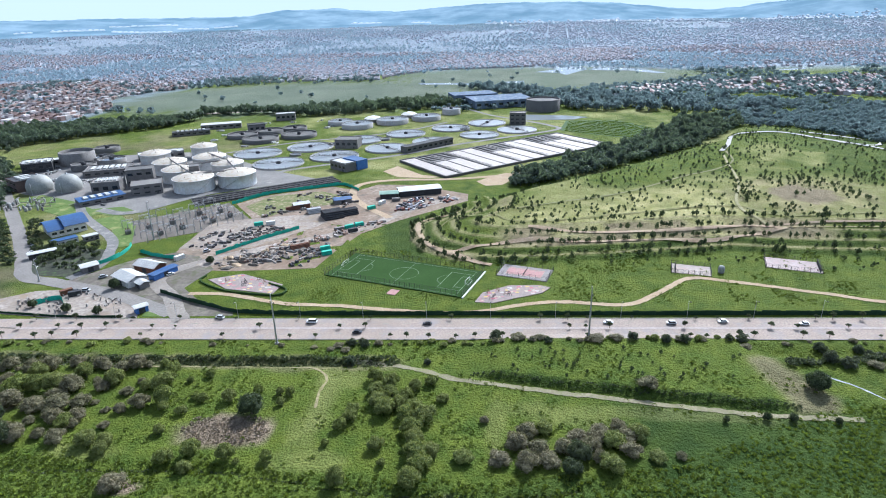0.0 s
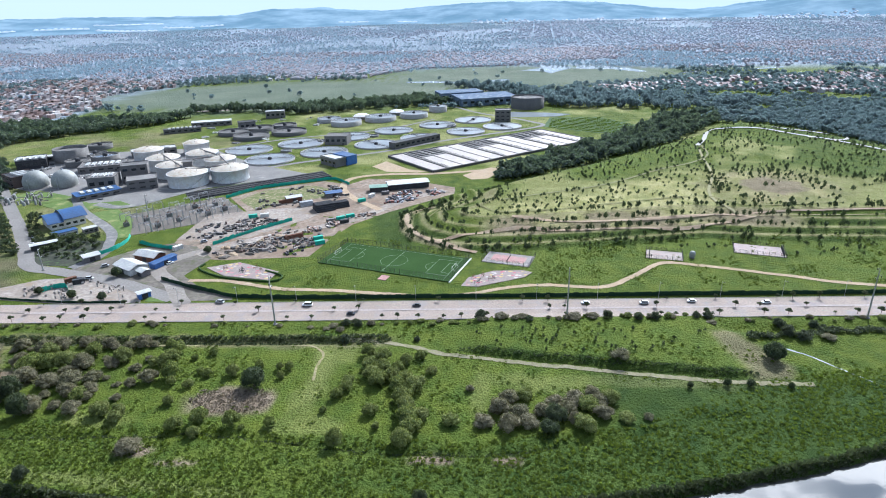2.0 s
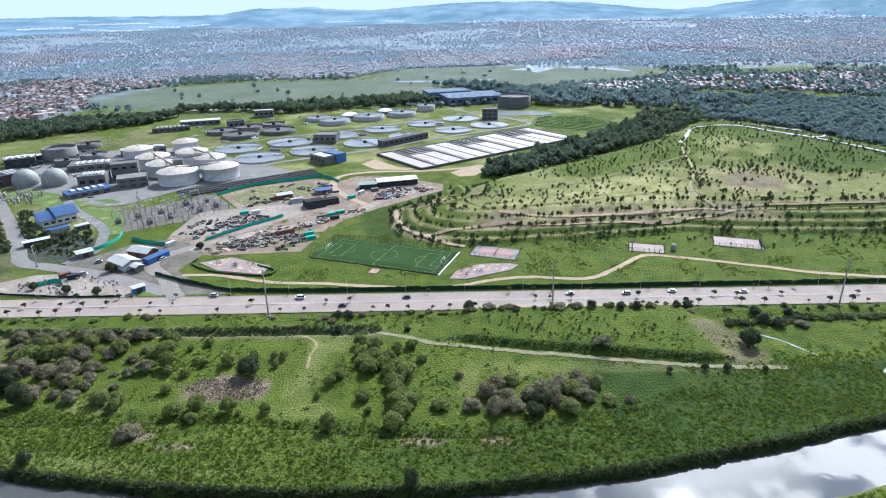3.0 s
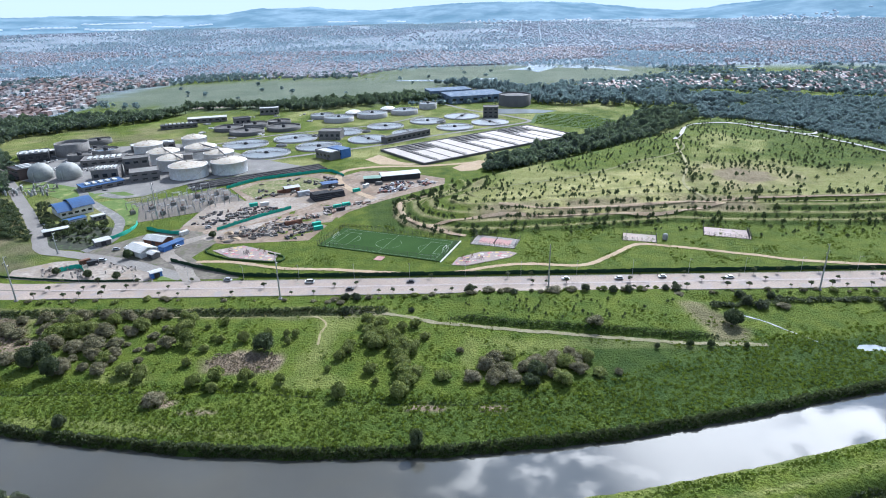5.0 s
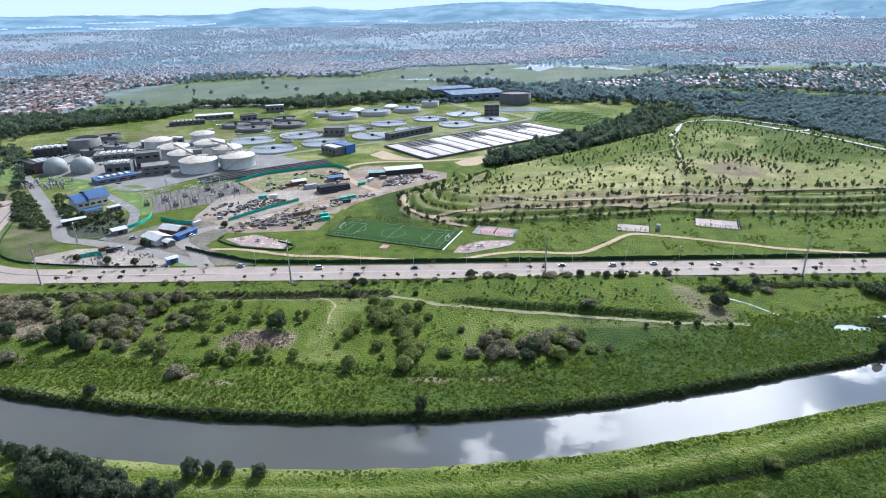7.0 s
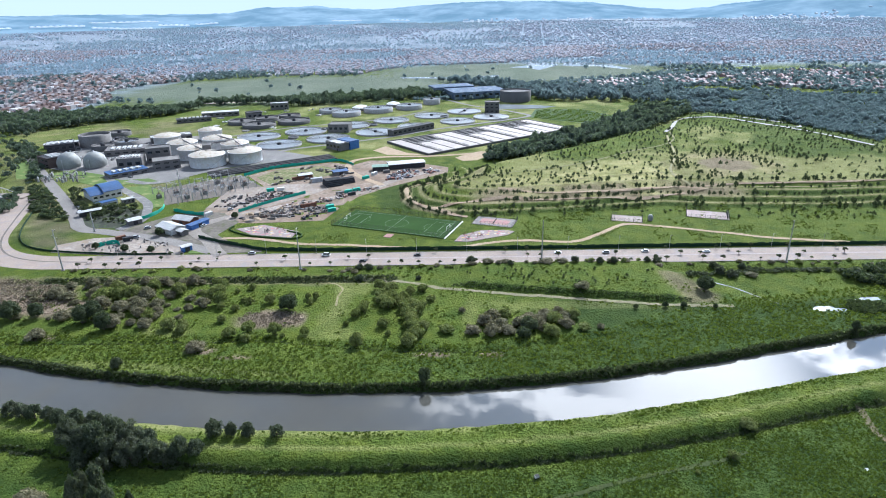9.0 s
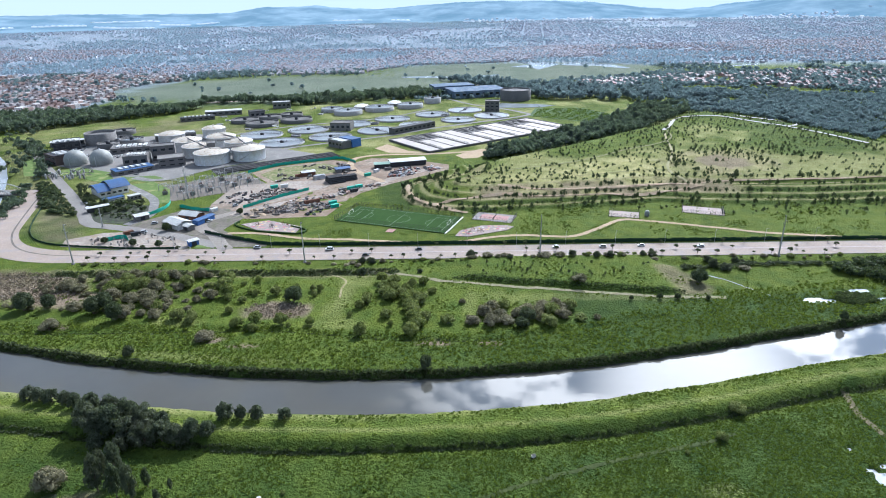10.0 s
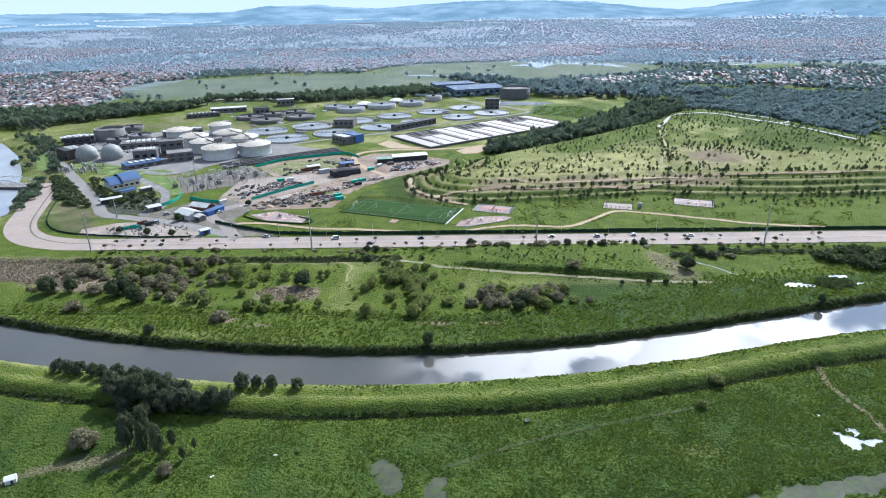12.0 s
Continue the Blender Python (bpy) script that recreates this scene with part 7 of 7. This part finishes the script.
def transformer(x, y, turn):
    ob = thing("transformer", "grey electrical transformer with cooling fins", "transformer", pose(x, y, 0.1, 0, 0, turn), "transformers")
    part("tank", blocks((0, 0, 0.3, 3.6, 2.2, 2.8)), GREY_WALL, ob)
    for k in range(5):
        part("fin", blocks((-1.4 + 0.7 * k, -1.4, 0.5, 0.25, 0.7, 2.2)), DOME, ob)
    for k in range(3):
        part("bushing", lathe([(0.18, 0), (0.3, 0.3), (0.15, 0.8), (0.3, 1.1), (0, 1.7)], 8), RUST, ob, at=Matrix.Translation((-1 + k, 0, 3.1)))


for x, y in ((-246, 378), (-236, 388), (-224, 398), (-212, 388), (-222, 376), (-205, 408), (-196, 402), (-188, 414), (-200, 425), (-214, 420)):
    transformer(x, y, 45)
rng = random.Random(9)
for k in range(26):
    x, y = -382 + rng.uniform(0, 42), 443 + rng.uniform(-14, 14)
    r, h = rng.uniform(0.5, 1.4), rng.uniform(1.5, 4)
    ob = thing("process_vessel", "grey upright process vessel beside the gas holders", "vessel", pose(x, y, 0.1), "process vessels")
    part("shell", lathe([(r, 0), (r, h), (r * 0.6, h + 0.5), (0, h + 0.7)], 16), DOME if k % 3 else GREY_WALL, ob)
    part("nozzle", lathe([(0.25, h + 0.5), (0.25, h + 1.3), (0, h + 1.3)], 8), STEEL, ob)
bm = bmesh.new()
for k in range(22):
    x, y = -384 + rng.uniform(0, 40), 443 + rng.uniform(-14, 14)
    a, z = rng.choice((0.3, 1.9)), rng.uniform(1.5, 4)
    d = rng.uniform(6, 16)
    rod(bm, (x, y, z), (x + d * math.cos(a), y + d * math.sin(a), z), 0.25, seg=6)
    rod(bm, (x, y, 0), (x, y, z), 0.15, seg=5)
tagged(part("pipework", bm, GREY_WALL), "tangle of pale pipes beside the gas holders", "pipework")
debris("plant_equipment", [(-440, 520), (-300, 440), (-262, 430), (-240, 470), (-300, 520), (-320, 600), (-380, 640), (-440, 600)], 150, 12, [(0.4, 0.4, 0.38), (0.25, 0.24, 0.23), (0.12, 0.12, 0.12), (0.55, 0.54, 0.52)], "pumps and machines between the plant buildings", (1.0, 4.5))
debris("far_plant_equipment", [(-300, 640), (-200, 690), (-60, 800), (-60, 880), (-250, 850), (-380, 760)], 110, 13, [(0.4, 0.4, 0.38), (0.25, 0.24, 0.23), (0.55, 0.54, 0.52)], "low chambers and machines between the far tanks", (2.0, 7))

# bridge over the canal
bridge = thing("bridge", "pale road bridge with an arched steel railing", "bridge", pose(-400, 388, 0, 0, 0, -3))
part("deck", blocks((0, 0, -0.5, 64, 14, 1.2)), CONCRETE, bridge)
for s in (-7, 7):
    bm = bmesh.new()
    prev = None
    for k in range(17):
        u = -24 + 3 * k
        p = (u, s, 0.9 + 6 * (1 - (u / 24) ** 2))
        if prev:
            rod(bm, prev, p, 0.35, seg=5)
        rod(bm, (u, s, 0.5), p, 0.1, seg=4)
        prev = p
    part("arch", bm, WHITE_PAINT, bridge)

# ---- pools, near things ----
for n_, (px, py, rx, ry, turn) in enumerate(POOLS):
    pool = bmesh.new()
    vs_ = [pool.verts.new((2.3 * rx * math.cos(2 * math.pi * k / 28), 2.3 * ry * math.sin(2 * math.pi * k / 28), 0)) for k in range(28)]
    pool.faces.new(vs_)
    muddy = py < 50 and px < 130
    structure("pool", pool, surface("muddy_water", (0.05, 0.058, 0.036), (0.085, 0.088, 0.058), 0.15, 0.7, 0.6, 0.02, dirt=(0.05, 0.075, 0.02), spec=0.06) if muddy else SHEEN, "shallow muddy pool in the meadow" if muddy else "small shining pool in the meadow", "pool").matrix_basis = pose(px, py, -0.72 + 0.006 * n_, 0, 0, turn)
cart = thing("cart", "small white box cart standing in grass", "cart", pose(23, 66, float(height(23, 66)), 0, 0, 20))
part("box", blocks((0, 0, 0.4, 1.5, 0.9, 0.8)), WHITE_PAINT, cart)
part("lid", blocks((0.1, 0, 1.2, 1.3, 0.95, 0.08)), DARK_METAL, cart)
for sx in (-0.5, 0.5):
    part("wheel", blocks((sx, 0, 0, 0.5, 1.0, 0.45)), RUBBER, cart)
hut = thing("hut", "small white sheeted hut beside a muddy track", "hut", pose(-147, 34, float(height(-147, 34)), 0, 0, 30) @ Matrix.Diagonal((0.8, 0.8, 0.8, 1)))
part("wall", blocks((0, 0, 0, 4, 3.4, 2)), WHITE_PAINT, hut)
part("roof", fast_mesh("roof", [(-2.2, -1.9, 2), (2.2, -1.9, 2), (2.2, 0, 2.9), (-2.2, 0, 2.9), (-2.2, 1.9, 2), (2.2, 1.9, 2)], [(0, 1, 2, 3), (3, 2, 5, 4)]), WHITE_PAINT, hut)
part("door", blocks((0.4, -1.72, 0, 0.9, 0.06, 1.7)), DARK_METAL, hut)
for x, y, t in ((-82, 37, 40), (-64, 47, 10)):
    z = float(height(x, y))
    tagged(part("white_sheet", blocks((x, y, z + 0.1, 1.3, 0.5, 0.25, t)), WHITE_PAINT), "scrap of white sheeting lying in the grass", "sheeting")

# ---- weeds and tussocks ----
TUFT = []
for s in range(4):
    r = np.random.RandomState(200 + s)
    v, f = [], []
    for k in range(15):
        a, lean = r.rand() * 6.28, 0.25 + 0.5 * r.rand()
        d = 0.42 * math.sqrt(r.rand())
        c = np.array((d * math.cos(a), d * math.sin(a), 0.0))
        a += r.normal() * 0.6
        u, w = np.array((math.cos(a), math.sin(a), 0)), np.array((-math.sin(a), math.cos(a), 0))
        h = (0.5 - 0.55 * d) * (0.7 + 0.5 * r.rand())
        b = len(v)
        v += [c - 0.13 * w - (0, 0, 0.1), c + 0.13 * w - (0, 0, 0.1), c + 0.17 * w + lean * 0.45 * u + (0, 0, h), c - 0.17 * w + lean * 0.45 * u + (0, 0, h * 0.85)]
        f.append((b, b + 1, b + 2, b + 3))
    TUFT.append((np.array(v), np.array(f)))


def open_ground(x, y):
    d = np.minimum(np.maximum(y - far_bank(x) - 1, near_bank(x) - 4 - y), 9)
    ok = smooth(0, 1.5, d) * (road_line(x) - 11 > y)
    for px, py, rx, ry, turn in POOLS:
        c, s = math.cos(radians(turn)), math.sin(radians(turn))
        ok = ok * (np.hypot(((x - px) * c + (y - py) * s) / rx, (-(x - px) * s + (y - py) * c) / ry) > 1.35)
    return ok


merged("far_bank_weeds", TUFT, scatter([(-240, 120), (230, 110), (250, 215), (120, 190), (60, 160), (0, 150), (-100, 156), (-240, 160)], 1.75, 91, (0.8, 1.7), lambda x, y: open_ground(x, y) * smooth(2, 5, y - far_bank(x)) * np.clip(0.7 + 0.5 * lattice(x, y, 16, 98), 0.2, 0.95)), WEED, "rank green weeds along the river bank", "weeds", 1.05)
merged("meadow_weeds", TUFT, scatter([(-240, 150), (-100, 152), (0, 146), (130, 190), (230, 205), (240, 240), (-240, 236)], 2.6, 92, (0.9, 1.9), lambda x, y: open_ground(x, y) * np.clip(0.15 + lattice(x, y, 12, 93), 0, 0.7)), WEED, "scattered tussocks over the meadow", "weeds", 0.7)
merged("dead_weeds", TUFT, scatter([(-290, 220), (-247, 221), (-216, 211), (-206, 192), (-217, 179), (-262, 189), (-290, 196)], 1.8, 192, (0.9, 2.0)) + scatter([(-108, 180), (-84, 181), (-77, 172), (-86, 165), (-104, 166), (-111, 173)], 1.5, 193, (0.8, 1.5)), DRY_WEED, "brown dead weeds on bare ground", "weeds", 0.8)
merged("near_weeds", TUFT, scatter([(-175, 20), (190, 20), (210, 150), (120, 120), (40, 98), (-60, 90), (-180, 105)], 1.1, 94, (0.5, 1.15), lambda x, y: open_ground(x, y) * np.clip(0.5 + 0.8 * lattice(x, y, 9, 95) + 0.004 * x, 0.1, 0.95) * (1 - 0.9 * smooth(8, 11, near_bank(x) - y) * smooth(25, 23, near_bank(x) - y))), GRASS, "thick grass tussocks on the near bank", "weeds", 0.95)
merged("park_weeds", TUFT, scatter([(-120, 268), (-60, 280), (260, 275), (300, 350), (40, 345), (-95, 350), (-110, 320)], 1.9, 96, (0.9, 1.9), lambda x, y: np.clip(0.1 + lattice(x, y, 10, 97), 0, 0.7) * (np.abs(y - 288) < 80) * (inside_by([(-95, 309), (-13, 280), (42, 300), (36, 332), (0, 316), (-80, 346)], x, y) < 0)), WEED, "rough grass tussocks in the park", "weeds", 0.6)


# ---- far waters and greenhouses ----
# a trodden line, a gully and rough growth on the near bank
structure("field_edge", ribbon([(-148, 213), (-129, 215), (-99, 215), (-77, 215), (-68, 211), (-65, 205), (-66, 197), (-65, 187)], 1.1, 0.12, 2, 0.4), surface("dry_edge", (0.26, 0.22, 0.12), (0.34, 0.29, 0.17), 0.2, 1.2, 0.95, 0.4, dirt=(0.15, 0.15, 0.05)), "dry earth edge round the meadow", "path")
structure("meadow_path", ribbon([(-7, 42), (15, 52), (36, 60), (57, 67), (75, 72), (95, 79)], 1.5, 0.12, 2, 0.4), surface("trodden_grass", (0.04, 0.055, 0.015), (0.07, 0.085, 0.025), 0.2, 1.2, 0.95, 0.5), "faint trodden line through rank grass", "path")
structure("gully", ribbon([(146, 104), (144, 92), (145, 82), (148, 72), (148, 58)], (2.6, 1.6), 0.1, 2, 0.4), surface("gully_earth", (0.12, 0.1, 0.06), (0.18, 0.15, 0.09), 0.2, 1.2, 0.95, 0.5, dirt=(0.05, 0.07, 0.02)), "brown eroded gully on the near bank", "path")
xs = np.arange(-240.0, 240.0, 0.8)
rr = np.random.RandomState(77)
# dark growth added to imitate the shaded face of the far bank
merged("bank_reeds", TUFT, [(x + rr.uniform(-0.6, 0.6), float(far_bank(x)) + rr.uniform(-0.4, 3.0), rr.uniform(0.9, 1.8)) for x in xs for _ in range(5)], LEAF_DARK, "dark reeds imitating the bank's shade at the water's edge", "reeds", 1.1)
merged("ditch_reeds", TUFT, [(x + rr.uniform(-0.5, 0.5), float(ditch_line(x)) + rr.uniform(-1.0, 1.0), rr.uniform(0.7, 1.5)) for x in np.arange(-230.0, 30.0, 0.9)] + [(x + rr.uniform(-0.5, 0.5), 221.5 + 0.015 * x + rr.uniform(-3.2, 3.2), rr.uniform(0.9, 2.1)) for x in np.arange(-240.0, -38.0, 0.22)], LEAF_DARK, "dark weeds along the meadow ditches", "weeds", 0.9)
# dark tufts added where the slope above the track lies in shade
merged("bank_weeds", TUFT, [(x + rr.uniform(-0.5, 0.5), float(dirt_track(x)) + rr.uniform(3.2, 6.0), rr.uniform(0.5, 1.2)) for x in np.arange(-6.0, 116.0, 0.35)], LEAF_LEVEE, "dark weeds imitating shade on the slope above the track", "weeds", 0.9)
merged("hedge_by_ditch", WOODS, [(x + rr.uniform(-1, 1), 224 + 4 * math.cos(x / 30) + rr.uniform(-1.5, 1.5), rr.uniform(2.4, 5)) for x in np.arange(124.0, 250.0, 1.7)], LEAF_DARK, "dark overgrown hedge along the ditch", "hedge", 0.55)
merged("copse", WOODS, scatter([(206, 212), (222, 205), (240, 198), (262, 200), (262, 231), (226, 230), (208, 224)], 4.2, 99, (4, 8)), LEAF_DARK, "dark thick copse beside the marshy pools", "trees", 0.7)
merged("pool_reeds", TUFT, scatter([(188, 181), (190, 190), (197, 190), (207, 190), (208, 182), (196, 178)], 0.9, 100, (1.2, 2.6)), LEAF_DARK, "dark reeds between the pools", "reeds", 1.3)
merged("levee_weeds", TUFT, [(x + rr.uniform(-0.4, 0.4), float(near_bank(x)) - rr.uniform(21.2, 23.6), rr.uniform(0.9, 1.7)) for x in np.arange(-190.0, 200.0, 0.2)], LEAF_DARK, "dark weeds along the foot of the levee", "weeds", 0.8)
merged("crop_rows", TUFT, [(x, y, 3.2) for x, y, _ in scatter([(92, 733), (150, 694), (200, 667), (218, 704), (168, 795), (108, 795)], 2.2, 78, (1, 2), lambda x, y: (((0.54 * x + 0.84 * y) % 9) < 2.6) * 1.0)], GRASS, "rows of green crops in the field", "crops", 0.6)
for poly, label in (
    ([(111, 1422), (150, 1462), (168, 1477), (140, 1539), (177, 1562), (232, 1520), (234, 1464), (188, 1383), (172, 1350), (159, 1400)], "pale shining lake in the marsh"),
    ([(247, 1488), (273, 1526), (331, 1485), (364, 1411), (381, 1359), (361, 1351), (317, 1421), (269, 1430), (241, 1449)], "long pale lake in the marsh"),
    ([(432, 1315), (464, 1344), (519, 1369), (486, 1317)], "small pale lake in the marsh"),
    ([(614, 1375), (689, 1411), (680, 1387), (615, 1363)], "narrow shining lake beyond the estate"),
    ([(749, 1541), (805, 1576), (871, 1576), (848, 1533), (784, 1533)], "small shining lake beyond the estate"),
    ([(-133, 1242), (-65, 1241), (3, 1212), (5, 1194), (-63, 1213), (-125, 1222)], "narrow shining stream in the marsh"),
    ([(37, 1245), (77, 1259), (74, 1220), (36, 1217)], "short shining pool in the marsh"),
    ([(32, 838), (57, 850), (109, 838), (136, 824), (114, 808), (62, 806), (40, 815)], "pale pond beside the dark round tank"),
):
    structure("lake", sheet(poly, 0.35, 0.3), SHEEN, label, "lake")
film_, film_t, film_p = nodes_of("greenhouse_film")
film_p.inputs["Base Color"].default_value, film_p.inputs["Roughness"].default_value = (0.8, 0.82, 0.84, 1), 0.5
film_thin, film_mix = film_t.nodes.new("ShaderNodeBsdfTranslucent"), film_t.nodes.new("ShaderNodeMixShader")
film_thin.inputs["Color"].default_value, film_mix.inputs["Fac"].default_value = (0.85, 0.87, 0.9, 1), 0.8
film_t.links.new(film_p.outputs["BSDF"], film_mix.inputs[1])
film_t.links.new(film_thin.outputs["BSDF"], film_mix.inputs[2])
film_t.links.new(film_mix.outputs["Shader"], film_t.nodes["Material Output"].inputs["Surface"])
for n, (a0, a1, r0, bays_, tall_) in enumerate(((-34.5, -30.8, 3960, 9, 8), (-30.4, -26.0, 3900, 11, 8), (-25.6, -23.2, 4000, 6, 7), (-22.8, -20.9, 4040, 5, 7), (-30.5, -25.5, 4120, 10, 6), (-11.5, -8.9, 3930, 5, 5), (-6.4, -4.7, 3900, 4, 5), (-36.8, -35.6, 3990, 3, 6))):
    house = thing("greenhouse", "long range of white plastic greenhouses far off", "greenhouse", group="greenhouses")
    for k in range(bays_):
        a = radians(a0 + (a1 - a0) * (k + 0.5) / bays_)
        w = r0 * radians(a1 - a0) / bays_
        x, y = r0 * math.sin(a), r0 * math.cos(a) - 60
        z = float(slope_height(x, y)) - 1.5
        rows = [(u * w * 0.48, z + tall_ * (0.55 + 0.45 * math.cos(u * 1.5)) if abs(u) <= 1 else z) for u in (-1.001, -1, -0.5, 0, 0.5, 1, 1.001)]
        verts = [(u, v, h) for v in (-45, 45) for u, h in rows]
        faces = [(i, i + 1, i + 8, i + 7) for i in range(6)]
        bm = bmesh.new()
        bv = [bm.verts.new(v) for v in verts]
        for f in faces:
            bm.faces.new([bv[q] for q in f])
        for o in (0, 7):
            bm.faces.new([bv[o + q] for q in range(7)])
        part("bay", bm, film_, house, at=pose(x, y, 0, 0, 0, -math.degrees(a)))
